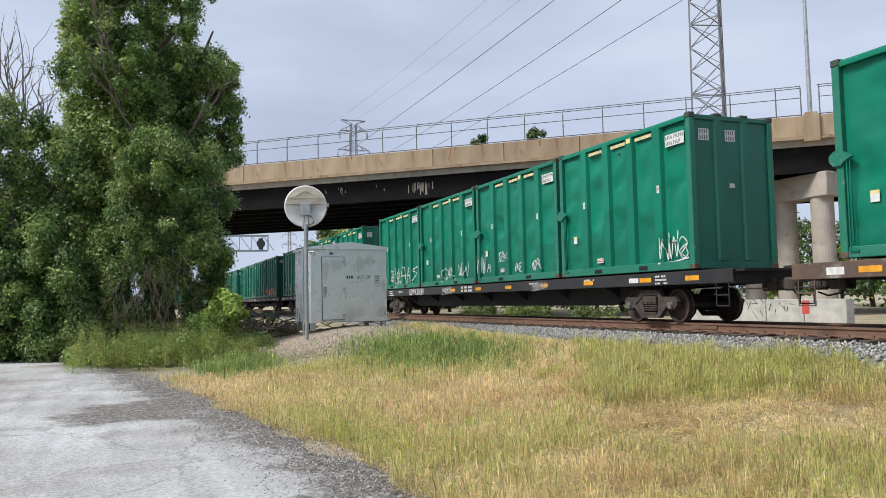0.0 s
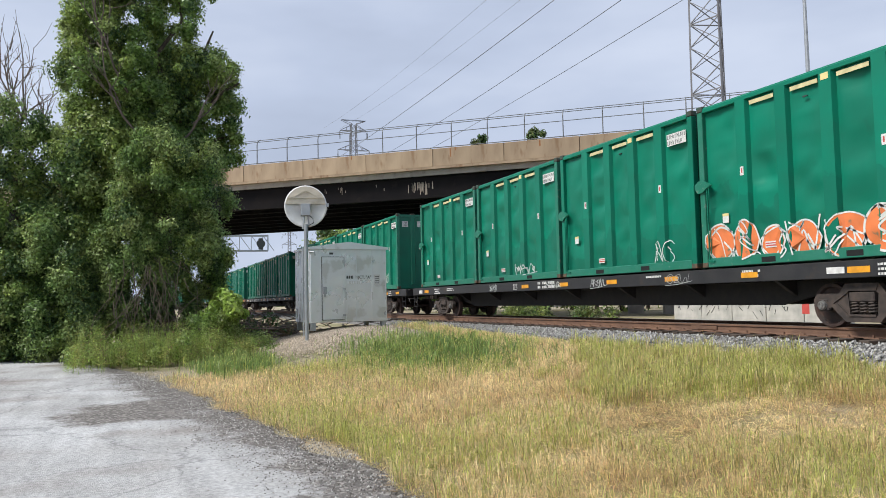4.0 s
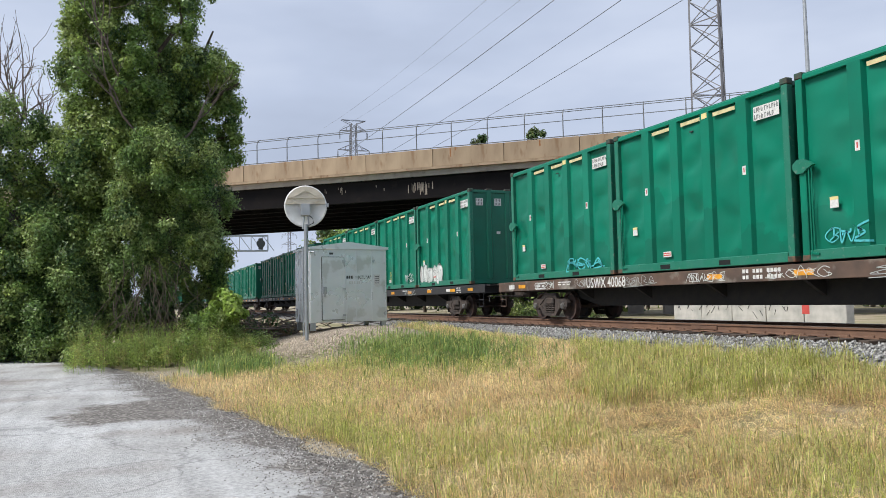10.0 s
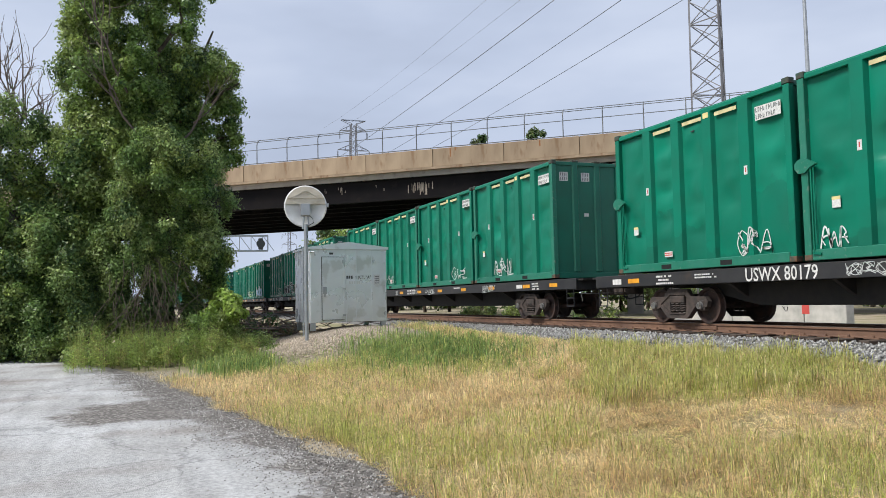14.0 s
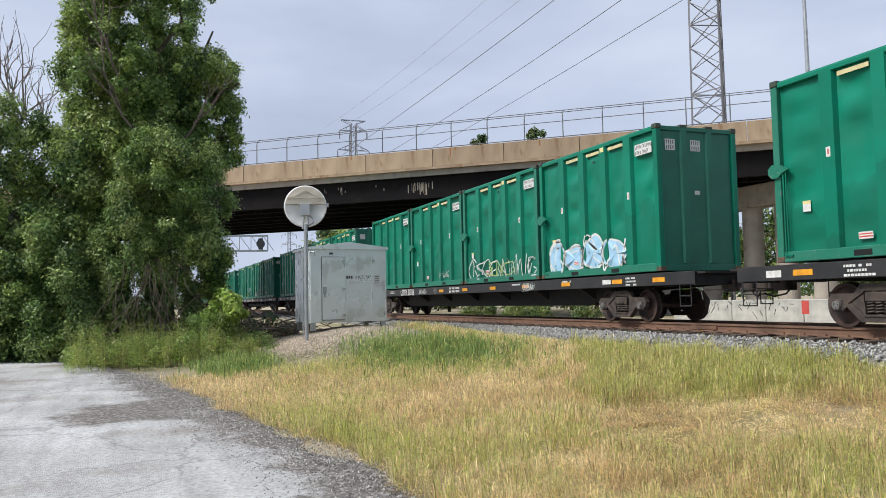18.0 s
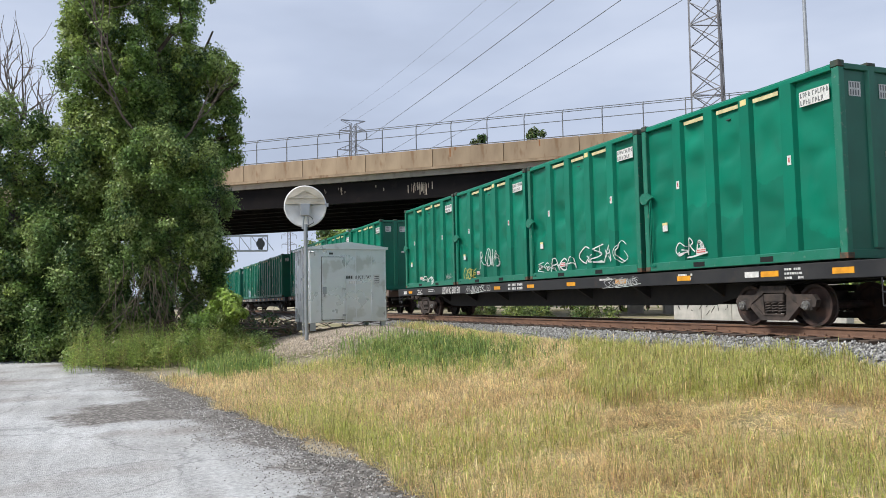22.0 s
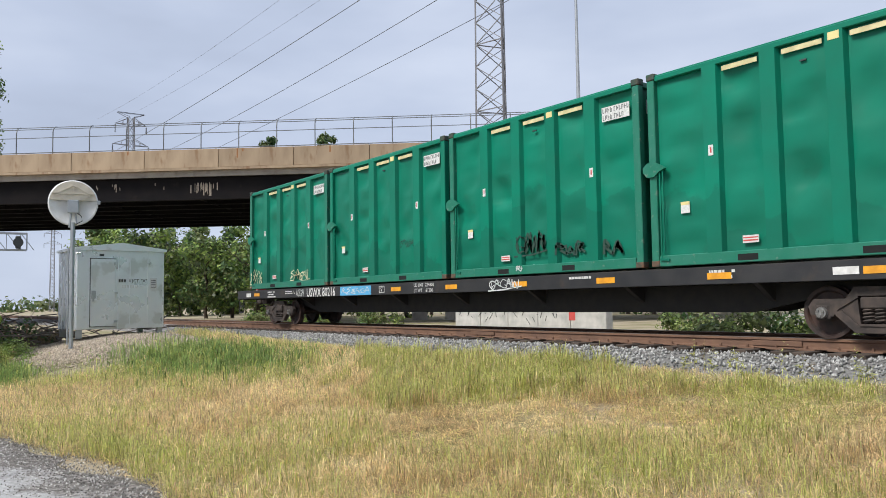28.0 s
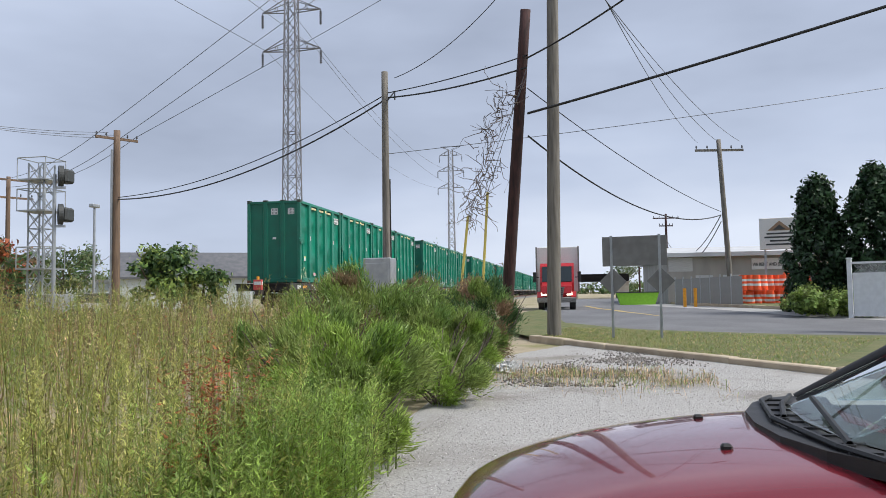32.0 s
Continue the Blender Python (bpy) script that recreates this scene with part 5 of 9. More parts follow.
# ======== the ivy-clad tree and its thicket ========
def build_big_tree():
    x0, y0 = -27.0, 0.9
    ob = thing("ivy_clad_tree", "tall leafy tree wrapped in ivy at the lot's edge", "tree", (x0, y0, 0))
    bm = B()
    top = limb(bm, (0, 0, -0.2), (0.1, -0.2, 7.0), 0.42, 0.24, 1, 0.05)
    ends = []
    for i, (dx, dy, dz) in enumerate(((0, -2.2, 10.6), (0.4, 0.4, 12.2), (-0.5, 1.7, 10.9), (0.8, 2.4, 8.8), (-0.6, -1.2, 12.0), (0.6, -2.6, 7.8), (0, 2.2, 7.2))):
        ends.append(limb(bm, top[3 + i % 4], (dx, dy, dz), 0.17, 0.03, 10 + i, 0.12))
    part("trunk", bm, BARK, ob, "trunk with rising limbs", smooth=True)
    cl = []
    cl += clumps_in(1, 150, (0, -0.75, 9.4), (2.1, 2.2, 3.7), 0.44)
    cl += clumps_in(15, 60, (0, -0.5, 9.6), (2.6, 2.85, 3.9), 0.24, 0.9)
    cl += clumps_in(2, 26, (0.1, 1.45, 8.2), (1.1, 1.0, 2.2), 0.40)
    cl += clumps_in(5, 14, (0.1, 1.95, 8.9), (0.6, 0.5, 1.3), 0.26)
    cl += clumps_in(6, 10, (0.3, 1.9, 6.9), (0.6, 0.6, 0.9), 0.26)
    cl += clumps_in(3, 22, (0.1, -1.9, 10.6), (1.2, 0.9, 1.9), 0.42)
    cl += clumps_in(4, 36, (-0.2, -0.9, 6.3), (1.7, 2.2, 2.0), 0.6)
    cl += clumps_in(20, 50, (-1.1, -0.5, 2.7), (0.8, 2.5, 2.5), 0.45)
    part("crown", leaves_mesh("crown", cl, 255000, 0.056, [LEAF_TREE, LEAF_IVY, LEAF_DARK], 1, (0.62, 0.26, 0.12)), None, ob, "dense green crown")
    cl = clumps_in(7, 70, (2.2, 0.1, 4.3), (0.8, 1.5, 2.4), 0.36, 0.7)
    cl += clumps_in(8, 30, (2.4, 0.2, 5.9), (0.8, 1.3, 0.9), 0.33)
    cl += clumps_in(10, 30, (1.2, 1.65, 3.9), (0.6, 0.55, 2.2), 0.30)
    cl += clumps_in(9, 60, (1.2, -2.6, 2.2), (0.8, 1.6, 2.1), 0.42)
    cl += clumps_in(16, 44, (0.9, -0.6, 1.6), (0.7, 1.9, 1.5), 0.38)
    cl += clumps_in(17, 22, (0.9, 1.5, 1.3), (0.6, 0.8, 1.0), 0.34)
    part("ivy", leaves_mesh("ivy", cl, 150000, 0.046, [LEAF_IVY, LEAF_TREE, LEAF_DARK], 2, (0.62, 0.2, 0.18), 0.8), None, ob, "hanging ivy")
    bm = B()
    rng = random.Random(3)
    for i in range(64):
        y = rng.gauss(-0.3, 0.6)
        z = rng.uniform(1.0, 3.0)
        limb(bm, (2.7 + rng.uniform(-0.3, 0.4), y, z), (2.9 + rng.uniform(-0.3, 0.6), y + rng.gauss(0.1, 0.6), max(z - rng.uniform(0.8, 2.2), 0.3)), 0.012, 0.005, i, 0.1, 4)
    part("hanging_vines", bm, BARK, ob, "bare hanging vine stems")
    for i, (yy, zz, dy) in enumerate(((-0.6, 6.6, -0.55), (-1.0, 8.0, -0.35), (-1.6, 9.0, -0.2), (0.2, 6.2, 0.6))):
        bm = B()
        twigs(bm, (1.7, yy, zz, 0.35, dy, 0.8), 1.7, 310 + i, 3, 0.04)
        part("bare_limb", bm, TWIG, ob, "bare limb that pokes out of the crown")

    ob = thing("thicket_tree", "dark leafy tree thick with vines beside the lot", "tree", (-28.0, -4.0, 0))
    bm = B()
    for i in range(4):
        limb(bm, (0, -1.5 + i, -0.2), (0.5 - 0.3 * i, -2.2 + 1.4 * i, 5.0 + 0.4 * i), 0.22, 0.04, 60 + i)
    limb(bm, (0.3, 1.6, 5.3), (0.8, -3.2, 6.6), 0.12, 0.03, 71, 0.05)
    part("trunk", bm, BARK, ob, smooth=True)
    cl = clumps_in(11, 90, (0.2, -0.6, 2.9), (2.0, 4.4, 3.3), 0.66)
    cl += clumps_in(14, 80, (1.2, 1.2, 2.4), (0.9, 3.0, 2.5), 0.42)
    cl += clumps_in(12, 44, (0.2, 0.4, 6.4), (1.3, 2.8, 1.6), 0.42)
    cl += clumps_in(18, 46, (1.6, 1.0, 1.2), (0.7, 3.4, 1.1), 0.42)
    cl += clumps_in(13, 30, (1.5, 2.6, 2.6), (0.8, 1.4, 2.4), 0.42)
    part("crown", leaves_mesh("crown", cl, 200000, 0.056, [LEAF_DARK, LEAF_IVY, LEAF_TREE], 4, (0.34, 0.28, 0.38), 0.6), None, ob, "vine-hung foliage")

    ob = thing("bare_tree", "leafless grey tree behind the thicket", "tree", (-34.5, -4.2, 0))
    bm = B()
    limb(bm, (0, 0, 0), (0, 0.2, 7.6), 0.22, 0.14, 5, 0.04)
    part("trunk", bm, TWIG, ob)
    for i in range(9):
        rng = random.Random(i + 40)
        bm = B()
        twigs(bm, (0, 0.1, 5.6 + i * 0.23, rng.uniform(-0.3, 0.3), rng.uniform(-0.8, 0.8), 1.0), rng.uniform(2.2, 3.3), i + 90, 3, 0.075)
        part("bare_limb", bm, TWIG, ob)
    # brush at the foot: bank of weeds, brown brush pile
    ob = thing("weed_bank", "bank of mixed green weeds and vines at the lot's edge", "weeds", (-22.5, 1.2, 0.0))
    cl = [(-1.5 + 0.7 * noise.noise((i * 1.7, 0, 0)), -2.6 + i * 0.13, 0.18 + 0.16 * noise.noise((i * 0.7, 5, 0)) + 0.22 * smooth(4, 14, i), 0.7, 0.4, 0.32) for i in range(40)]
    cl += clumps_in(21, 50, (-0.5, 0.4, 0.25), (1.6, 2.3, 0.45), 0.26)
    cl += clumps_in(22, 16, (-1.3, 1.0, 0.9), (0.8, 0.8, 0.5), 0.25)
    part("foliage", leaves_mesh("foliage", cl, 60000, 0.036, [LEAF_SHRUB, LEAF_TREE, LEAF_IVY], 6, (0.55, 0.25, 0.2), 0.2), None, ob)
    part("sprout", leaves_mesh("sprout", clumps_in(23, 10, (-1.0, 1.35, 1.45), (0.5, 0.6, 0.4), 0.22), 2600, 0.085, [LEAF_BRIGHT], 7), None, ob, "bright green sprouting vine")
    ob = thing("brush_pile", "brown pile of cut brush and dead branches", "brush", (-27.5, 4.0, 0.35))
    bm = B()
    rng = random.Random(8)
    for i in range(240):
        p = (rng.gauss(0, 1.2), rng.gauss(0, 1.7), abs(rng.gauss(0, 0.45)))
        q = (p[0] + rng.gauss(0, 0.8), p[1] + rng.gauss(0, 0.9), abs(p[2] + rng.gauss(0, 0.3)))
        limb(bm, p, q, 0.022, 0.008, i, 0.06, 3)
    part("dead_wood", bm, TWIG, ob)["kind"] = "stuff"
    part("dry_leaves", leaves_mesh("dry_leaves", clumps_in(25, 16, (0, 0, 0.25), (1.3, 1.9, 0.4), 0.35), 3500, 0.06, [LEAF_BROWN, LEAF_DARK], 9), None, ob)


build_big_tree()


def simple_tree(name, label, x, y, z, h, w, seed, mats, n=3500, leaf=0.28, trunk=0.22, bottom=0.25):
    ob = thing(name, label, "tree", (x, y, z), group="trees beyond the railway")
    bm = B()
    limb(bm, (0, 0, -0.3), (0, 0, h * 0.7), trunk, 0.06, seed, 0.03)
    for i in range(4):
        a = i * 1.7 + seed
        limb(bm, (0, 0, h * (0.35 + 0.08 * i)), (w * 0.4 * math.cos(a), w * 0.4 * math.sin(a), h * (0.65 + 0.07 * i)), trunk * 0.4, 0.03, seed + i)
    part("trunk", bm, BARK, ob, smooth=True)
    cl = clumps_in(seed, 22, (0, 0, h * (0.5 + bottom / 2)), (w * 0.42, w * 0.42, h * (0.5 - bottom / 2)), w * 0.17, 0.4)
    part("crown", leaves_mesh("crown", cl, n, leaf, mats, seed), None, ob)
    return ob


def build_far_trees():
    rng = random.Random(17)
    k = 0
    # a wood beyond the track, seen under the bridge and between the cars
    for i in range(26):
        az = 33 + i * 1.75
        d = rng.uniform(62, 92)
        x, y = spot(az, d)
        if (Vector((x, y, 0)) - BR_A).dot(BR_N) > -1.0 and (Vector((x, y, 0)) - BR_A).dot(BR_N) < 18.5:
            x, y = x + BR_N.x * 20, y + BR_N.y * 20
        simple_tree("woodland_tree", "leafy dark green tree beyond the railway", x, y, 0.3, rng.uniform(7.5, 9.5) if i > 12 else rng.uniform(8.5, 9.6), rng.uniform(6, 8), 200 + i, [LEAF_FAR, LEAF_DARK, LEAF_TREE], 2600, 0.24, bottom=0.05)
    for i in range(13):
        x, y = spot(61.5 + i * 1.25, rng.uniform(112, 128))
        simple_tree("woodland_tree", "leafy dark green tree beyond the railway", x, y, 0.3, rng.uniform(11, 14), rng.uniform(9, 11), 260 + i, [LEAF_FAR, LEAF_DARK, LEAF_TREE], 4200, 0.33, bottom=0.0)
    for i in range(9):
        x, y = spot(-23.5 - i * 1.35, 58 + 9 * rng.random())
        simple_tree("woodland_tree", "leafy dark green tree beyond the railway", x, y, 0.3, rng.uniform(7.5, 10.5), rng.uniform(4.5, 6), 290 + i, [LEAF_DARK, LEAF_FAR], 4200, 0.16, bottom=0.03)
    for az, d, h in ((65.7, 95, 22.0), (61.9, 90, 20.6), (61.0, 93, 20.7)):
        x, y = spot(az, d)
        simple_tree("woodland_tree", "dark treetop that shows above the bridge", x, y, 0.3, h, 3.2, int(az * 10), [LEAF_DARK, LEAF_FAR], 2500, 0.26, bottom=0.55)
    for i in range(6):
        x, y = spot(-46.2 - i * 0.95, 60 + 3 * rng.random())
        simple_tree("woodland_tree", "dark reddening tree beside the white house", x, y, 0.3, rng.uniform(5.4, 6.8), rng.uniform(3.2, 4.4), 330 + i, [LEAF_DARK, LEAF_BROWN, LEAF_FAR], 2600, 0.15, bottom=0.02)
    # low shrubs behind the track
    for i in range(34):
        x = -46 + i * 2.4 + rng.uniform(-0.8, 0.8)
        y = rng.uniform(18.8, 21.5)
        if -32 < x < -16:
            continue
        ob = thing("low_shrub", "low tangled shrub behind the railway", "shrub", (x, y, 0.35), group="shrubs behind the railway")
        part("foliage", leaves_mesh("foliage", clumps_in(300 + i, 9, (0, 0, 0.35), (1.5, 0.9, 0.4), 0.42), 1300, 0.085, [LEAF_FAR, LEAF_SHRUB, LEAF_DARK], 300 + i, (0.5, 0.3, 0.2)), None, ob)
    # far tree line
    cl = []
    rng2 = np.random.default_rng(3)
    for az in np.arange(-130, 130, 0.55):
        x, y = spot(az, 330 + 40 * rng2.random())
        cl.append((x, y, 1.5 + 1.5 * rng2.random(), 4.5, 4.5, 3.2 + 2.2 * rng2.random()))
    tree_line = new("tree_line", leaves_mesh("tree_line", cl, 36000, 0.95, [LEAF_FAR, LEAF_FAR, LEAF_DARK], 77))
    tagged(tree_line, "distant line of dark green woods", "woods", kind="stuff")


build_far_trees()


def build_far_wall():
    ob = thing("graffiti_wall", "low whitewashed concrete wall with graffiti behind the railway", "wall", kind="structure")
    x0, y0 = -30.5, 23.6
    wallp = mesh_of("wall_block", box(B(), 0.01, 0, 0.0, 1.90, 0.4, 1.30, 0.02), CONCRETE_WHITE)
    for i in range(5):
        part("wall_block", wallp, None, ob).location = (x0 + 1.92 * i, y0, 0)
    part("red_patch", box(B(), x0 + 7.6, y0 - 0.006, 0.75, x0 + 7.95, y0, 1.25), LABEL_RED, ob, "red painted patch")
    bm = B()
    rng = random.Random(5)
    for i in range(40):
        x, z = x0 + rng.uniform(0.4, 7), rng.uniform(0.8, 1.2)
        beam(bm, (x, y0 - 0.004, z), (x + rng.uniform(-0.25, 0.25), y0 - 0.004, z + rng.uniform(-0.3, 0.3)), 0.035, 0.01)
    part("graffiti", bm, INK, ob, "dark sprayed scrawl")
    x, y = spot(26.5, 25)
    van = thing("covered_boat", "low white covered boat behind the railway", "boat", (x, y, 0.35))
    part("cover", prism(B(), [(-1.6, 0), (1.6, 0), (1.9, 0.45), (1.4, 0.72), (-1.3, 0.72), (-1.9, 0.4)], "y", -0.8, 0.8), CONCRETE_WHITE, van)
    part("skid", box(B(), -1.4, -0.6, -0.1, 1.4, 0.6, 0.02), INK, van)


build_far_wall()
# ======== road, kerbs and grass strip ========
def strip(name, left, right, z, mat, label, category, lift=0.0):
    """A sheet between two rows of points; each point keeps to the ground's height plus lift."""
    n = 24

    def along(pts, t):
        k = t * (len(pts) - 1)
        i = min(int(k), len(pts) - 2)
        return Vector(pts[i]).lerp(Vector(pts[i + 1]), k - i)
    verts, faces, cols = [], [], 9
    for i in range(n * 2 + 1):
        a, b = along(left, i / n / 2), along(right, i / n / 2)
        for j in range(cols):
            p = a.lerp(b, j / (cols - 1))
            verts.append((p.x, p.y, ground_z(p.x, p.y) + z))
    for i in range(n * 2):
        for j in range(cols - 1):
            q = i * cols + j
            faces.append((q, q + 1, q + cols + 1, q + cols))
    ob = new(name, soup(name, verts, faces, [mat]))
    return tagged(ob, label, category, kind="structure")


def build_road():
    near = [(112, 3.2), (64, 2.6), (44, 2.0), (33, 0.6), (29.5, -2.0), (26.4, -7.0), (24.5, -14), (23, -40)]
    far = [(112, -6.0), (64, -6.6), (52, -7.6), (44, -9.0), (38, -11.0), (33.5, -15.0), (32, -22), (31, -40)]
    strip("road", near, far, 0.03, ROAD, "grey asphalt road that bends towards the railway crossing", "road")
    inner = [(60, -4.0), (50, -5.2), (42, -7.0), (36, -9.4), (31.5, -13.5), (29.8, -20)]
    outer = [(62, -6.5), (52, -7.5), (44, -8.9), (38, -10.9), (33.4, -14.9), (31.8, -22)]
    strip("road_apron", inner, outer, 0.036, ROAD_PALE, "pale worn concrete lane along the kerb", "road")
    strip("centre_line", [(57, -0.2), (47, -1.0), (41, -2.0), (37.4, -3.4)], [(57, -0.5), (47, -1.3), (41, -2.35), (37.0, -3.7)], 0.04, material("worn_yellow_line", (0.5, 0.36, 0.10), (0.3, 0.26, 0.16)), "worn yellow road line", "road")
    # kerb of the lot: concrete bars
    kerb = thing("kerb", "weathered tan concrete kerb bars at the edge of the lot", "kerb", kind="structure")
    line = [(25.6, 1.5), (21.4, -0.75), (17.25, -3.1), (15.0, -4.5), (10.5, -7.4), (6.0, -10.2)]
    stone = mesh_of("kerb_stone", box(B(), 0, -0.14, -0.1, 2.38, 0.14, 0.17, 0.025), KERB)
    for a, b in zip(line, line[1:]):
        a, b = Vector((*a, 0)), Vector((*b, 0))
        n = max(1, round((b - a).length / 2.4))
        for i in range(n):
            p = a.lerp(b, i / n)
            o = part("kerb_stone", stone, None, kerb)
            o.matrix_basis = Matrix.Translation((p.x, p.y, 0)) @ pose(0, 0, 0, 0, 0, math.degrees(math.atan2(b.y - a.y, b.x - a.x)) + random.uniform(-1.5, 1.5)) @ Matrix.Diagonal(((b - a).length / n / 2.4, 1, random.uniform(0.8, 1.1), 1))
    strip("grass_strip", [(34, 4.0), (25.9, 1.6), (21.6, -0.55), (17.4, -2.9), (15.2, -4.3), (10.7, -7.2), (6.2, -10)],
          [(44, 2.1), (33, 0.6), (29.4, -2.0), (26.3, -7.0), (25.6, -9.5), (24.6, -12), (23.5, -16)], 0.10, LAWN, "mown grass strip between lot and road", "grass")
    far_kerb = thing("kerb", "grey concrete kerb on the far side of the road", "kerb", kind="structure")
    line = [(60, -6.7), (52, -7.7), (44, -9.1), (38, -11.1), (33.5, -15.1), (31.8, -22), (31, -34)]
    for a, b in zip(line, line[1:]):
        a, b = Vector((*a, 0)), Vector((*b, 0))
        n = max(1, round((b - a).length / 3))
        for i in range(n):
            p, q = a.lerp(b, i / n), a.lerp(b, (i + 0.985) / n)
            part("kerb_stone", beam(B(), (p.x, p.y, ground_z(p.x, p.y) + 0.09), (q.x, q.y, ground_z(q.x, q.y) + 0.09), 0.24, 0.2), KERB, far_kerb)
    strip("grass_verge", [(60, -6.9), (52, -7.9), (44, -9.3), (38, -11.3), (33.7, -15.3), (32, -22), (31.2, -34)],
          [(64, -14), (60, -18), (56, -24), (52, -28), (48, -32), (44, -36), (40, -40)], 0.16, LAWN, "mown grass beyond the road's far kerb", "grass")


LAWN = material("mown_lawn", (0.095, 0.12, 0.04), (0.15, 0.145, 0.062), rough=1.0, scale=2.0, fine=60.0, bump=0.9)
ORANGE = plain("traffic_orange", (0.85, 0.10, 0.02), 0.5)
SIGN_BACK = material("bare_aluminium_sign", (0.20, 0.20, 0.195), (0.16, 0.155, 0.15), rough=0.6, metal=0.2, scale=3.0)
GUARD_YELLOW = plain("guard_yellow", (0.70, 0.56, 0.14), 0.6)
build_road()


# ======== utility poles and their wires ========
def build_pole(label, base, top, r0, r1, mat, arm=None, arm_turn=0.0):
    ob = thing("utility_pole", label, "pole", (*base, 0), group="utility poles")
    gz = ground_z(*base)
    a, b = Vector((0, 0, gz - 0.5)), Vector((top[0] - base[0], top[1] - base[1], top[2]))
    bm = B()
    steps = 8
    tube(bm, [a.lerp(b, i / steps) for i in range(steps + 1)], [r0 + (r1 - r0) * i / steps for i in range(steps + 1)], 14)
    bm.faces.new([v for v in bm.verts][-14:])
    part("shaft", bm, mat, ob, smooth=True)
    if arm:
        for z, half in arm:
            c = a.lerp(b, (z - a.z) / (b.z - a.z))
            d = Vector((math.cos(arm_turn), math.sin(arm_turn), 0))
            part("crossarm", beam(B(), c - d * half, c + d * half, 0.11, 0.13), mat, ob)
            for s in (-0.95, -0.5, 0.5, 0.95):
                p = c + d * half * s
                part("insulator", rod(rod(B(), p, p + Vector((0, 0, 0.18)), 0.02, n=6), p + Vector((0, 0, 0.14)), p + Vector((0, 0, 0.28)), 0.055, 0.035, n=8), INSULATOR, ob)
    return ob


def build_poles():
    # tall grey pole at the kerb, leaning dark pole beside it
    bp = spot(-88.15, 26.5)
    build_pole("thick weathered grey wooden utility pole at the kerb", bp, (bp[0] - 0.1, bp[1] - 0.25, 14.0), 0.235, 0.18, POLE_WOOD)
    lb = spot(-84.6, 28.0)
    lt = spot(-86.62, 26.0)
    lean = build_pole("dark leaning wooden pole with yellow guards and dead vines", lb, (lt[0], lt[1], 1.55 + 26.0 * math.tan(radians(19.86))), 0.22, 0.17, POLE_DARK)
    bm = rod(B(), (0.1, -0.25, 0.2), (0.05, -0.35, 3.1), 0.05, n=8)
    part("guard", bm, YELLOW, lean, "yellow plastic guard")
    bm = B()
    rng = random.Random(2)
    for i in range(40):
        a = (rng.uniform(-0.3, 0.3), rng.uniform(-0.3, 0.3), rng.uniform(0.6, 2.6))
        limb(bm, a, (a[0] + rng.gauss(0, 0.25), a[1] + rng.gauss(0, 0.25), a[2] + rng.gauss(0, 0.3)), 0.02, 0.01, i, 0.2, 3)
    part("dry_vine", bm, LEAF_BROWN, lean)
    p2 = spot(-76.2, 31.7)
    pole2 = build_pole("slim weathered grey wooden pole in the weeds", p2, (p2[0], p2[1], 1.55 + 31.7 * math.tan(radians(15.87))), 0.17, 0.13, POLE_WOOD)
    part("pole_bracket", beam(beam(B(), (0.0, -0.12, 9.4), (0.05, -0.4, 9.75), 0.05), (0.05, -0.4, 9.75), (0.05, -0.4, 9.4), 0.05), WIRE_GREY, pole2)
    part("riser", rod(B(), (0.12, -0.17, 0), (0.1, -0.15, 6.2), 0.03, n=6), WIRE, pole2)
    p3 = spot(-57.8, 46)
    pole3 = build_pole("brown wooden utility pole with a crossarm behind the railway", p3, (p3[0], p3[1], 1.55 + 46 * math.tan(radians(11.2))), 0.22, 0.17, POLE_BROWN, [(10.2, 1.15)], radians(-35))
    part("riser", rod(B(), (-0.15, 0.2, 0), (-0.15, 0.2, 9.6), 0.07, n=6), GALV, pole3)
    p4 = spot(-100.3, 50)
    t4 = spot(-99.75, 50)
    build_pole("grey wooden pole with a crossarm beside the yard", p4, (t4[0], t4[1], 1.55 + 50 * math.tan(radians(10.2))), 0.17, 0.13, POLE_WOOD, [(9.9, 1.45)], radians(-80))
    p5 = spot(-96.1, 95)
    build_pole("distant pole with crossarm and transformers", p5, (p5[0], p5[1], 10.4), 0.16, 0.13, POLE_DARK, [(9.9, 1.5), (9.0, 0.8)], radians(-80))
    p6 = spot(-94.2, 130)
    build_pole("distant pole with a crossarm", p6, (p6[0], p6[1], 9.6), 0.16, 0.13, POLE_DARK, [(9.2, 1.5)], radians(-80))
    p7 = spot(-51.4, 60)
    build_pole("wooden pole with two crossarms far behind the railway", p7, (p7[0], p7[1], 9.8), 0.17, 0.13, POLE_BROWN, [(9.6, 3.0), (8.4, 1.6)], radians(-30))
    p8 = spot(-31.2, 42)
    build_pole("grey wooden pole with a short crossarm behind the railway", p8, (p8[0], p8[1], 12.7), 0.18, 0.14, POLE_WOOD, [(12.1, 0.9)], radians(-20))
    for k in range(3):
        wire("power_wire", Vector((p8[0] + 0.7 * (k - 1), p8[1] - 0.2 * (k - 1), 12.3)), Vector((p3[0] + 0.8 * (k - 1), p3[1], 10.4)), 1.2, 0.014, WIRE_GREY, "thin grey wire between utility poles")
    # street lamp
    p = spot(-56.45, 60)
    lamp = thing("street_lamp", "grey street lamp behind the railway", "street lamp", (*p, 0.3))
    part("shaft", rod(B(), (0, 0, 0), (0, 0, 7.7), 0.11, 0.08, n=8), GALV, lamp)
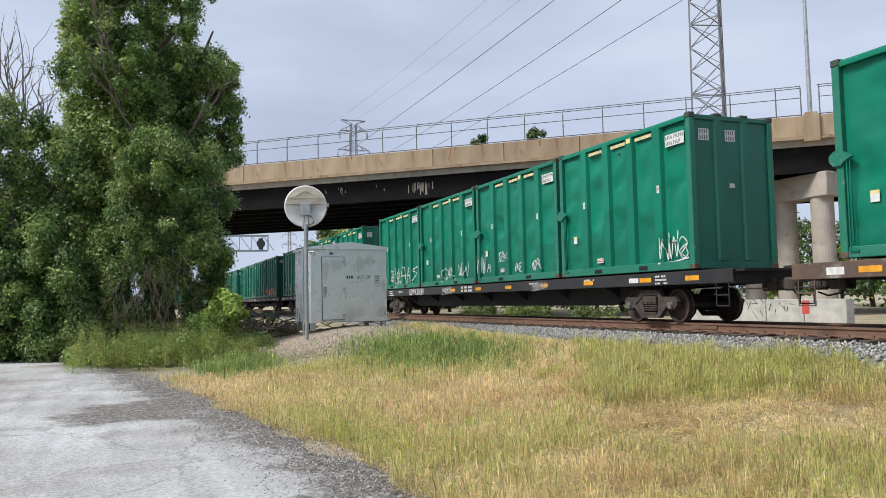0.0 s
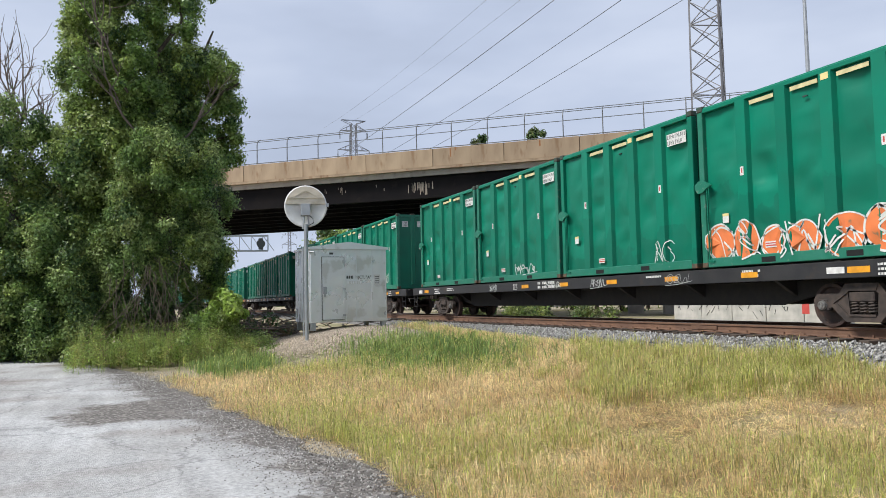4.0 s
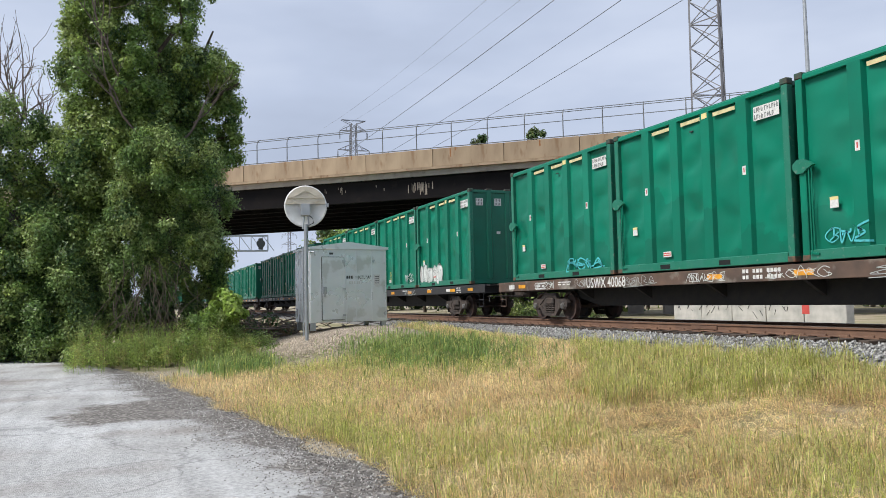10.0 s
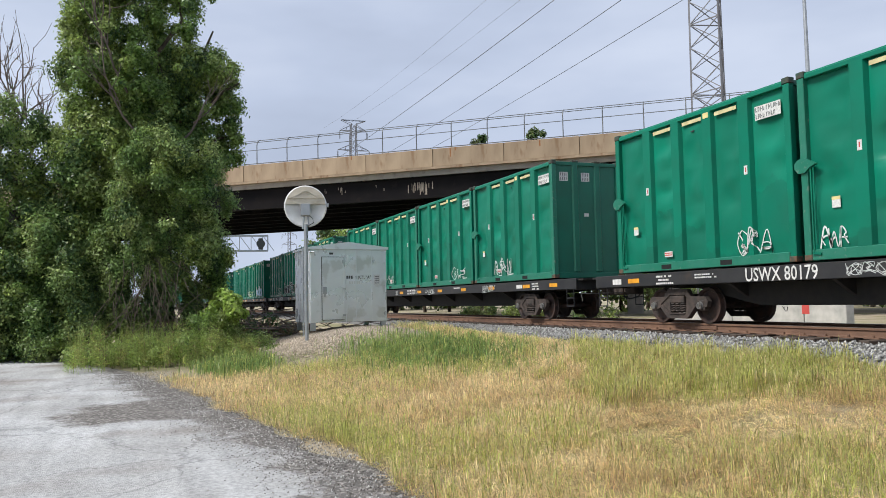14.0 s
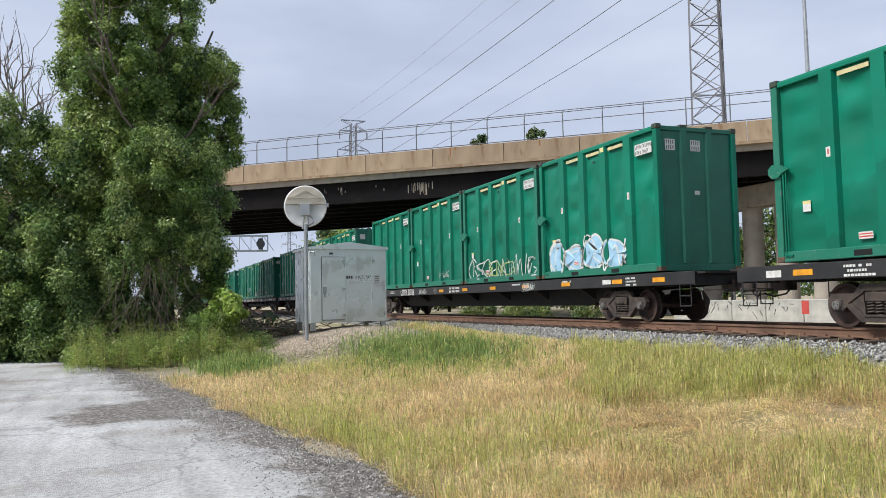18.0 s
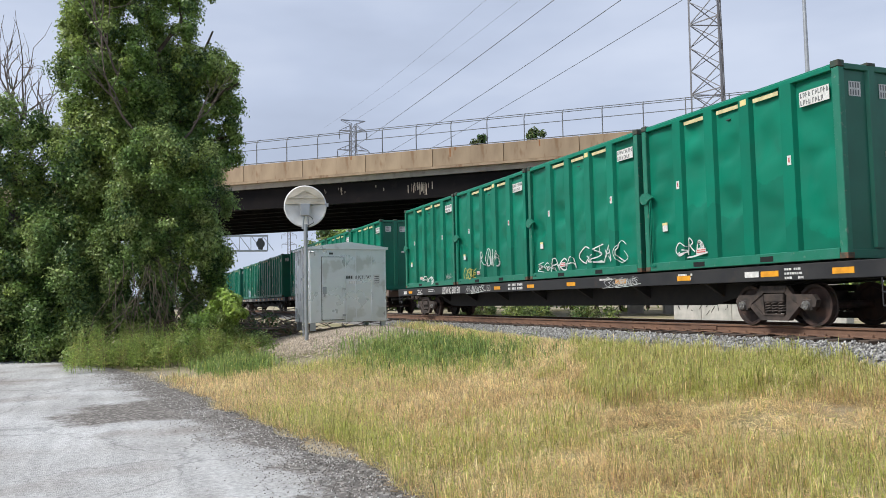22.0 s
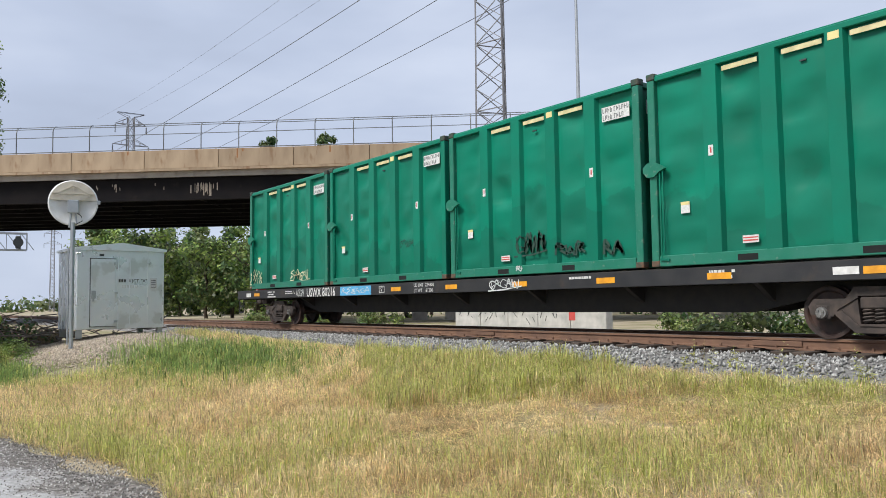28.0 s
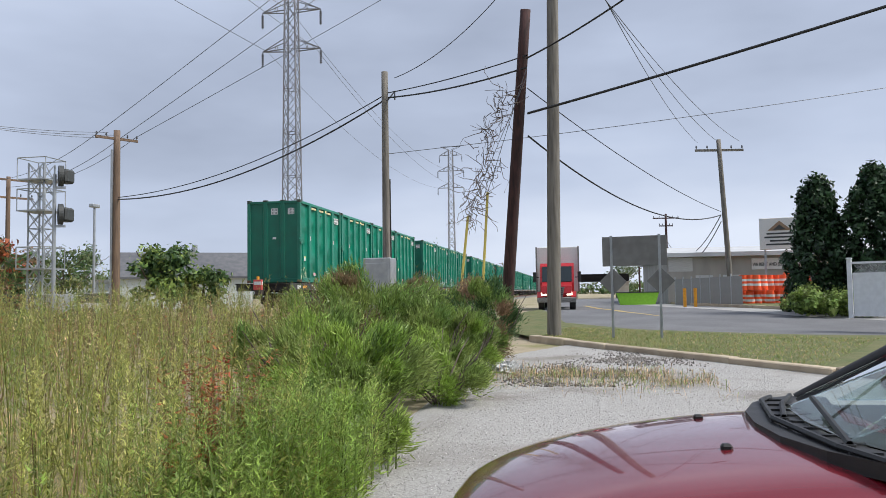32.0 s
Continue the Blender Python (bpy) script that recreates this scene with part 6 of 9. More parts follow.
    part("lamp_head", box(B(), -0.4, -0.2, 7.6, 0.4, 0.2, 7.85, 0.05), GALV, lamp)
    # cables: two thick black bundles and thinner wires
    top = Vector((lt[0], lt[1], 9.9))
    t2 = Vector((p2[0], p2[1], 10.2))
    t3 = Vector((p3[0], p3[1], 6.9))
    beyond = Vector((17.0, -16.0, 10.1))
    wire("telephone_cable", t2 + Vector((0, -0.15, -0.7)), t3, 1.0, 0.035, WIRE, "thick black telephone cable between utility poles")
    wire("telephone_cable", t2 + Vector((0, -0.15, -0.5)), t3 + Vector((0, 0, 0.1)), 0.8, 0.022, WIRE, "black telephone cable between utility poles")
    wire("telephone_cable", top + Vector((0, 0, -0.9)), t2 + Vector((0, -0.15, -0.7)), 0.15, 0.032, WIRE, "thick black telephone cable between utility poles")
    wire("telephone_cable", top + Vector((0, 0, -0.5)), t2 + Vector((0, -0.15, -0.5)), 0.1, 0.022, WIRE, "black telephone cable between utility poles")
    wire("telephone_cable", t2 + Vector((0.05, -0.4, 0.1)), Vector((*bp, 13.6)), 0.7, 0.016, WIRE, "thin black wire between utility poles")
    wire("telephone_cable", top + Vector((0, 0, -2.45)), beyond + Vector((0, 0, -0.2)), 0.15, 0.045, WIRE, "thick black cable bundle")
    wire("telephone_cable", top + Vector((0, 0, -0.6)), Vector((21.5, -4.5, 11.6)), 0.25, 0.03, WIRE, "black cable with a splice case")
    wire("telephone_cable", Vector((21.5, -4.5, 11.6)), Vector((12, -14, 12.4)), 0.2, 0.03, WIRE, "black cable over the road")
    sc = solid("splice_case", rod(rod(B(), (-0.3, 0, 0), (0.3, 0, 0), 0.1, n=10), (-0.42, 0, 0), (0.42, 0, 0), 0.05, n=8), INK, "black cable splice case hanging on a wire", "splice case", pose(24.2, -2.35, 10.65, 0, 0, -55))
    p4t = Vector((t4[0], t4[1], 6.0))
    wire("telephone_cable", top + Vector((0, 0, -3.2)), p4t, 1.2, 0.03, WIRE, "black cable to the yard pole")
    wire("telephone_cable", top + Vector((0, 0, -1.6)), p4t + Vector((0, 0, 0.2)), 0.4, 0.018, WIRE, "thin black wire to the yard pole")
    wire("telephone_cable", p4t, Vector((*p5, 7.4)), 2.2, 0.03, WIRE, "black cable along the yard")
    wire("telephone_cable", p4t + Vector((0, 0, -0.4)), Vector((*p5, 6.9)), 2.4, 0.03, WIRE, "black cable along the yard")
    wire("telephone_cable", t2 + Vector((0, 0, -3.0)), Vector((40, -30, 13.0)), 0.4, 0.014, WIRE_GREY, "thin grey wire between utility poles")
    for k, (dz, dx) in enumerate(((0.0, -1.1), (0.0, 1.1), (-0.3, 0.0))):
        wire("power_wire", Vector((p3[0] + dx * 0.8, p3[1] - dx * 0.5, 10.4 + dz)), Vector((p7[0] + dx, p7[1] - dx * 0.5, 9.4 + dz)), 0.6, 0.016, WIRE_GREY, "thin grey wire between utility poles")
        wire("power_wire", Vector((p3[0] + dx * 0.8, p3[1] - dx * 0.5, 10.4 + dz)), Vector(((39.5, 14.5, 18.3), (41.2, 7.0, 18.2), (40.2, 12.0, 18.2))[k]) * 1.0 + Vector((0.4, -4.0, 3.2)), 0.1, 0.018, WIRE_GREY, "thin grey power wire from pole to lattice tower")
    for k in range(3):
        wire("power_wire", Vector((t4[0], t4[1] + (k - 1) * 1.2, 10.4)), Vector((*spot(-79.0 - 2.2 * k, 14), 11.7)), 1.0, 0.014, WIRE_GREY, "thin grey power wire over the yard")
    # dead vine that hangs beside the leaning pole, and two guyed sticks
    v0 = spot(-83.6, 26.3)
    vine = thing("dead_vine", "bare dead vine hanging on a guy wire", "vine", (*v0, 0))
    bm = B()
    rng = random.Random(9)
    for i in range(150):
        f = rng.random()
        p = (rng.gauss(0, 0.12) + 0.0, 0.55 - f * 1.15 + rng.gauss(0, 0.22), 3.9 + f * 4.4)
        limb(bm, p, (p[0] + rng.gauss(0, 0.2), p[1] + rng.gauss(0, 0.35), p[2] + rng.gauss(0, 0.5)), 0.014, 0.007, i, 0.3, 4)
    part("vine_tangle", bm, TWIG, vine)["kind"] = "stuff"
    for az0, az1, d, z1 in ((-81.2, -82.15, 27, 4.2), (-82.9, -83.6, 27, 5.0)):
        a, b = spot(az0, d), spot(az1, d)
        g = solid("guy_guard", rod(B(), (*a, 0.2), (*b, z1), 0.045, n=8), GUARD_YELLOW, "leaning yellow guy-wire guard", "guard", group="guy guards")
    wire("guy_wire", (*spot(-82.15, 27), 4.2), (lt[0], lt[1], 8.7), 0.0, 0.01, WIRE_GREY, "thin steel guy wire of the leaning pole")
    wire("guy_wire", (*spot(-83.6, 27), 5.0), (lt[0], lt[1], 9.0), 0.0, 0.01, WIRE_GREY, "thin steel guy wire of the leaning pole")
    cb = thing("steel_cabinet", "grey steel cabinet in the weeds beside a pole", "cabinet", (*spot(-75.7, 30.6), 0.2))
    part("body", box(B(), -0.45, -0.55, 0.0, 0.45, 0.55, 2.75, 0.03), GALV, cb)
    part("door_panel", box(B(), -0.47, -0.45, 0.3, -0.45, 0.45, 2.55, 0.01), GALV, cb)


build_poles()


# ======== railway signals and small track things ========
def build_signals():
    p = spot(-54.05, 36)
    ob = thing("railway_signal", "two-headed railway signal on a grey mast", "signal", (*p, 0.3))
    part("mast", rod(B(), (0, 0, 0), (0, 0, 6.4), 0.085, 0.07, n=10), GALV, ob)
    for el in (8.05, 5.55):
        z = 1.25 + 36 * math.tan(radians(el))
        head = part("signal_head", rod(B(), (0.1, -0.1, z), (0.22, -0.24, z), 0.43, n=24), INK, ob, "black round signal head")
        part("hood", box(B(), -0.28 + 0.35, -0.5, z - 0.3, 0.3 + 0.35, -0.02, z + 0.28, 0.08), INK, head)
        part("bracket", beam(B(), (0, 0, z - 0.5), (0.3, -0.3, z - 0.48), 0.1), GALV, ob)
    p = spot(-53.3, 40)
    ob = thing("signal_ladder_mast", "grey lattice signal mast with platforms and a ladder", "signal", (*p, 0.3))
    build_lattice(ob, 0.75, 0.75, 7.4, 10, 0.03, GALV)
    for z in (2.6, 5.2, 6.6):
        part("platform", box(B(), -0.7, -0.7, z, 0.7, 0.7, z + 0.06), GALV, ob)
        bm = B()
        for sx, sy in ((-0.7, -0.7), (0.7, -0.7), (0.7, 0.7), (-0.7, 0.7)):
            rod(bm, (sx, sy, z), (sx, sy, z + 1.0), 0.025, n=5)
        for a, b in (((-0.7, -0.7), (0.7, -0.7)), ((0.7, -0.7), (0.7, 0.7)), ((0.7, 0.7), (-0.7, 0.7)), ((-0.7, 0.7), (-0.7, -0.7))):
            rod(bm, (*a, z + 1.0), (*b, z + 1.0), 0.025, n=5)
        part("railing", bm, GALV, ob)
    part("cabinet", box(B(), -0.7, -1.2, 0, 0.7, -0.4, 1.5, 0.03), GALV, ob)
    # no-trespassing board
    p = spot(-45.6, 10.2)
    gz = ground_z(*p)
    ob = thing("warning_sign", "white no-trespassing board on a thin post in tall weeds", "sign", pose(*p, gz, 0, 0, -45.6))
    part("post", beam(B(), (0, 0.02, -0.3), (0, 0.02, 2.1 - gz + 0.0), 0.05, 0.04), GALV, ob)
    z0 = 1.63 - gz
    board = part("board", box(B(), -0.235, -0.012, z0, 0.235, 0.0, z0 + 0.50, 0.008), LABEL_WHITE, ob, "white printed board")
    lettering("NO TRESPASSING", 0.060, INK, board, pose(-0.218, -0.015, z0 + 0.06, 90, 0, 0), bold=0.001, squeeze=0.86)
    bm = B()
    for i, (a, b) in enumerate(((-0.21, -0.16), (-0.145, -0.10), (-0.085, -0.045))):
        box(bm, a, -0.015, z0 + 0.41, b, -0.012, z0 + 0.46)
    box(bm, 0.0, -0.015, z0 + 0.43, 0.2, -0.012, z0 + 0.445)
    part("mark_bars", bm, INK, board)
    bm = B()
    n = 28
    for k in range(n):
        a, b = k * math.tau / n, (k + 1) * math.tau / n
        vs = [bm.verts.new((r * math.cos(t), -0.016, z0 + 0.29 + r * math.sin(t))) for r, t in ((0.085, a), (0.085, b), (0.068, b), (0.068, a))]
        bm.faces.new(vs)
    beam(bm, (-0.05, -0.015, z0 + 0.345), (0.05, -0.015, z0 + 0.235), 0.016, 0.004)
    part("red_ring", bm, LABEL_RED, board, "red prohibition ring")
    # crossing planks and a rail greaser by the near rail
    planks = thing("track_planks", "worn tan planks laid along the near rail", "plank", (0, 0, 0), kind="structure")
    pl = mesh_of("plank", box(B(), 0.01, 12.38, RAIL_TOP - 0.17, 2.18, 12.52, RAIL_TOP - 0.015, 0.012), PLANK_TAN)
    bolt = mesh_of("bolt", rod(B(), (0, 12.37, RAIL_TOP - 0.08), (0, 12.39, RAIL_TOP - 0.08), 0.02, n=6), INK)
    for i in range(3):
        o = part("plank", pl, None, planks)
        o.location = (1.86 + i * 2.2, 0, 0)
        for k in range(4):
            part("bolt", bolt, None, o).location = (0.3 + k * 0.52, 0, 0)
    gr = thing("rail_greaser", "whitened rail lubricator box and hoses by the track", "track device", (9.6, 12.25, 0.62))
    part("body", box(box(B(), -0.9, -0.12, 0.0, -0.1, 0.12, 0.2, 0.03), 0.0, -0.1, 0.0, 0.5, 0.1, 0.26, 0.04), CONCRETE_WHITE, gr)
    part("bar", box(B(), 0.6, -0.03, 0.1, 2.2, 0.03, 0.16, 0.01), PLANK_TAN, gr)
    part("hose", tube(B(), [(-0.9, 0, 0.1), (-1.3, -0.1, 0.05), (-1.7, 0.05, 0.1), (-2.0, 0.0, 0.05)], 0.03), INK, gr)
    part("loop", tube(B(), [(-1.5, 0, 0.1), (-1.48, 0, 0.3), (-1.3, 0, 0.32), (-1.25, 0, 0.1)], 0.015), RAIL_RUST, gr)
    part("debris", leaves_mesh("debris", [(0.2, 0, 0.1, 0.9, 0.25, 0.1)], 220, 0.07, [CONCRETE_WHITE, TIE_WOOD], 3), None, gr, "white-stained rubble")


build_signals()


# ======== road signs seen from behind ========
def build_road_signs():
    a, b = spot(-92.3, 25.2), spot(-95.6, 25.0)
    d = Vector((b[0] - a[0], b[1] - a[1], 0))
    turn = math.degrees(math.atan2(d.y, d.x))
    w = d.length
    gz = 0.12
    ob = thing("road_sign", "large road sign with two diamond signs, backs turned, on two posts", "sign", pose(a[0], a[1], gz, 0, 0, turn))
    for x in (0, w):
        part("post", box(box(B(), x - 0.025, -0.03, -0.3, x + 0.025, 0.0, 3.15), x - 0.04, 0.0, -0.3, x + 0.04, 0.008, 3.15), GALV, ob)
    part("board", box(B(), x - w - 0.28, 0.01, 2.2, w + 0.22, 0.03, 3.12, 0.006), SIGN_BACK, ob, "bare metal back of a sign board")
    for x in (0.03, w + 0.02):
        part("diamond_board", prism(B(), [(x - 0.42, 1.72), (x, 1.30), (x + 0.42, 1.72), (x, 2.14)], "y", 0.01, 0.03), SIGN_BACK, ob, "diamond sign from behind")
        bolt = rod(rod(B(), (x, -0.04, 1.55), (x, 0.0, 1.55), 0.02, n=6), (x, -0.04, 1.9), (x, 0.0, 1.9), 0.02, n=6)
        part("bolts", bolt, GALV, ob)


build_road_signs()


# ======== box truck ========
def build_truck_on_road():
    x, y = spot(-88.45, 47.0)
    z = ground_z(x, y) + 0.03
    ob = thing("box_truck", "red-cabbed box truck with a white body waiting on the road", "truck", pose(x, y, z, 0, 0, 180))
    red = plain("truck_red", (0.42, 0.015, 0.02), 0.3)
    dark = plain("truck_black", (0.015, 0.015, 0.016), 0.5)
    glassy = plain("truck_glass", (0.02, 0.03, 0.035), 0.08)
    part("cargo_box", box(B(), -7.6, -1.28, 1.05, -1.6, 1.28, 3.75, 0.04), LABEL_WHITE, ob, "white cargo box")
    part("box_edge", box(box(B(), -1.62, -1.31, 1.05, -1.55, -1.22, 3.77), -1.62, 1.22, 1.05, -1.55, 1.31, 3.77), CAP_STEEL, ob)
    part("chassis", box(B(), -7.4, -0.5, 0.62, 1.3, 0.5, 0.95), dark, ob)
    part("cab", prism(B(), [(-1.5, 0.75), (0.15, 0.75), (0.15, 1.55), (-0.3, 2.55), (-0.55, 2.72), (-1.5, 2.72)], "y", -0.98, 0.98), red, ob, "red cab")
    part("hood", prism(B(), [(0.15, 0.8), (1.45, 0.75), (1.55, 0.95), (1.45, 1.35), (0.15, 1.6)], "y", -0.85, 0.85), red, ob)
    for s in (-1, 1):
        part("wing", prism(B(), [(0.25, 0.55), (0.4, 1.0), (1.2, 1.05), (1.5, 0.75), (1.5, 0.55)], "y", s * 0.8, s * 1.1), red, ob)
        lamp = part("headlight", box(B(), 1.44, s * 0.72 - 0.16, 0.82, 1.53, s * 0.72 + 0.16, 1.02, 0.03), HEADLIGHT, ob, "lit headlight")
        part("mirror", box(box(B(), -0.05, s * 1.3 - 0.1, 1.6, 0.05, s * 1.3 + 0.1, 2.2, 0.03), -0.03, s * 1.05, 1.85, 0.03, s * 1.3, 1.9), dark, ob)
        for wx in (0.85, -5.4):
            wh = part("wheel", rod(B(), (wx, s * 0.72, 0.48), (wx, s * 1.05, 0.48), 0.48, n=24), dark, ob)
            part("rim", rod(B(), (wx, s * 1.0, 0.48), (wx, s * 1.06, 0.48), 0.26, n=16), CAP_STEEL, wh)
    part("windscreen", prism(B(), [(0.16, 1.62), (0.20, 1.62), (-0.26, 2.52), (-0.30, 2.5)], "y", -0.86, 0.86), glassy, ob)
    grille = part("grille", prism(B(), [(-0.46, 1.3), (0.46, 1.3), (0.34, 0.74), (-0.34, 0.74)], "x", 1.46, 1.56), CAP_STEEL, ob, "chrome grille")
    for k in range(4):
        part("grille_slot", box(B(), 1.555, -0.34, 0.84 + k * 0.11, 1.57, 0.34, 0.90 + k * 0.11), dark, grille)
    part("bumper", box(B(), 1.4, -1.1, 0.42, 1.62, 1.1, 0.70, 0.03), CAP_STEEL, ob)
    part("box_mark", prism(B(), [(-0.55, 2.95), (-0.4, 2.95), (-0.15, 3.3), (-0.05, 2.95), (0.1, 2.95), (0.0, 3.45), (-0.2, 3.45)], "x", -1.598, -1.585), red, ob, "red painted mark")
    part("plate", box(B(), 1.62, -0.16, 0.5, 1.63, 0.16, 0.62), LABEL_WHITE, ob)


HEADLIGHT = glow("lit_lamp", (1.0, 0.92, 0.75), 3.0)
build_truck_on_road()
# ======== grass, weeds and shrubs ========
def ground_zs(x, y):
    return np.array([ground_z(float(a), float(b)) for a, b in zip(x, y)])


def zone(x, y, sc, seed):
    return np.array([noise.noise((float(a) * sc, float(b) * sc, seed)) for a, b in zip(x, y)])


def blades(name, x, y, h, w, mats, slots, seed, label, lean=0.45):
    """Grass blades: bent slivers, each on the ground where it stands."""
    rng = np.random.default_rng(seed)
    n = len(x)
    z = ground_zs(x, y) - 0.03
    l = np.abs(rng.normal(0, lean, n)) * h
    la = rng.uniform(0, math.tau, n)
    a = la + math.pi / 2 + rng.normal(0, 0.5, n)
    c, s = np.cos(a) * w, np.sin(a) * w
    base = np.stack([x, y, z], 1)
    side = np.stack([c, s, 0 * c], 1)
    mid = base + np.stack([np.cos(la) * l * 0.3, np.sin(la) * l * 0.3, h * 0.62], 1)
    tip = base + np.stack([np.cos(la) * l, np.sin(la) * l, h * rng.uniform(0.75, 1.0, n)], 1)
    v = np.stack([base - side, base + side, mid + side * 0.7, mid - side * 0.7, tip], 1).reshape(-1, 3)
    i = 5 * np.arange(n)[:, None]
    tri = np.concatenate([i + (0, 1, 2), i + (0, 2, 3), i + (3, 2, 4)], 1).reshape(-1, 3)
    ob = new(name, soup(name, v, tri, mats, np.repeat(slots, 3)))
    return tagged(ob, label, "grass", kind="stuff")


def arching(name, x, y, h, w, mats, slots, seed, label, reach=(0.05, 0.20)):
    """Grass as kinked slivers: each rises from its root, bends over and hangs to one side."""
    rng = np.random.default_rng(seed)
    n = len(x)
    base = np.stack([x, y, ground_zs(x, y) - 0.03], 1)
    la, l = rng.uniform(0, math.tau, n), rng.uniform(*reach, n)
    way = np.stack([np.cos(la), np.sin(la), 0 * la], 1)
    side = np.stack([-np.sin(la), np.cos(la), 0 * la], 1) * w[:, None] + rng.normal(0, 0.35, (n, 3)) * w[:, None]
    up = np.array([0, 0, 1.0])
    mid = base + way * (l * 0.35)[:, None] + up * (h * rng.uniform(0.6, 0.9, n))[:, None]
    tip = base + way * l[:, None] + up * (h * rng.uniform(0.55, 1.1, n))[:, None]
    v = np.stack([base, mid + side, mid - side, tip], 1).reshape(-1, 3)
    i = 4 * np.arange(n)[:, None]
    tri = np.concatenate([i + (0, 1, 2), i + (1, 3, 2)], 1).reshape(-1, 3)
    ob = new(name, soup(name, v, tri, mats, np.repeat(slots, 2)))
    return tagged(ob, label, "grass", kind="stuff")


def build_grass():
    rng = np.random.default_rng(21)
    # thicker towards the eye, thinner far off
    n = 470000
    x = np.r_[rng.uniform(-24, 7.5, n // 2), rng.normal(-6, 4.5, n // 2)]
    y = np.r_[rng.uniform(0.5, 10.6, n // 2), rng.uniform(0.8, 8.5, n // 2)]
    edge = np.array([lot_edge(float(v)) for v in x])
    big, small = zone(x, y, 0.33, 1.0), zone(x, y, 1.1, 5.0)
    tuft = zone(x, y, 2.6, 9.0)
    thin = zone(x, y, 0.7, 12.0)
    keep = (y > edge + 0.25 + 0.35 * small) & (rng.random(n) < 0.9 + 0.7 * tuft - 0.25 * (thin > 0.25)) & (y < 9.45 + 0.3 * small + 0.4 * (x > -4)) & (x < 7.5)
    keep &= ~((np.abs(x + 22) < 4.5) & (np.abs(y - 5.0) < 2.6)) & ~((x < -17.5) & (y < 3.6))
    # bare vehicle track with short thatch
    d, az = np.hypot(x, y), np.degrees(np.arctan2(-x, y))
    bare = (d > 7.5 + 0.5 * small) & (d < 9.3 + 0.6 * small) & (az > 20) & (az < 58 + 6 * big)
    keep &= ~(bare & (rng.random(n) < 0.08))
    x, y, big, small, tuft, bare, d, az = (v[keep] for v in (x, y, big, small, tuft, bare, d, az))
    n = len(x)
    u = rng.random(n)
    green = 0.36 + 1.1 * big + 0.6 * small
    tall = (d > 9.5 + 0.7 * small) & (az > 41 + 6 * small) & (az < 59 + 5 * small) & (y < 8.9)
    green = np.where(tall, 0.64, green * 0.62)
    green = np.where((x > -3) & (y > 5), green - 0.06, np.where(bare, green - 0.25, green))
    slots = np.where(u < green, 0, np.where(rng.random(n) < np.where((x > -3) & (y > 5), 0.45, 0.62), 1, 2))
    h = rng.uniform(0.05, 0.21, n) * (1.0 + 0.9 * tuft + 0.35 * (slots == 0)) + 0.10 * tall * (1 + tuft)
    h = np.where(y > 8.8, np.minimum(h, 0.14), h)
    h = np.where(bare, h * 0.5, h)
    w = rng.uniform(0.0010, 0.0024, n) * (0.8 + 0.075 * d)
    arching("meadow_grass", x, y, h, w, [GRASS_GREEN, GRASS_STRAW, GRASS_TAN], slots, 3, "dry mixed grass, straw and green, on the bank")
    # flattened thatch between the tufts
    k = rng.random(n) < 0.20
    x2, y2 = x[k] + rng.normal(0, 0.05, k.sum()), y[k] + rng.normal(0, 0.05, k.sum())
    arching("fallen_straw", x2, y2, rng.uniform(0.02, 0.06, k.sum()), w[k] * 1.25, [GRASS_STRAW, GRASS_TAN, LEAF_BROWN], rng.choice(3, k.sum(), p=(0.42, 0.40, 0.18)), 13, "flattened straw and thatch between grass tufts", reach=(0.08, 0.24))
    # long arching blades that stand above the rest
    k = rng.random(n) < 0.02 + 0.03 * tall
    arching("long_grass", x[k], y[k], h[k] * 1.1 + 0.06, w[k] * 1.1, [GRASS_GREEN, GRASS_STRAW], (rng.random(k.sum()) < 0.4).astype(int), 14, "long arching blades above the meadow grass", reach=(0.08, 0.22))
    # a lush green patch near the ballast, and bright tufts by the weed bank
    n = 21000
    x = np.r_[rng.normal(-16.2, 1.6, n * 2 // 3), rng.normal(-19.0, 1.0, n // 3)]
    y = np.r_[rng.normal(6.0, 0.75, n * 2 // 3), rng.normal(2.3, 0.4, n // 3)] + np.r_[np.zeros(n * 2 // 3), np.zeros(n // 3)]
    arching("lush_grass", x, y, rng.uniform(0.10, 0.36, len(x)) * (1 + 0.8 * zone(x, y, 2.2, 2.0)), rng.uniform(0.004, 0.008, len(x)), [GRASS_LUSH, GRASS_GREEN], rng.choice(2, len(x), p=(0.85, 0.15)), 4, "fresh green grass tufts near the ballast", reach=(0.03, 0.2))
    # lawn of the strip by the kerb, sparse weeds on the lot
    n = 14000
    t, s = rng.random(n), rng.random(n)
    x = 26 - 10.5 * t + s * (4.5 + 4 * t)
    y = 1.4 - 5.7 * t - s * (1.0 + 3.0 * t)
    blades("strip_grass", x, y, rng.uniform(0.03, 0.09, n) + 0.15, rng.uniform(0.006, 0.011, n), [LEAF_SHRUB, LEAF_WEED, GRASS_TAN], rng.choice(3, n, p=(0.5, 0.32, 0.18)), 5, "mown grass on the strip by the kerb", 0.9)
    n = 9000
    y = rng.uniform(-2.2, 2.2, n)
    x = 14.2 + 0.25 * y + rng.normal(0, 0.85, n)
    keep = rng.random(n) < 0.6 + 1.2 * zone(x, y, 1.4, 3.0)
    x, y = x[keep], y[keep]
    n = len(x)
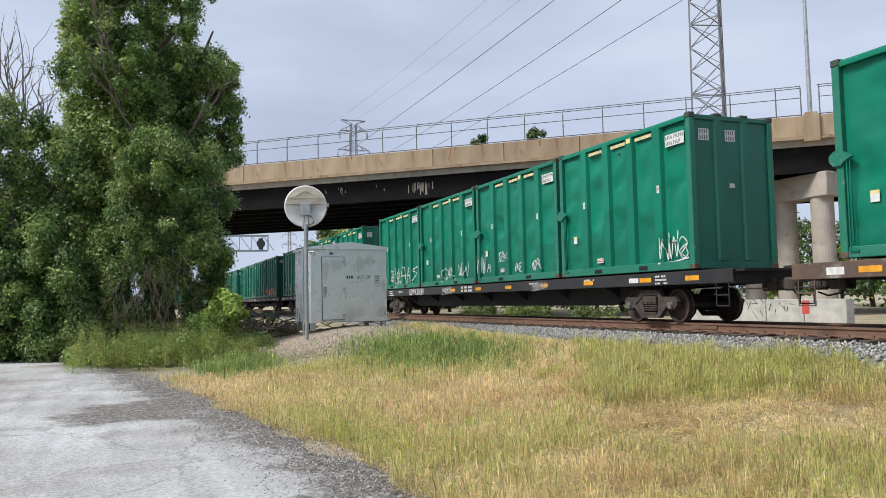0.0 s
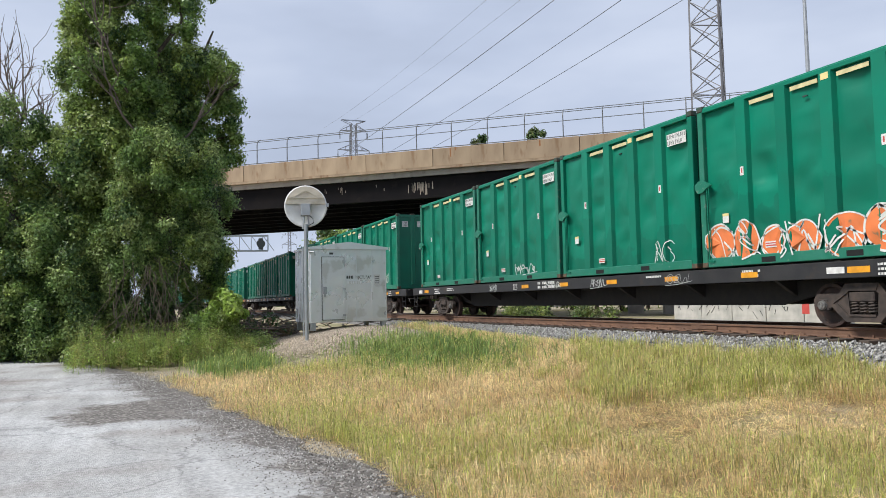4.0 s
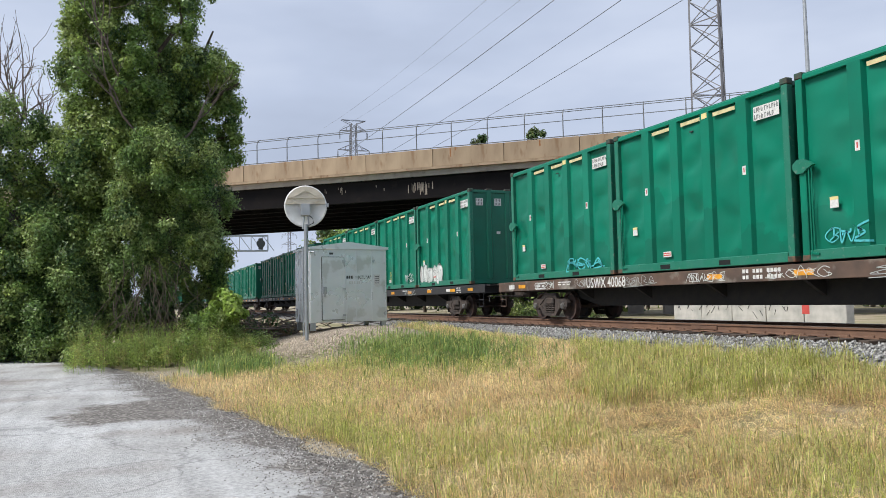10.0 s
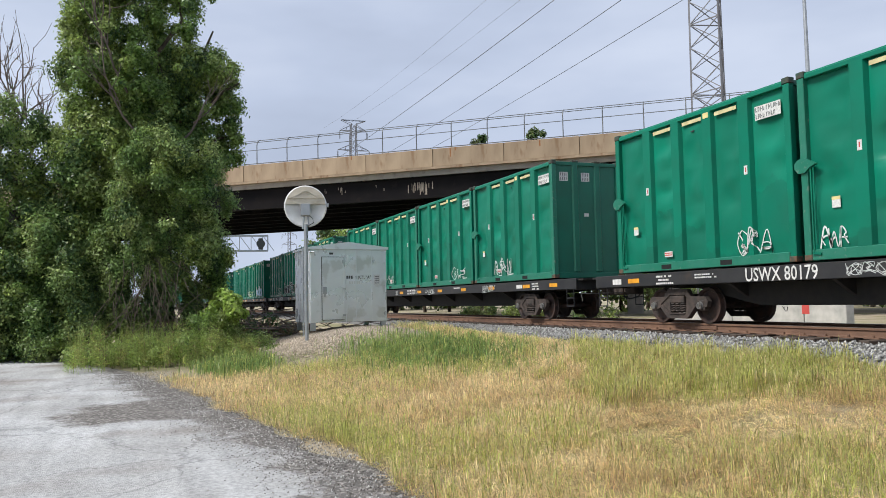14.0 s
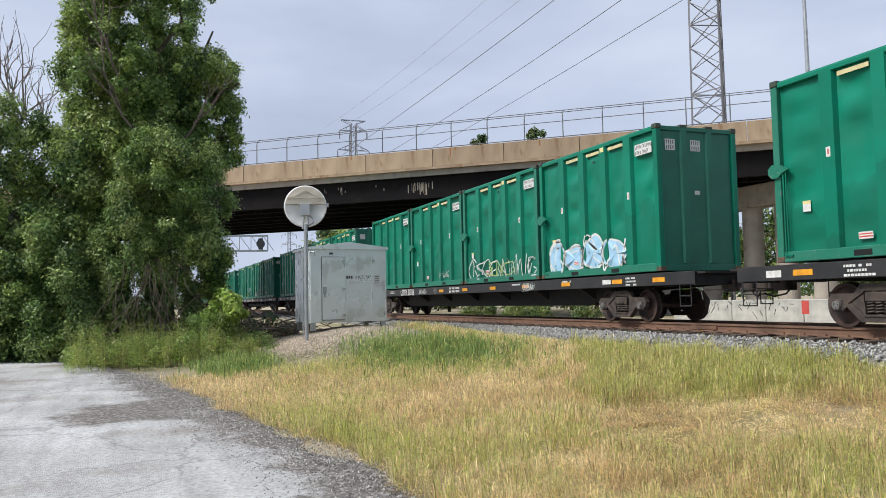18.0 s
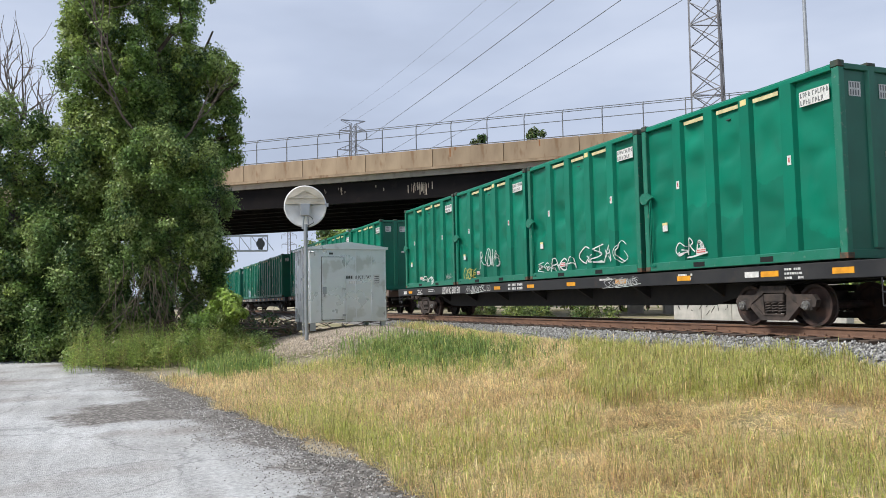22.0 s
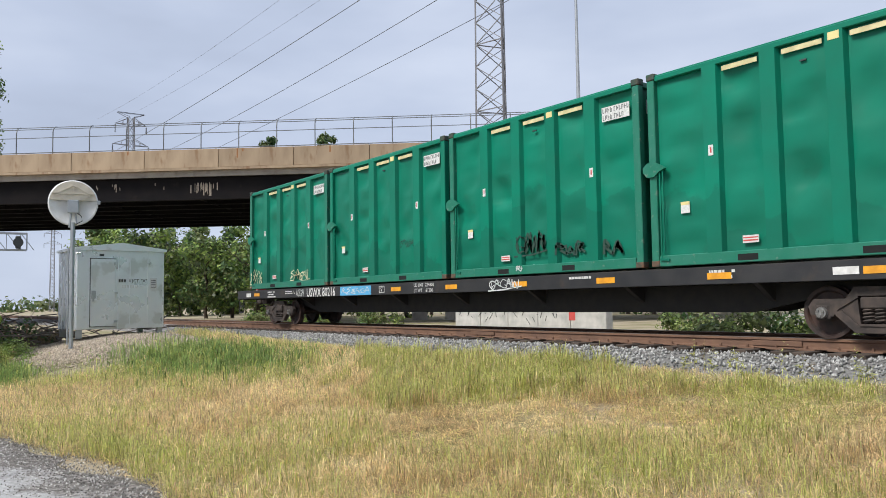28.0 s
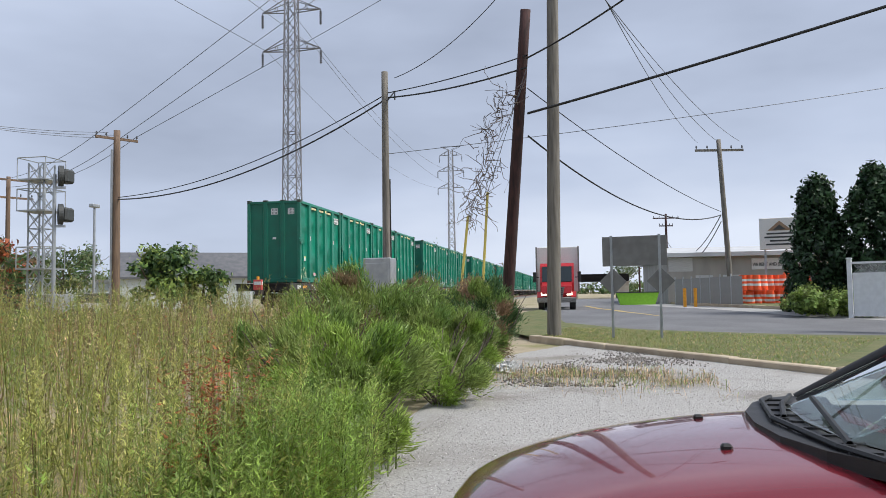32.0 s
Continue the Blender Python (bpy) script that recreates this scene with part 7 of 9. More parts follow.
    arching("lot_weeds", x, y, rng.uniform(0.03, 0.24, n) * (1 + 0.8 * zone(x, y, 2.0, 5.0)), rng.uniform(0.002, 0.0045, n), [GRASS_TAN, LEAF_BROWN, LEAF_SHRUB], rng.choice(3, n, p=(0.4, 0.3, 0.3)), 6, "dry grass growing through the lot", reach=(0.04, 0.22))


build_grass()


def stalks(name, x, y, h, m, leaf, mats, weights, stem_mat, seed, label, category="weeds", width=0.05, start=0.25, droop=0.2, slim=0.16, plume=1.0, tints=None):
    """Tall weeds: bent stems, each set with small narrow leaves."""
    rng = np.random.default_rng(seed)
    n = len(x)
    z = ground_zs(x, y)
    tipx, tipy = rng.normal(0, 0.14, n) * h, rng.normal(0, 0.14, n) * h

    def at(f):
        return np.stack([x[:, None] + tipx[:, None] * f ** 1.6, y[:, None] + tipy[:, None] * f ** 1.6, z[:, None] + h[:, None] * f], -1)
    fs = np.linspace(0, 1, 5)[None].repeat(n, 0)
    p = at(fs)
    a = rng.uniform(0, math.tau, n)
    w = np.stack([np.cos(a), np.sin(a), 0 * a], 1)[:, None] * (0.006 * (1.15 - fs))[..., None]
    v1 = np.stack([p - w, p + w], 2).reshape(-1, 3)
    i = (np.arange(n)[:, None] * 10 + np.arange(4)[None] * 2).ravel()
    f1 = np.concatenate([np.stack([i, i + 1, i + 3], 1), np.stack([i, i + 3, i + 2], 1)])
    f = start + (1.0 - start) * rng.random((n, m)) ** plume
    c = at(f).reshape(-1, 3)
    k = len(c)
    ang = rng.uniform(0, math.tau, k)
    d = np.stack([np.cos(ang), np.sin(ang), rng.normal(0.35 - droop, 0.35, k)], 1)
    d /= np.linalg.norm(d, axis=1, keepdims=True)
    s = np.cross(d, (0, 0, 1.0))
    s /= np.linalg.norm(s, axis=1, keepdims=True) + 1e-6
    s = s + rng.normal(0, 0.35, (k, 3))
    ln = (leaf * rng.uniform(0.5, 1.3, k) * (1.25 - 0.75 * f.ravel()))[:, None]
    c2 = c + d * ln * rng.uniform(0, 0.8, (k, 1)) * width / 0.05
    v2 = np.stack([c2 - s * ln * slim, c2 + s * ln * slim, c2 + d * ln], 1).reshape(-1, 3)
    f2 = np.arange(3 * k).reshape(k, 3) + len(v1)
    tint = np.repeat(rng.choice(len(mats), n, p=weights) if tints is None else tints, m)
    ob = new(name, soup(name, np.concatenate([v1, v2]), np.concatenate([f1, f2]), list(mats) + [stem_mat], np.r_[np.full(len(f1), len(mats)), tint]))
    return tagged(ob, label, category, kind="stuff")


def build_weeds():
    rng = np.random.default_rng(31)
    n = 4300
    x, y = rng.uniform(2.6, 17, n), rng.uniform(2.0, 10.4, n)
    keep = (y > 1.9 + 0.06 * x) & (x > 0.92 * y + rng.normal(0, 0.35, n)) & ~((y < 3.6) & (x > 6.2)) & (x * 0.28 + rng.normal(0, 0.4, n) < y + 0.6)
    keep &= rng.random(n) < 0.62 + 1.6 * zone(x, y, 1.1, 6.0)
    x, y = x[keep], y[keep]
    n = len(x)
    cluster = zone(x, y, 0.5, 3.0)
    h = rng.uniform(0.6, 1.65, n) * (1 + 0.5 * cluster) * (0.75 + 0.25 * (x > 4.5))
    h = np.minimum(h, rng.uniform(1.55, 1.95, n) - ground_zs(x, y))
    stalks("tall_weeds", x, y, h, 104, 0.064, [LEAF_WEED, LEAF_SHRUB, GRASS_GREEN, LEAF_BROWN], (0.6, 0.16, 0.08, 0.16), LEAF_WEED, 5, "tall pale green and straw weeds beside the track", start=0.25, droop=-0.5, slim=0.07, plume=0.75, tints=np.where(rng.random(n) < 0.12 + 0.7 * zone(x, y, 0.8, 8.0), 3, np.where(rng.random(n) < 0.3 + 1.2 * zone(x, y, 1.1, 4.0), 1, np.where(rng.random(n) < 0.12, 2, 0))))
    k = rng.random(n) < 0.4
    x2, y2 = x[k] + rng.normal(0, 0.12, k.sum()), y[k] + rng.normal(0, 0.12, k.sum())
    stalks("straw_stems", x2, y2, np.minimum(rng.uniform(0.4, 1.35, k.sum()), 1.7 - ground_zs(x2, y2)), 9, 0.09, [GRASS_TAN, LEAF_BROWN, GRASS_STRAW], (0.4, 0.35, 0.25), LEAF_BROWN, 15, "dry brown stems among tall weeds", start=0.1, droop=-0.8, slim=0.06)
    n = 900
    x, y = rng.uniform(8, 24, n), rng.uniform(5.5, 10.6, n)
    stalks("dry_stalks", x, y, rng.uniform(0.6, 1.25, n), 34, 0.08, [LEAF_BROWN, LEAF_RED, GRASS_STRAW], (0.6, 0.15, 0.25), LEAF_BROWN, 6, "brown dried stalks near the railway", start=0.35)
    n = 620
    x, y = rng.normal(5.5, 0.8, n), rng.normal(2.2, 0.36, n)
    keep = y > 1.62
    x, y = x[keep], y[keep]
    stalks("young_goldenrod", x, y, rng.uniform(0.3, 1.0, len(x)), 120, 0.075, [LEAF_BRIGHT, LEAF_SHRUB, LEAF_WEED], (0.5, 0.3, 0.2), LEAF_SHRUB, 7, "leafy bright green weeds at the edge of the lot", start=0.05, width=0.08, slim=0.075, droop=-0.15)
    n = 44
    x, y = rng.uniform(3.2, 6.6, n), rng.uniform(2.0, 3.6, n)
    stalks("goldenrod_plumes", x, y, rng.uniform(0.9, 1.3, n), 170, 0.055, [LEAF_WEED, GRASS_GREEN], (0.5, 0.5), LEAF_WEED, 17, "pale plumed weeds going to seed", start=0.45, droop=-0.4, slim=0.13, plume=0.8)
    n = 22
    x, y = rng.normal(5.5, 0.2, n), rng.normal(2.6, 0.14, n)
    stalks("red_weeds", x, y, rng.uniform(0.8, 1.3, n), 70, 0.09, [LEAF_RED, LEAF_BROWN], (0.75, 0.25), LEAF_BROWN, 8, "reddened autumn weeds among green stalks", start=0.25)
    n = 150
    x = np.r_[rng.uniform(0.5, 3.8, 110), rng.uniform(-8, 2, 40)]
    y = np.r_[rng.uniform(4.0, 8.6, 110), rng.uniform(9.2, 10.4, 40)]
    stalks("scattered_weeds", x, y, rng.uniform(0.2, 0.5, n), 26, 0.08, [LEAF_BROWN, LEAF_WEED, GRASS_GREEN], (0.15, 0.45, 0.4), LEAF_WEED, 9, "thin scattered weeds near the ballast", start=0.3)

    n = 560
    x, y = rng.normal(-22.6, 1.1, n), rng.uniform(-1.4, 3.2, n)
    stalks("bank_weeds", x, y, rng.uniform(0.4, 1.25, n) * np.where(y > 2.4, 0.5, 1.0), 60, 0.11, [LEAF_SHRUB, LEAF_BRIGHT, LEAF_WEED, LEAF_BROWN], (0.45, 0.2, 0.25, 0.1), LEAF_SHRUB, 19, "mixed green weeds at the lot's edge by the tree", start=0.1, slim=0.09)

    def shrub(x, y, w, h, seed, mats, wts, n, leaf, label):
        ob = thing("roadside_shrub", label, "shrub", (x, y, ground_z(x, y)), group="shrubs at the lot's edge")
        bm = B()
        for i in range(12):
            a = i * 2.4
            limb(bm, (0.06 * math.cos(a), 0.06 * math.sin(a), -0.05), (w * 0.45 * math.cos(a), w * 0.45 * math.sin(a), h * (0.55 + 0.3 * (i % 3) / 2)), 0.018, 0.006, seed + i, 0.1, 4)
        part("stem_tangle", bm, TWIG, ob)["kind"] = "stuff"
        cl = clumps_in(seed, 34, (0, 0, h * 0.52), (w * 0.5, w * 0.5, h * 0.46), w * 0.085, 0.3)
        part("foliage", feathery(cl, n * 2, leaf, mats, wts, seed), None, ob)

    def feathery(clumps, n, leaf, mats, wts, seed):
        """Sprays of small narrow leaves that point up and out."""
        r2 = np.random.default_rng(seed)
        cl = np.asarray(clumps)
        which = r2.integers(0, len(cl), n)
        d = r2.normal(size=(n, 3))
        c = cl[which, :3] + d * cl[which, 3:] * 0.55
        out = c - np.array([0, 0, c[:, 2].mean() * 0.4])
        out /= np.linalg.norm(out, axis=1, keepdims=True)
        a = out + r2.normal(0, 0.45, (n, 3)) + (0, 0, 0.25)
        a /= np.linalg.norm(a, axis=1, keepdims=True)
        s = np.cross(a, r2.normal(size=(n, 3)))
        s /= np.linalg.norm(s, axis=1, keepdims=True)
        ln = (leaf * r2.uniform(0.6, 1.4, n))[:, None]
        v = np.stack([c - s * ln * 0.085, c + s * ln * 0.085, c + a * ln], 1).reshape(-1, 3)
        tint = r2.choice(len(mats), len(cl), p=wts)[which]
        return soup("foliage", v, np.arange(3 * n).reshape(n, 3), mats, tint)

    bright = [LEAF_BRIGHT, LEAF_SHRUB, LEAF_TREE]
    shrub(8.3, 2.55, 1.7, 1.25, 501, bright, (0.6, 0.3, 0.1), 11000, 0.09, "bright feathery green shrub at the edge of the lot")
    shrub(7.2, 2.2, 1.2, 0.75, 502, bright, (0.6, 0.3, 0.1), 6500, 0.085, "bright feathery green shrub at the edge of the lot")
    shrub(9.8, 3.5, 1.9, 1.5, 503, bright, (0.35, 0.45, 0.2), 10000, 0.09, "green feathery shrub among weeds")
    shrub(12.3, 2.5, 1.7, 1.45, 504, [LEAF_SHRUB, LEAF_TREE], (0.6, 0.4), 10000, 0.09, "soft green shrub beside the lot")
    shrub(13.2, 3.6, 2.6, 1.95, 505, [LEAF_SHRUB, LEAF_TREE, LEAF_BROWN], (0.5, 0.35, 0.15), 12000, 0.1, "broad green shrub with brown seed heads")
    shrub(17.0, 2.1, 2.2, 1.75, 506, [LEAF_TREE, LEAF_DARK, LEAF_BROWN], (0.4, 0.3, 0.3), 11000, 0.1, "dark vine-grown shrub under the leaning pole")
    shrub(19.5, 3.3, 2.6, 2.0, 507, [LEAF_BROWN, LEAF_TREE, LEAF_DARK], (0.45, 0.35, 0.2), 9000, 0.11, "brown and green shrub under the leaning pole")
    shrub(16.0, 4.8, 2.8, 1.75, 508, [LEAF_SHRUB, LEAF_BROWN, LEAF_TREE], (0.4, 0.3, 0.3), 9000, 0.11, "tangled shrub beside the railway")
    shrub(13.4, 2.05, 1.4, 1.25, 509, [LEAF_SHRUB, LEAF_BRIGHT, LEAF_TREE], (0.45, 0.3, 0.25), 9000, 0.09, "soft green shrub beside the lot")
    shrub(11.0, 1.95, 1.4, 1.05, 510, bright, (0.5, 0.35, 0.15), 8000, 0.085, "bright feathery green shrub at the edge of the lot")
    m = leaves_mesh("plastic_bag", [(0, 0, 0.10, 0.13, 0.28, 0.11), (0, -0.2, 0.08, 0.1, 0.14, 0.07)], 420, 0.10, [LABEL_WHITE], 3)
    ob = new("plastic_bag", m)
    ob.matrix_world = pose(15.2, 1.5, 0.03)
    tagged(ob, "crumpled white plastic bag at the lot's edge", "litter")


build_weeds()


def build_gravel():
    """Loose stones: on the lot's gravel half, along its broken edge and round the hut."""
    rng = np.random.default_rng(41)
    xs = np.arange(3.0, 25.0, 0.5)
    verts, faces = [], []
    for x in xs:
        e = lot_edge(float(x)) + 0.15 + 0.35 * smooth(5, 8, float(x)) + 2.4 * smooth(12.5, 16, float(x)) + 0.25 * noise.noise((float(x) * 1.3, 1.0, 0))
        for k, d in enumerate((0, 0.2, 1, 2.5, 5, 9)):
            verts.append((x, e - d, 0.018 if k else -0.02))
    for i in range(len(xs) - 1):
        for k in range(5):
            a = i * 6 + k
            faces.append((a, a + 6, a + 7, a + 1))
    g = new("gravel_lot", soup("gravel_lot", verts, faces, [GRAVEL]))
    tagged(g, "pale grey gravel surface of the lot", "gravel", kind="structure")
    n = 16000
    x = 3.2 + 15 * rng.random(n) ** 1.5
    y = np.array([lot_edge(float(v)) for v in x]) + 0.05 - 4.5 * rng.random(n) ** 1.3
    scatter_stones("loose_gravel", np.stack([x, y, np.full(n, 0.020)], 1), 0.0095, CRUSHED_GREY, "loose pale gravel on the lot")
    n = 11000
    x = rng.uniform(-20, -3, n)
    y = np.array([lot_edge(float(v)) for v in x]) + rng.normal(-0.05, 0.38, n)
    scatter_stones("edge_crumbs", np.stack([x, y, ground_zs(x, y) + 0.014], 1), 0.0085, RUBBLE_DARK, "dark crumbs of asphalt at the lot's edge")
    n = 3600
    x = rng.uniform(-20, -3, n)
    y = np.array([lot_edge(float(v)) for v in x]) + rng.normal(0.05, 0.4, n)
    scatter_stones("edge_rubble", np.stack([x, y, ground_zs(x, y) + 0.012], 1), 0.012, CRUSHED_GREY, "crumbled asphalt and stones at the lot's edge")
    n = 9000
    x, y = rng.normal(-22.0, 1.9, n), rng.normal(5.4, 1.3, n)
    scatter_stones("hut_gravel", np.stack([x, y, ground_zs(x, y) - 0.015], 1), 0.032, CRUSHED, "tan crushed stone and straw round the hut")
    n = 9000
    x = rng.uniform(13.0, 24.0, n)
    y = 1.15 - 0.40 * (x - 12) + rng.normal(0, 0.75, n)
    keep = (rng.random(n) < 0.35 + 1.3 * zone(x, y, 0.9, 14.0)) & (y > -0.55 * (23.5 - x) + 0.2)
    x, y = x[keep], y[keep]
    scatter_stones("kerb_rubble", np.stack([x, y, np.full(len(x), 0.024)], 1), 0.026, RUBBLE_DARK, "dark broken asphalt rubble along the kerb")


RUBBLE_DARK = material("asphalt_rubble", (0.24, 0.22, 0.20), (0.12, 0.11, 0.10), rough=1.0, scale=6.0, island=0.6)
GRAVEL = material("grey_gravel", (0.44, 0.43, 0.415), (0.31, 0.30, 0.285), rough=1.0, scale=38.0, fine=90.0, bump=0.9, third=(0.20, 0.18, 0.155), third_at=(0.52, 0.70), third_scale=0.45)
CRUSHED_GREY = material("grey_loose_stone", (0.50, 0.49, 0.47), (0.36, 0.35, 0.33), rough=1.0, scale=12.0, island=0.4)
build_gravel()
# ======== the parked red car ========
def car_paint():
    m = material("wine_red_paint", (0.20, 0.012, 0.022), (0.17, 0.010, 0.018), rough=0.22, metal=0.25, scale=0.8, bump=0.0, rough_vary=0.04)
    bs = m.node_tree.nodes["Principled BSDF"]
    bs.inputs["Coat Weight"].default_value, bs.inputs["Coat Roughness"].default_value = 1.0, 0.03
    return m


def build_car():
    paint = car_paint()
    black = plain("trim_black", (0.012, 0.012, 0.013), 0.55)
    rubber = plain("tyre_rubber", (0.018, 0.018, 0.018), 0.9)
    alloy = plain("alloy_wheel", (0.45, 0.45, 0.46), 0.3, 0.9)
    cloth = plain("seat_cloth", (0.06, 0.06, 0.065), 0.9)
    ob = thing("parked_car", "wine-red parked car with a glossy bonnet on the gravel lot", "car", pose(3.30, -1.72, 0.02))
    # body: half sections from front to back (y, then rows of half-width and height from sill to centre line)
    secs = [
        (2.28, [(0.42, 0.34), (0.52, 0.42), (0.56, 0.55), (0.52, 0.64), (0.30, 0.68), (0.0, 0.69)]),
        (2.20, [(0.66, 0.28), (0.74, 0.42), (0.76, 0.56), (0.70, 0.68), (0.40, 0.735), (0.0, 0.75)]),
        (2.02, [(0.78, 0.24), (0.84, 0.42), (0.855, 0.60), (0.80, 0.755), (0.45, 0.815), (0.0, 0.83)]),
        (1.70, [(0.82, 0.22), (0.875, 0.42), (0.885, 0.66), (0.82, 0.845), (0.46, 0.90), (0.0, 0.915)]),
        (1.30, [(0.83, 0.22), (0.88, 0.42), (0.89, 0.70), (0.825, 0.905), (0.47, 0.962), (0.0, 0.975)]),
        (0.92, [(0.83, 0.20), (0.885, 0.42), (0.895, 0.72), (0.83, 0.945), (0.48, 0.995), (0.0, 1.01)]),
        (0.60, [(0.83, 0.20), (0.885, 0.42), (0.895, 0.74), (0.84, 0.965), (0.50, 0.97), (0.0, 0.97)]),
        (-0.9, [(0.83, 0.20), (0.885, 0.42), (0.895, 0.76), (0.84, 0.985), (0.50, 0.97), (0.0, 0.97)]),
        (-1.6, [(0.83, 0.24), (0.88, 0.44), (0.885, 0.78), (0.82, 1.01), (0.50, 1.03), (0.0, 1.03)]),
        (-2.2, [(0.76, 0.28), (0.82, 0.46), (0.83, 0.78), (0.76, 1.0), (0.45, 1.03), (0.0, 1.03)]),
        (-2.36, [(0.62, 0.36), (0.72, 0.5), (0.72, 0.75), (0.66, 0.92), (0.4, 0.94), (0.0, 0.94)]),
    ]
    bm = B()
    rows = []
    for y, half in secs:
        pts = [(-w, z) for w, z in half] + [(w, z) for w, z in half[-2::-1]]
        rows.append([bm.verts.new((a, y, b)) for a, b in pts])
    for a, b in zip(rows, rows[1:]):
        for i in range(len(a) - 1):
            bm.faces.new((a[i], b[i], b[i + 1], a[i + 1]))
        bm.faces.new((a[-1], b[-1], b[0], a[0]))
    bm.faces.new(rows[0][::-1]), bm.faces.new(rows[-1])
    bmesh.ops.recalc_face_normals(bm, faces=bm.faces)
    body = part("body", bm, paint, ob, "glossy wine-red body", smooth=True)
    sub = body.modifiers.new("rounded", "SUBSURF")
    sub.levels = sub.render_levels = 3
    # bonnet creases and shut lines
    for s in (-1, 1):
        part("washer_jet", box(B(), s * 0.34 - 0.018, 1.20, 0.945, s * 0.34 + 0.018, 1.24, 0.985, 0.008), black, ob, "black washer jet")
        lamp = part("headlight", prism(B(), [(s * 0.50, 2.14), (s * 0.76, 1.98), (s * 0.80, 1.85), (s * 0.56, 2.0)], "z", 0.60, 0.72), glass_material("lamp_glass"), ob)
        part("mirror", box(box(B(), s * 0.92, 0.08, 0.98, s * 1.10, 0.22, 1.13, 0.04), s * 0.84, 0.12, 0.98, s * 0.93, 0.18, 1.02), paint, ob)
    part("grille", box(B(), -0.4, 2.24, 0.44, 0.4, 2.30, 0.58, 0.02), black, ob)
    # cowl, wipers, windscreen, cabin
    cowl = [(-0.82, 0.72), (-0.74, 0.84), (-0.56, 0.95), (-0.3, 1.03), (0.0, 1.055), (0.3, 1.03), (0.56, 0.95), (0.74, 0.84), (0.82, 0.72), (0.72, 0.58), (0.0, 0.72), (-0.72, 0.58)]
    cowl = part("cowl", prism(B(), cowl, "z", 0.955, 1.008), black, ob, "black plastic cowl")
    for k in range(9):
        part("cowl_rib", box(B(), -0.62 + k * 0.155, 0.80, 1.008, -0.605 + k * 0.155, 0.90 + 0.09 * (1 - abs(k - 4) / 4), 1.016), black, cowl)
    part("cowl_lip", tube(B(), [(-0.74, 0.83, 1.012), (-0.55, 0.91, 1.02), (0.0, 0.985, 1.025), (0.55, 0.91, 1.02), (0.74, 0.83, 1.012)], 0.012, 6), black, cowl)
    for a, b, c in (((-0.56, 0.88, 1.03), (-0.24, 0.85, 1.065), (0.14, 0.80, 1.085)), ((0.06, 0.93, 1.02), (0.34, 0.87, 1.035), (0.66, 0.76, 1.03))):
        part("wiper", rod(tube(B(), [a, b, c], 0.012, 6), a, (a[0], a[1], a[2] - 0.04), 0.02, n=8), black, ob, "black wiper arm")

    def pane(name, pts, thick=0.012):
        bm = B()
        vs = [bm.verts.new(p) for p in pts]
        f = bm.faces.new(vs)
        n = f.normal if f.normal.length else Vector((0, 0, 1))
        f.normal_update()
        r = bmesh.ops.extrude_face_region(bm, geom=[f])
        for v in r["geom"]:
            if isinstance(v, bmesh.types.BMVert):
                v.co -= f.normal * thick
        bmesh.ops.recalc_face_normals(bm, faces=bm.faces)
        o = part(name, bm, TINTED, ob)
        o.visible_shadow = False
        return o

    pane("windscreen", [(-0.76, 0.70, 1.01), (-0.4, 0.84, 1.015), (0, 0.88, 1.02), (0.4, 0.84, 1.015), (0.76, 0.70, 1.01), (0.59, -0.14, 1.465), (0, -0.08, 1.485), (-0.59, -0.14, 1.465)])
    pane("rear_window", [(-0.72, -1.75, 1.02), (0.72, -1.75, 1.02), (0.56, -1.2, 1.42), (-0.56, -1.2, 1.42)])
    for s in (-1, 1):
        pane("side_window", [(s * 0.83, 0.5, 0.985), (s * 0.83, -1.5, 1.0), (s * 0.63, -1.05, 1.42), (s * 0.62, -0.2, 1.42)])
        part("pillar", tube(B(), [(s * 0.80, 0.70, 1.0), (s * 0.715, 0.24, 1.26), (s * 0.61, -0.16, 1.475)], [0.022, 0.034, 0.034], 8), black, ob, smooth=True)
        part("pillar", tube(B(), [(s * 0.80, -1.72, 1.0), (s * 0.60, -1.15, 1.43)], 0.06, 8), paint, ob)
        part("pillar", tube(B(), [(s * 0.83, -0.5, 0.98), (s * 0.63, -0.55, 1.43)], 0.04, 8), black, ob)
    roof = B()
    rr = []
    for y, w, z in ((-0.08, 0.56, 1.44), (-0.3, 0.62, 1.475), (-0.8, 0.63, 1.49), (-1.2, 0.58, 1.44)):
        rr.append([roof.verts.new((x * w, y, z + 0.03 * (1 - x * x))) for x in (-1, -0.6, 0, 0.6, 1)])
    for a, b in zip(rr, rr[1:]):
        for i in range(4):
            roof.faces.new((a[i], a[i + 1], b[i + 1], b[i]))
    r = bmesh.ops.extrude_face_region(roof, geom=roof.faces[:])
    for v in r["geom"]:
        if isinstance(v, bmesh.types.BMVert):
            v.co.z += 0.03
    bmesh.ops.recalc_face_normals(roof, faces=roof.faces)
    part("roof", roof, paint, ob, smooth=True)
    part("dashboard", box(B(), -0.72, 0.15, 0.85, 0.72, 0.62, 0.98, 0.05), black, ob)
    paper = part("paper", box(B(), -0.10, 0.26, 0.984, 0.25, 0.50, 0.992), LABEL_WHITE, ob, "white printed sheet on the dashboard")
    bm = B()
    for k in range(7):
        box(bm, -0.07, 0.285 + k * 0.03, 0.993, 0.22, 0.297 + k * 0.03, 0.9945)
    part("paper_bars", bm, WIRE_GREY, paper)
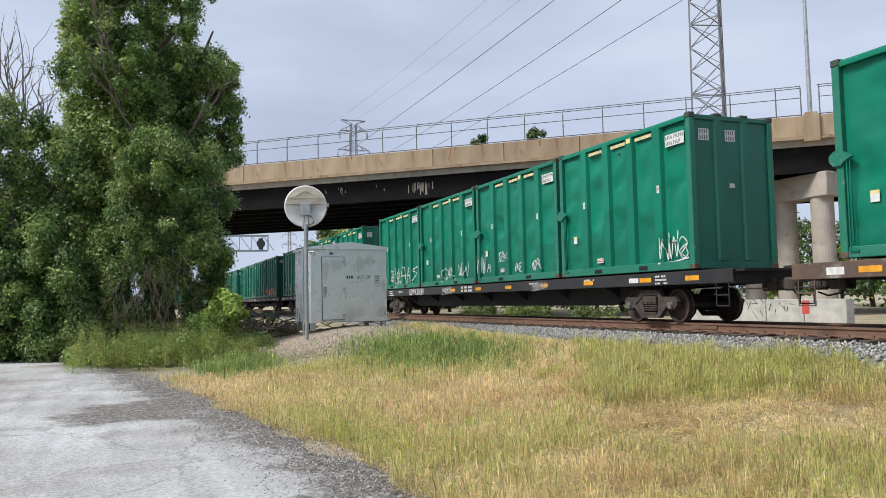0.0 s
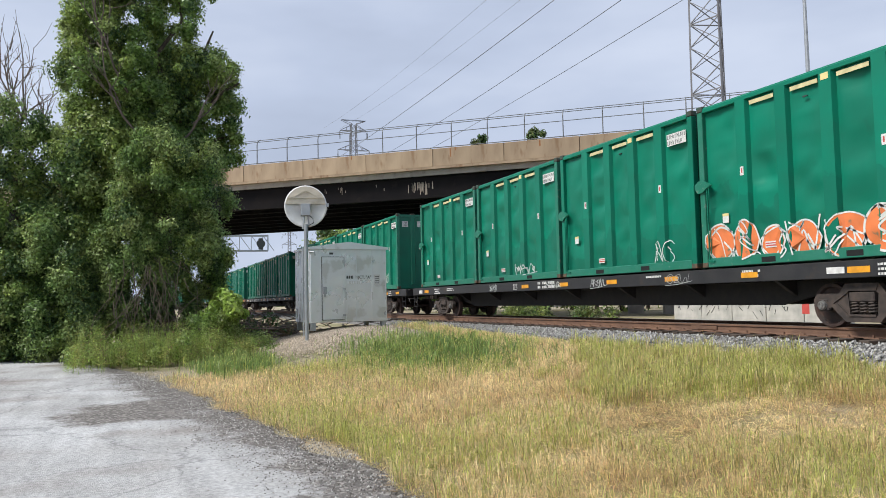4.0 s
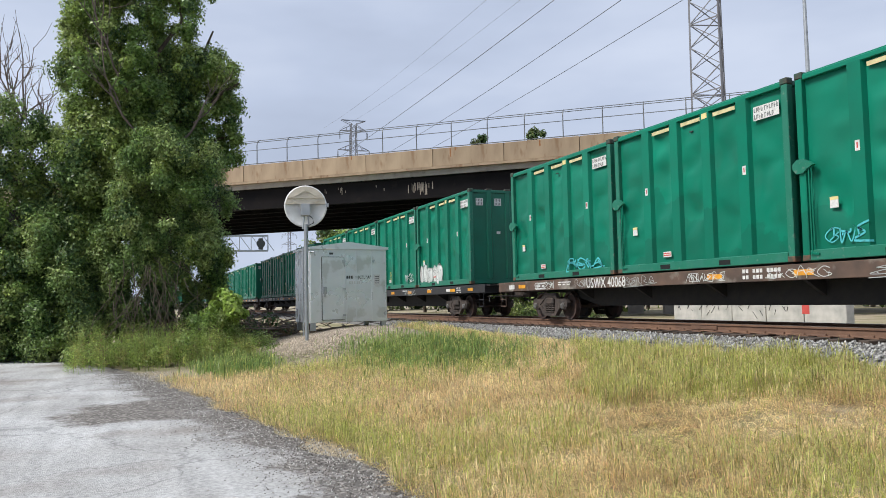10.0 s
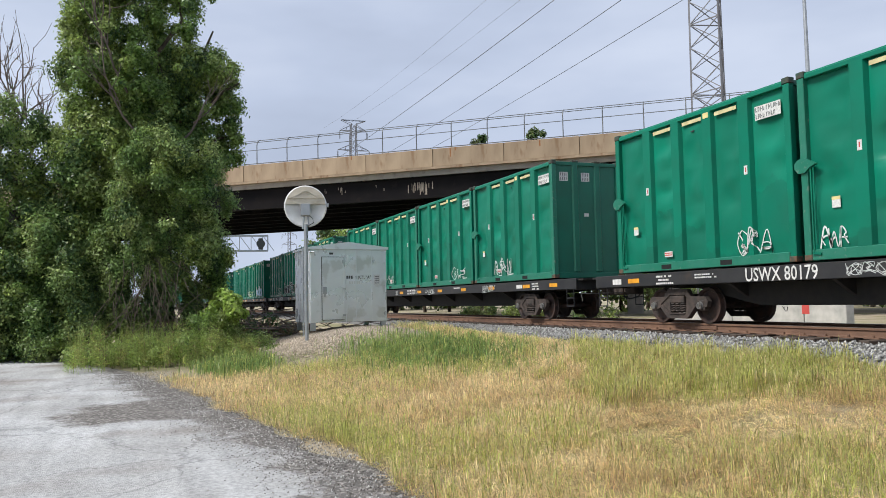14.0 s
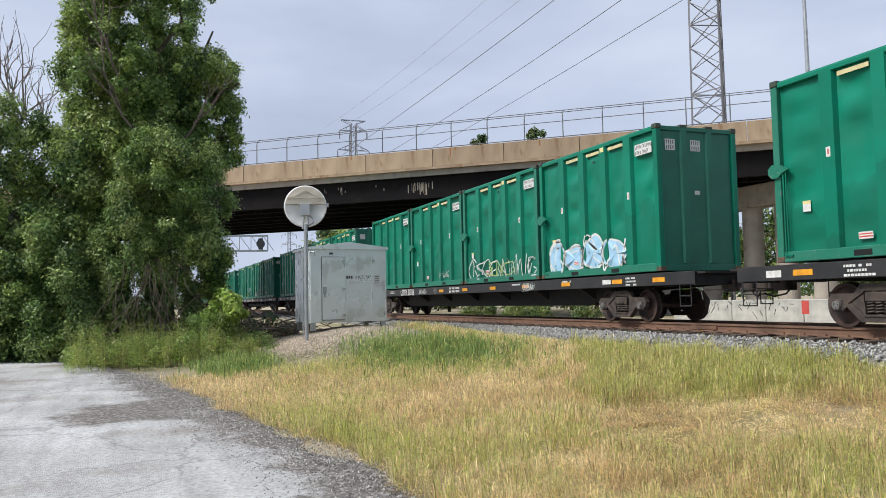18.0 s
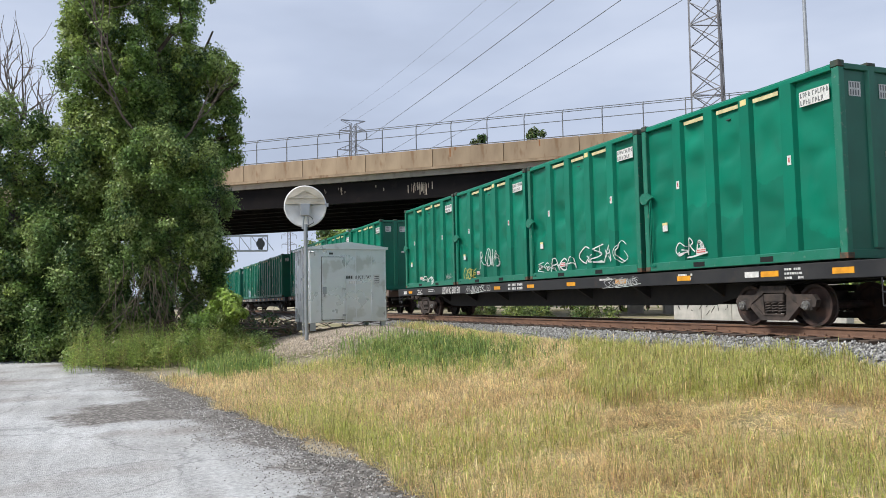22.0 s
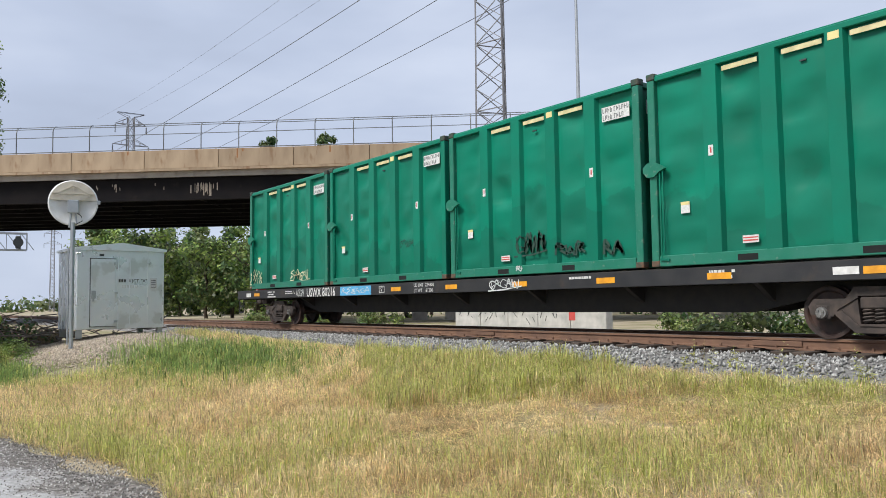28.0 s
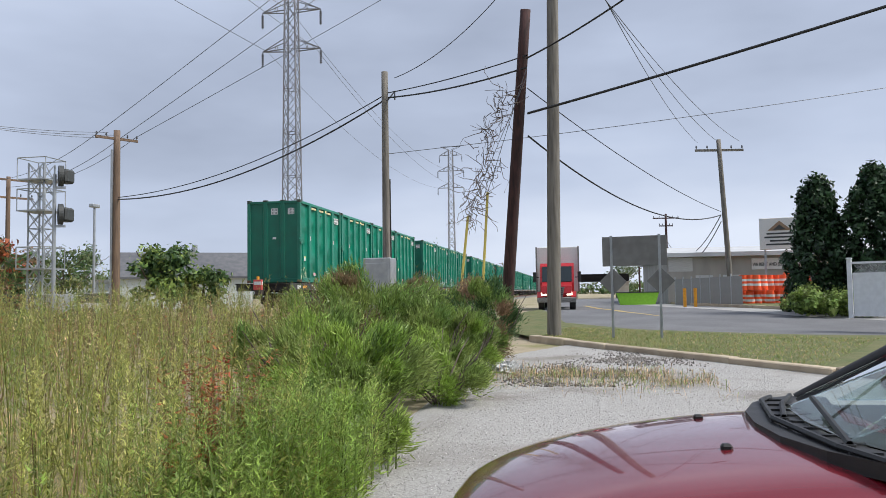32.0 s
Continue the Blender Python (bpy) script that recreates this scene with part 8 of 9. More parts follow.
    for s in (-1, 1):
        part("seat", box(box(B(), s * 0.38 - 0.25, -0.75, 0.5, s * 0.38 + 0.25, -0.2, 0.72, 0.06), s * 0.38 - 0.24, -0.92, 0.6, s * 0.38 + 0.24, -0.74, 1.25, 0.06), cloth, ob)
        part("door_seam", tube(B(), [(s * 0.898, 0.55, 0.30), (s * 0.903, 0.56, 0.72), (s * 0.86, 0.60, 0.955)], 0.005, 5), black, ob)
        for y in (1.42, -1.38):
            wheel = part("wheel", rod(B(), (s * 0.70, y, 0.32), (s * 0.905, y, 0.32), 0.32, n=28), rubber, ob)
            bm = B()
            for k in range(5):
                a = k * math.tau / 5
                beam(bm, (s * 0.905, y, 0.32), (s * 0.905, y + 0.19 * math.cos(a), 0.32 + 0.19 * math.sin(a)), 0.05, 0.02)
            part("rim", rod(bm, (s * 0.89, y, 0.32), (s * 0.9, y, 0.32), 0.2, n=20), alloy, wheel)


TINTED = glass_material("tinted_glass", (0.62, 0.74, 0.72), 0.01)
build_car()


# ======== yard and buildings beyond the road ========
def build_yard():
    grey = material("warehouse_wall", (0.36, 0.34, 0.31), (0.28, 0.265, 0.245), rough=0.85, scale=0.8, stretch=(1, 1, 0.3))
    roofm = material("warehouse_roof", (0.52, 0.53, 0.54), (0.44, 0.45, 0.46), rough=0.6, scale=0.7)
    pale = material("pale_siding", (0.52, 0.52, 0.50), (0.45, 0.45, 0.44), rough=0.8, stretch=(1, 1, 8), scale=2.0)
    ob = thing("warehouse", "low grey warehouse with a white-edged metal roof", "building")
    x0, z0 = 60.0, 0.45
    part("wall", box(B(), x0, -27.0, z0, x0 + 22, -6.4, 3.95), grey, ob)
    part("roof", prism(B(), [(x0 - 0.5, 3.95), (x0 + 22.5, 3.95), (x0 + 22.5, 4.1), (x0 + 11, 5.2), (x0 - 0.5, 4.25)], "y", -27.4, -6.0), roofm, ob)
    part("banner", box(B(), x0 - 0.06, -16.9, 2.95, x0 - 0.01, -12.3, 3.75), LABEL_WHITE, ob, "white lettered banner")
    lettering("WE RENT AND SELL SIGNS!", 0.34, INK, ob, pose(x0 - 0.08, -12.35, 3.2, 90, 0, -90), "banner_lettering", 0.008, 0.72)
    for y in (-9.0, -10.9):
        part("door", box(B(), x0 - 0.04, y - 0.6, z0, x0, y + 0.6, 2.6), roofm, ob)
    part("siding", box(B(), x0 - 0.03, -8.2, 2.9, x0, -6.5, 3.9), pale, ob)
    x, y = spot(-103.4, 57)
    sg = thing("company_sign", "tall white company sign board above the warehouse", "sign", pose(x, y, 0.4, 0, 0, -103.4))
    part("board", box(B(), -1.25, -0.1, 3.75, 1.25, 0.1, 5.85, 0.03), LABEL_WHITE, sg)
    part("post", box(box(B(), -1.0, -0.06, 0, -0.85, 0.06, 3.75), 0.85, -0.06, 0, 1.0, 0.06, 3.75), GALV, sg)
    part("emblem", prism(B(), [(-0.75, 5.0), (0.75, 5.0), (0.0, 5.65)], "y", -0.12, -0.1), PLANK_TAN, sg, "tan triangular emblem")
    part("emblem_inner", prism(B(), [(-0.4, 5.05), (0.4, 5.05), (0.0, 5.4)], "y", -0.125, -0.12), INK, sg)
    bm = B()
    for k, w in enumerate((1.6, 1.9, 1.2, 1.7)):
        box(bm, -w / 2, -0.12, 4.75 - k * 0.24, w / 2, -0.1, 4.86 - k * 0.24)
    part("writing_bars", bm, INK, sg)
    # slatted chain-link fence with posts
    fence = thing("yard_fence", "grey slatted chain-link fence round the yard", "fence")
    a, b = Vector((*spot(-96.6, 58), 0.5)), Vector((*spot(-101.0, 47), 0.5))
    slat = material("fence_slats", (0.27, 0.27, 0.26), (0.20, 0.20, 0.195), rough=0.8, scale=9.0, stretch=(1, 1, 0.1))
    strip_mesh = mesh_of("slat", box(B(), 0, -0.01, -0.95, 0.105, 0.01, 0.85), slat)
    n = 7
    for i in range(n):
        p, q = a.lerp(b, i / n), a.lerp(b, (i + 1) / n)
        mid, d = (p + q) / 2, (q - p)
        m = Matrix.Translation((mid.x, mid.y, 1.45)) @ pose(0, 0, 0, 0, 0, math.degrees(math.atan2(d.y, d.x)))
        w = d.length
        for k in range(int(w / 0.12)):
            part("slat", strip_mesh, None, fence).matrix_basis = m @ pose(-w / 2 + k * 0.12, 0, 0)
        part("post", rod(B(), (p.x, p.y, 0.3), (p.x, p.y, 2.45), 0.045, n=8), GALV, fence)
    for az in (-97.2, -97.9):
        x, y = spot(az, 50)
        solid("bollard", rod(B(), (0, 0, 0), (0, 0, 1.15), 0.1, n=12), YELLOW, "yellow steel bollard at the yard gate", "bollard", (x, y, ground_z(x, y)), group="bollards")
    # stacked orange drums
    drum = thing("traffic_drum", "orange and white traffic drum stacked in the yard", "traffic drum", group="traffic drums")
    prof = [(0.30, 0.0), (0.30, 0.1), (0.25, 0.12), (0.22, 0.9), (0.12, 0.95)]
    for k, (mat, lo, hi) in enumerate(((ORANGE, 0.0, 0.28), (LABEL_WHITE, 0.28, 0.42), (ORANGE, 0.42, 0.56), (LABEL_WHITE, 0.56, 0.70), (ORANGE, 0.70, 0.95))):
        part("band", rod(B(), (0, 0, lo), (0, 0, hi), 0.29 - 0.07 * lo, 0.29 - 0.07 * hi, n=16), mat, drum)
    first = True
    rng = random.Random(12)
    for i in range(26):
        az = -101.0 - (i % 8) * 0.42 if i < 16 else -104.0 - (i % 5) * 0.45
        d = 52 + rng.uniform(0, 2.5) + (3 if i >= 16 else 0)
        x, y = spot(az, d)
        lv = (i // 8) if i < 16 else 0
        m = pose(x, y, ground_z(x, y) + lv * 0.96, rng.uniform(-2, 2), 0, rng.uniform(0, 90))
        if first:
            drum.matrix_world = m
            first = False
        else:
            copy_thing(drum, m)
    x, y = spot(-104.2, 58)
    mach = thing("yard_machine", "orange plant machine parked in the yard", "machine", (x, y, 0.45))
    part("body", box(box(B(), -0.8, -1.6, 0.5, 0.8, 1.5, 1.5, 0.12), -0.7, -0.9, 1.5, 0.7, 0.6, 2.2, 0.1), ORANGE, mach)
    for yy in (-1.1, 1.0):
        part("wheel", rod(B(), (-0.9, yy, 0.4), (0.9, yy, 0.4), 0.4, n=18), INK, mach)
    x, y = spot(-94.0, 60)
    bn = thing("green_skip", "lime-green steel skip by the road", "skip", (x, y, 0.45))
    part("body", prism(B(), [(-1.2, 0.0), (1.2, 0.0), (1.5, 0.95), (-1.5, 0.95)], "x", -0.7, 0.7), plain("lime_green", (0.28, 0.62, 0.04)), bn)
    part("rim", box(B(), -0.74, -1.54, 0.95, 0.74, 1.54, 1.02), INK, bn)
    x, y = spot(-91.3, 120)
    ov = thing("low_overpass", "dark low overpass far along the road", "bridge", (x, y, 0.4))
    part("deck", box(B(), -1, -4.5, 2.6, 5, 5.5, 3.7), GIRDER, ov)
    part("abutment", box(B(), -0.5, 3.0, 0, 5, 5.5, 2.6), CONCRETE_GREY, ov)
    part("abutment", box(B(), -0.5, -4.5, 0, 5, -2.8, 2.6), CONCRETE_GREY, ov)
    # white vinyl fence
    vf = thing("vinyl_fence", "white vinyl fence with a lattice top", "fence")
    vinyl = plain("white_vinyl", (0.72, 0.74, 0.76), 0.4)
    a, b = Vector((*spot(-107.45, 30.0), 0.52)), Vector((*spot(-117, 29.5), 0.5))
    n = 2
    for i in range(n):
        p, q = a.lerp(b, i / n), a.lerp(b, (i + 1) / n)
        d = q - p
        m = Matrix.Translation(p) @ pose(0, 0, 0, 0, 0, math.degrees(math.atan2(d.y, d.x)))
        bm = box(B(), 0.1, -0.02, 0.08, d.length - 0.1, 0.02, 1.45)
        bm.transform(m)
        part("panel", bm, vinyl, vf)
        bm = B()
        for z in (0.06, 1.45, 1.82):
            box(bm, 0.05, -0.03, z, d.length - 0.05, 0.03, z + 0.07)
        bm.transform(m)
        part("rail", bm, vinyl, vf)
        bm = B()
        for k in range(int(d.length / 0.09)):
            x = 0.12 + k * 0.09
            beam(bm, (x, -0.006, 1.5), (min(x + 0.3, d.length - 0.1), -0.006, 1.82), 0.022, 0.008), beam(bm, (x, 0.006, 1.82), (min(x + 0.3, d.length - 0.1), 0.006, 1.5), 0.022, 0.008)
        bm.transform(m)
        part("lattice", bm, vinyl, vf)
        bm = box(box(B(), -0.07, -0.07, 0, 0.07, 0.07, 1.98, 0.01), -0.09, -0.09, 1.98, 0.09, 0.09, 2.03, 0.01)
        bm.transform(m)
        part("post", bm, vinyl, vf)
    # two arborvitae
    for az, h, w, s in ((-105.7, 6.0, 4.0, 71), (-109.0, 6.4, 4.2, 72), (-111.6, 6.0, 3.8, 73)):
        x, y = spot(az, 40)
        t = thing("arborvitae", "dense dark green columnar evergreen", "tree", (x, y, 0.45), group="evergreens by the fence")
        part("trunk", rod(B(), (0, 0, -0.2), (0, 0, h * 0.5), 0.12, 0.05, n=8), BARK, t)
        cl = []
        rng2 = random.Random(s)
        for i in range(60):
            f = (i + 0.5) / 60
            r = w * 0.5 * (1 - f ** 2.2) ** 0.5 * 0.72
            a = i * 2.399
            k = rng2.uniform(0.5, 1.0)
            cl.append((r * k * math.cos(a), r * k * math.sin(a), h * f * 0.98, 0.36, 0.36, 0.52))
        part("foliage", leaves_mesh("foliage", cl, 14000, 0.12, [LEAF_CONIFER], s, None, -0.8), None, t)
    x, y = spot(-106.5, 38)
    for i in range(7):
        x, y = spot(-104.5 - i * 0.75, 37.0 + (i % 3))
        t = thing("verge_shrub", "low green shrub below the evergreens", "shrub", (x, y, 0.5), group="verge shrubs")
        part("foliage", leaves_mesh("foliage", clumps_in(700 + i, 8, (0, 0, 0.45), (0.7, 0.7, 0.45), 0.35), 1500, 0.09, [LEAF_SHRUB, LEAF_TREE], 700 + i), None, t)


build_yard()


# ======== houses and vehicles behind the railway ========
def build_town():
    white = material("white_siding", (0.62, 0.66, 0.66), (0.55, 0.59, 0.59), rough=0.7, scale=1.0, stretch=(1, 1, 10))
    shingle = material("grey_shingle", (0.10, 0.105, 0.115), (0.14, 0.14, 0.15), rough=0.85, scale=2.0)
    awning = plain("green_awning", (0.012, 0.10, 0.065), 0.7)
    solar = plain("solar_panel", (0.03, 0.045, 0.08), 0.15)
    pane = plain("window_dark", (0.04, 0.05, 0.06), 0.1)
    x, y = spot(-38.5, 62)
    ob = thing("white_house", "two-storey white house with green awnings and solar panels", "house", pose(x, y, 0.35, 0, 0, -48))
    w, d, h = 15.0, 9.0, 6.3
    part("wall", box(B(), -w / 2, 0, 0, w / 2, d, h), white, ob)
    bm = B()
    e = 0.5
    pts = [bm.verts.new(p) for p in ((-w / 2 - e, -e, h), (w / 2 + e, -e, h), (w / 2 + e, d + e, h), (-w / 2 - e, d + e, h), (-w / 2 + 4, d / 2, h + 2.2), (w / 2 - 4, d / 2, h + 2.2))]
    for f in ((0, 1, 5, 4), (1, 2, 5), (2, 3, 4, 5), (3, 0, 4), (3, 2, 1, 0)):
        bm.faces.new([pts[i] for i in f])
    part("roof", bm, shingle, ob, "grey hipped roof")
    part("fascia", box(B(), -w / 2 - e, -e - 0.05, h - 0.15, w / 2 + e, -e, h + 0.1), white, ob)
    for k in range(3):
        x0 = -5.0 + k * 3.2
        bm = B()
        vs = [bm.verts.new(p) for p in ((x0, 0.6, h + 0.55), (x0 + 3.0, 0.6, h + 0.55), (x0 + 3.0, 2.9, h + 1.55), (x0, 2.9, h + 1.55))]
        f = bm.faces.new(vs)
        r = bmesh.ops.extrude_face_region(bm, geom=[f])
        for v in r["geom"]:
            if isinstance(v, bmesh.types.BMVert):
                v.co.z += 0.06
        bmesh.ops.recalc_face_normals(bm, faces=bm.faces)
        part("solar_panel", bm, solar, ob)
    for i, xx in enumerate((-6.0, -3.4, 1.4, 4.6, 6.3)):
        for z in (0.9, 4.0):
            win = part("window", box(B(), xx - 0.6, -0.05, z, xx + 0.6, 0.0, z + 1.5), pane, ob)
            part("awning", prism(B(), [(0.0, z + 1.75), (-0.75, z + 0.95), (-0.75, z + 0.8), (0.0, z + 0.9)], "x", xx - 0.75, xx + 0.75), awning, ob)
    part("sign_band", box(B(), -4.8, -0.08, 2.75, 3.4, -0.02, 3.65), LABEL_WHITE, ob)
    bm = B()
    for k in range(14):
        if k not in (5, 9):
            box(bm, -4.5 + k * 0.5, -0.1, 3.05, -4.15 + k * 0.5, -0.08, 3.35)
    part("sign_bars", bm, WIRE_GREY, ob)
    x, y = spot(-61.5, 82)
    g = thing("gabled_hall", "low pale hall with a long grey gabled roof", "building", pose(x, y, 0.3, 0, 0, -61.5))
    part("wall", prism(B(), [(0, 0), (8, 0), (8, 3.2), (4, 5.6), (0, 3.2)], "x", -5.5, 7.5), white, g)
    part("roof", prism(prism(B(), [(-0.4, 3.1), (4, 5.75), (4, 5.9), (-0.4, 3.3)], "x", -5.8, 7.8), [(8.4, 3.1), (4, 5.75), (4, 5.9), (8.4, 3.3)], "x", -5.8, 7.8), shingle, g)
    part("vent", rod(B(), (2, 4, 5.7), (2, 4, 6.7), 0.3, n=10), GALV, g)
    x, y = spot(-56.4, 88)
    g = thing("low_shed", "low white commercial shed far behind the railway", "building", pose(x, y, 0.3, 0, 0, -56))
    part("wall", box(B(), -5, 0, 0, 5, 6, 2.9), white, g)
    part("roof", box(B(), -5.3, -0.3, 2.9, 5.3, 6.3, 3.2), CONCRETE_WHITE, g)
    # parked vehicles
    for az, d, col, nm, lab, turn in ((-57.6, 55, (0.62, 0.63, 0.64), "parked_car", "white estate car parked behind the railway", -50), (-43.5, 44, (0.6, 0.61, 0.62), "parked_car", "white car parked near the white house", -30),
                                      (-52.4, 56, (0.05, 0.055, 0.06), "pickup_truck", "dark pickup truck behind the railway", -30), (-47.5, 50, (0.32, 0.33, 0.35), "parked_car", "grey car parked behind the railway", -40)):
        x, y = spot(az, d)
        v = thing(nm, lab, "car", pose(x, y, 0.32, 0, 0, turn), group="vehicles behind the railway")
        part("body", prism(B(), [(-2.2, 0.35), (2.2, 0.35), (2.25, 0.75), (1.3, 0.95), (-2.1, 1.0), (-2.25, 0.7)], "y", -0.85, 0.85), plain("paint_" + lab.split()[0], col, 0.3), v)
        part("cabin", prism(B(), [(-1.9, 0.98), (0.9, 0.98), (0.3, 1.55), (-1.6, 1.58)], "y", -0.72, 0.72), pane, v)
        part("roof", box(B(), -1.6, -0.7, 1.55, 0.35, 0.7, 1.62, 0.02), plain("roof_" + lab.split()[0], col, 0.3), v)
        for wx in (-1.4, 1.4):
            for s in (-1, 1):
                part("wheel", rod(B(), (wx, s * 0.6, 0.33), (wx, s * 0.87, 0.33), 0.33, n=18), INK, v)
    for az, d, h, w, mats, lab in ((-60.6, 48, 4.6, 3.6, [LEAF_DARK, LEAF_TREE], "dark green cedar behind the railway"), (-63.4, 50, 3.2, 3.2, [LEAF_DARK, LEAF_TREE], "dark green cedar behind the railway"),
                                   (-50.8, 52, 5.2, 4.5, [LEAF_BROWN, LEAF_RED, LEAF_DARK], "reddish brown autumn tree behind the railway"), (-47.8, 58, 4.6, 5.5, [LEAF_DARK, LEAF_BROWN, LEAF_TREE], "dark autumn tree beside the white house"),
                                   (-46.0, 56, 4.0, 4.5, [LEAF_BROWN, LEAF_DARK], "brown autumn tree beside the white house"), (-54.6, 75, 5.5, 6, [LEAF_FAR, LEAF_DARK], "green tree beyond the signals"),
                                   (-56.0, 95, 7, 7, [LEAF_FAR, LEAF_DARK], "green tree beyond the signals"), (-35.5, 40, 3.0, 4.0, [LEAF_TREE, LEAF_SHRUB], "round green bush by the white house"),
                                   (-22.0, 42, 4.2, 5, [LEAF_FAR, LEAF_SHRUB], "green tree behind the railway"), (-27.0, 44, 4.6, 6, [LEAF_FAR, LEAF_SHRUB], "green tree behind the railway"),
                                   (-79.5, 130, 9, 9, [LEAF_DARK, LEAF_FAR], "dark tree far along the line"), (-93.2, 140, 6, 7, [LEAF_DARK, LEAF_FAR], "dark tree beyond the road")):
        x, y = spot(az, d)
        simple_tree("tree", lab, x, y, 0.3, h, w, int(abs(az) * 10), mats, 3000, 0.17, 0.12, bottom=0.02)


build_town()
# ======== sprayed graffiti ========
def surface_y(x):
    """How far out the container's side lies at x: on a rib or between two."""
    return -0.006 if any(a + 0.01 < x < b - 0.01 for a, b in RIBS) or x < 0.17 or x > BOX_L - 0.19 else 0.065


def ribbon(bm, pts, w, depth):
    prev = None
    for i in range(len(pts)):
        a, b = pts[max(i - 1, 0)], pts[min(i + 1, len(pts) - 1)]
        dx, dz = b[0] - a[0], b[1] - a[1]
        ln = math.hypot(dx, dz) or 1.0
        nx, nz = -dz / ln * w / 2, dx / ln * w / 2
        y = depth(pts[i][0])
        cur = (bm.verts.new((pts[i][0] + nx, y, pts[i][1] + nz)), bm.verts.new((pts[i][0] - nx, y, pts[i][1] - nz)))
        if prev:
            bm.faces.new((prev[0], prev[1], cur[1], cur[0]))
        prev = cur


def curve_through(pts, steps=7):
    out = []
    n = len(pts)
    for i in range(n - 1):
        p0, p1, p2, p3 = pts[max(i - 1, 0)], pts[i], pts[i + 1], pts[min(i + 2, n - 1)]
        for k in range(steps):
            t = k / steps
            out.append(tuple(0.5 * ((2 * p1[j]) + (-p0[j] + p2[j]) * t + (2 * p0[j] - 5 * p1[j] + 4 * p2[j] - p3[j]) * t * t + (-p0[j] + 3 * p1[j] - 3 * p2[j] + p3[j]) * t ** 3) for j in (0, 1)))
    out.append(tuple(pts[-1]))
    return out


def spray(parent, x0, x1, z0, z1, mat, seed, letters=5, w=0.045, fill=None, depth=surface_y, name="graffiti", label=""):
    """A sprayed tag: a row of scrawled letter shapes, with filled bodies where fill gives a colour."""
    rng = random.Random(seed)
    cell = (x1 - x0) / letters
    strokes, bodies = [], []
    for i in range(letters):
        cx, h = x0 + (i + 0.5) * cell, z1 - z0
        lo, hi = z0 + rng.uniform(0, 0.12) * h, z1 - rng.uniform(0, 0.25) * h
        cw = cell * rng.uniform(0.42, 0.6)
        if fill:
            n = 9
            ring = [(cx + cw * 1.05 * math.cos(k * math.tau / n) * rng.uniform(0.85, 1.15), (lo + hi) / 2 + (hi - lo) * 0.52 * math.sin(k * math.tau / n) * rng.uniform(0.85, 1.1)) for k in range(n)]
            ring = curve_through(ring + ring[:1], 4)
            bodies.append(ring[:-1])
            strokes.append(ring)
        kind = rng.randrange(5)
        if kind == 0:
            pts = [(cx - cw, lo), (cx - cw * 0.6, hi), (cx + cw * 0.3, hi - 0.3 * (hi - lo)), (cx - cw * 0.2, (lo + hi) / 2), (cx + cw, lo + 0.1 * h)]
        elif kind == 1:
            pts = [(cx + cw, hi - 0.15 * h), (cx, hi), (cx - cw, (lo + hi) / 2), (cx, lo), (cx + cw, lo + 0.2 * h), (cx + cw * 0.4, (lo + hi) / 2)]
        elif kind == 2:
            pts = [(cx - cw, hi), (cx - cw * 0.7, lo), (cx, hi - 0.2 * h), (cx + cw * 0.6, lo), (cx + cw, hi)]
        elif kind == 3:
            pts = [(cx - cw, lo), (cx, hi), (cx + cw, lo), (cx + cw * 0.4, (lo + hi) / 2), (cx - cw * 0.6, (lo + hi) / 2)]
        else:
            pts = [(cx + cw, hi), (cx - cw * 0.5, hi - 0.2 * h), (cx + cw * 0.7, (lo + hi) / 2), (cx - cw, lo + 0.1 * h), (cx + cw * 1.1, lo)]
        strokes.append(curve_through([(a + rng.uniform(-0.1, 0.1) * cell, b + rng.uniform(-0.06, 0.06) * h) for a, b in pts]))
        for extra in range(2):
            if rng.random() < 0.6:
                strokes.append(curve_through([(cx + rng.uniform(-1, 1) * cw, rng.uniform(lo, hi)) for q in range(rng.choice((2, 3, 4)))]))
    if letters > 2 and not fill and rng.random() < 0.6:
        strokes.append([(x0 - 0.05, z0 - 0.04), ((x0 + x1) / 2, z0 - 0.02), (x1 + 0.12, z0 + 0.05)])
    bm = B()
    for s in strokes:
        ribbon(bm, s, w * 0.62 * rng.uniform(0.7, 1.25), lambda x: depth(x) - 0.004)
    tag = part(name, bm, mat, parent, label)
    if fill:
        bm = B()
        for ring in bodies:
            cx, cz = sum(p[0] for p in ring) / len(ring), sum(p[1] for p in ring) / len(ring)
            for k in range(len(ring)):
                a, b = ring[k], ring[(k + 1) % len(ring)]
                tri = [(a[0], a[1]), (b[0], b[1]), (cx, cz)]
                bm.faces.new([bm.verts.new((x, depth(x), z)) for x, z in tri])
        part("filling", bm, fill, tag)
    return tag


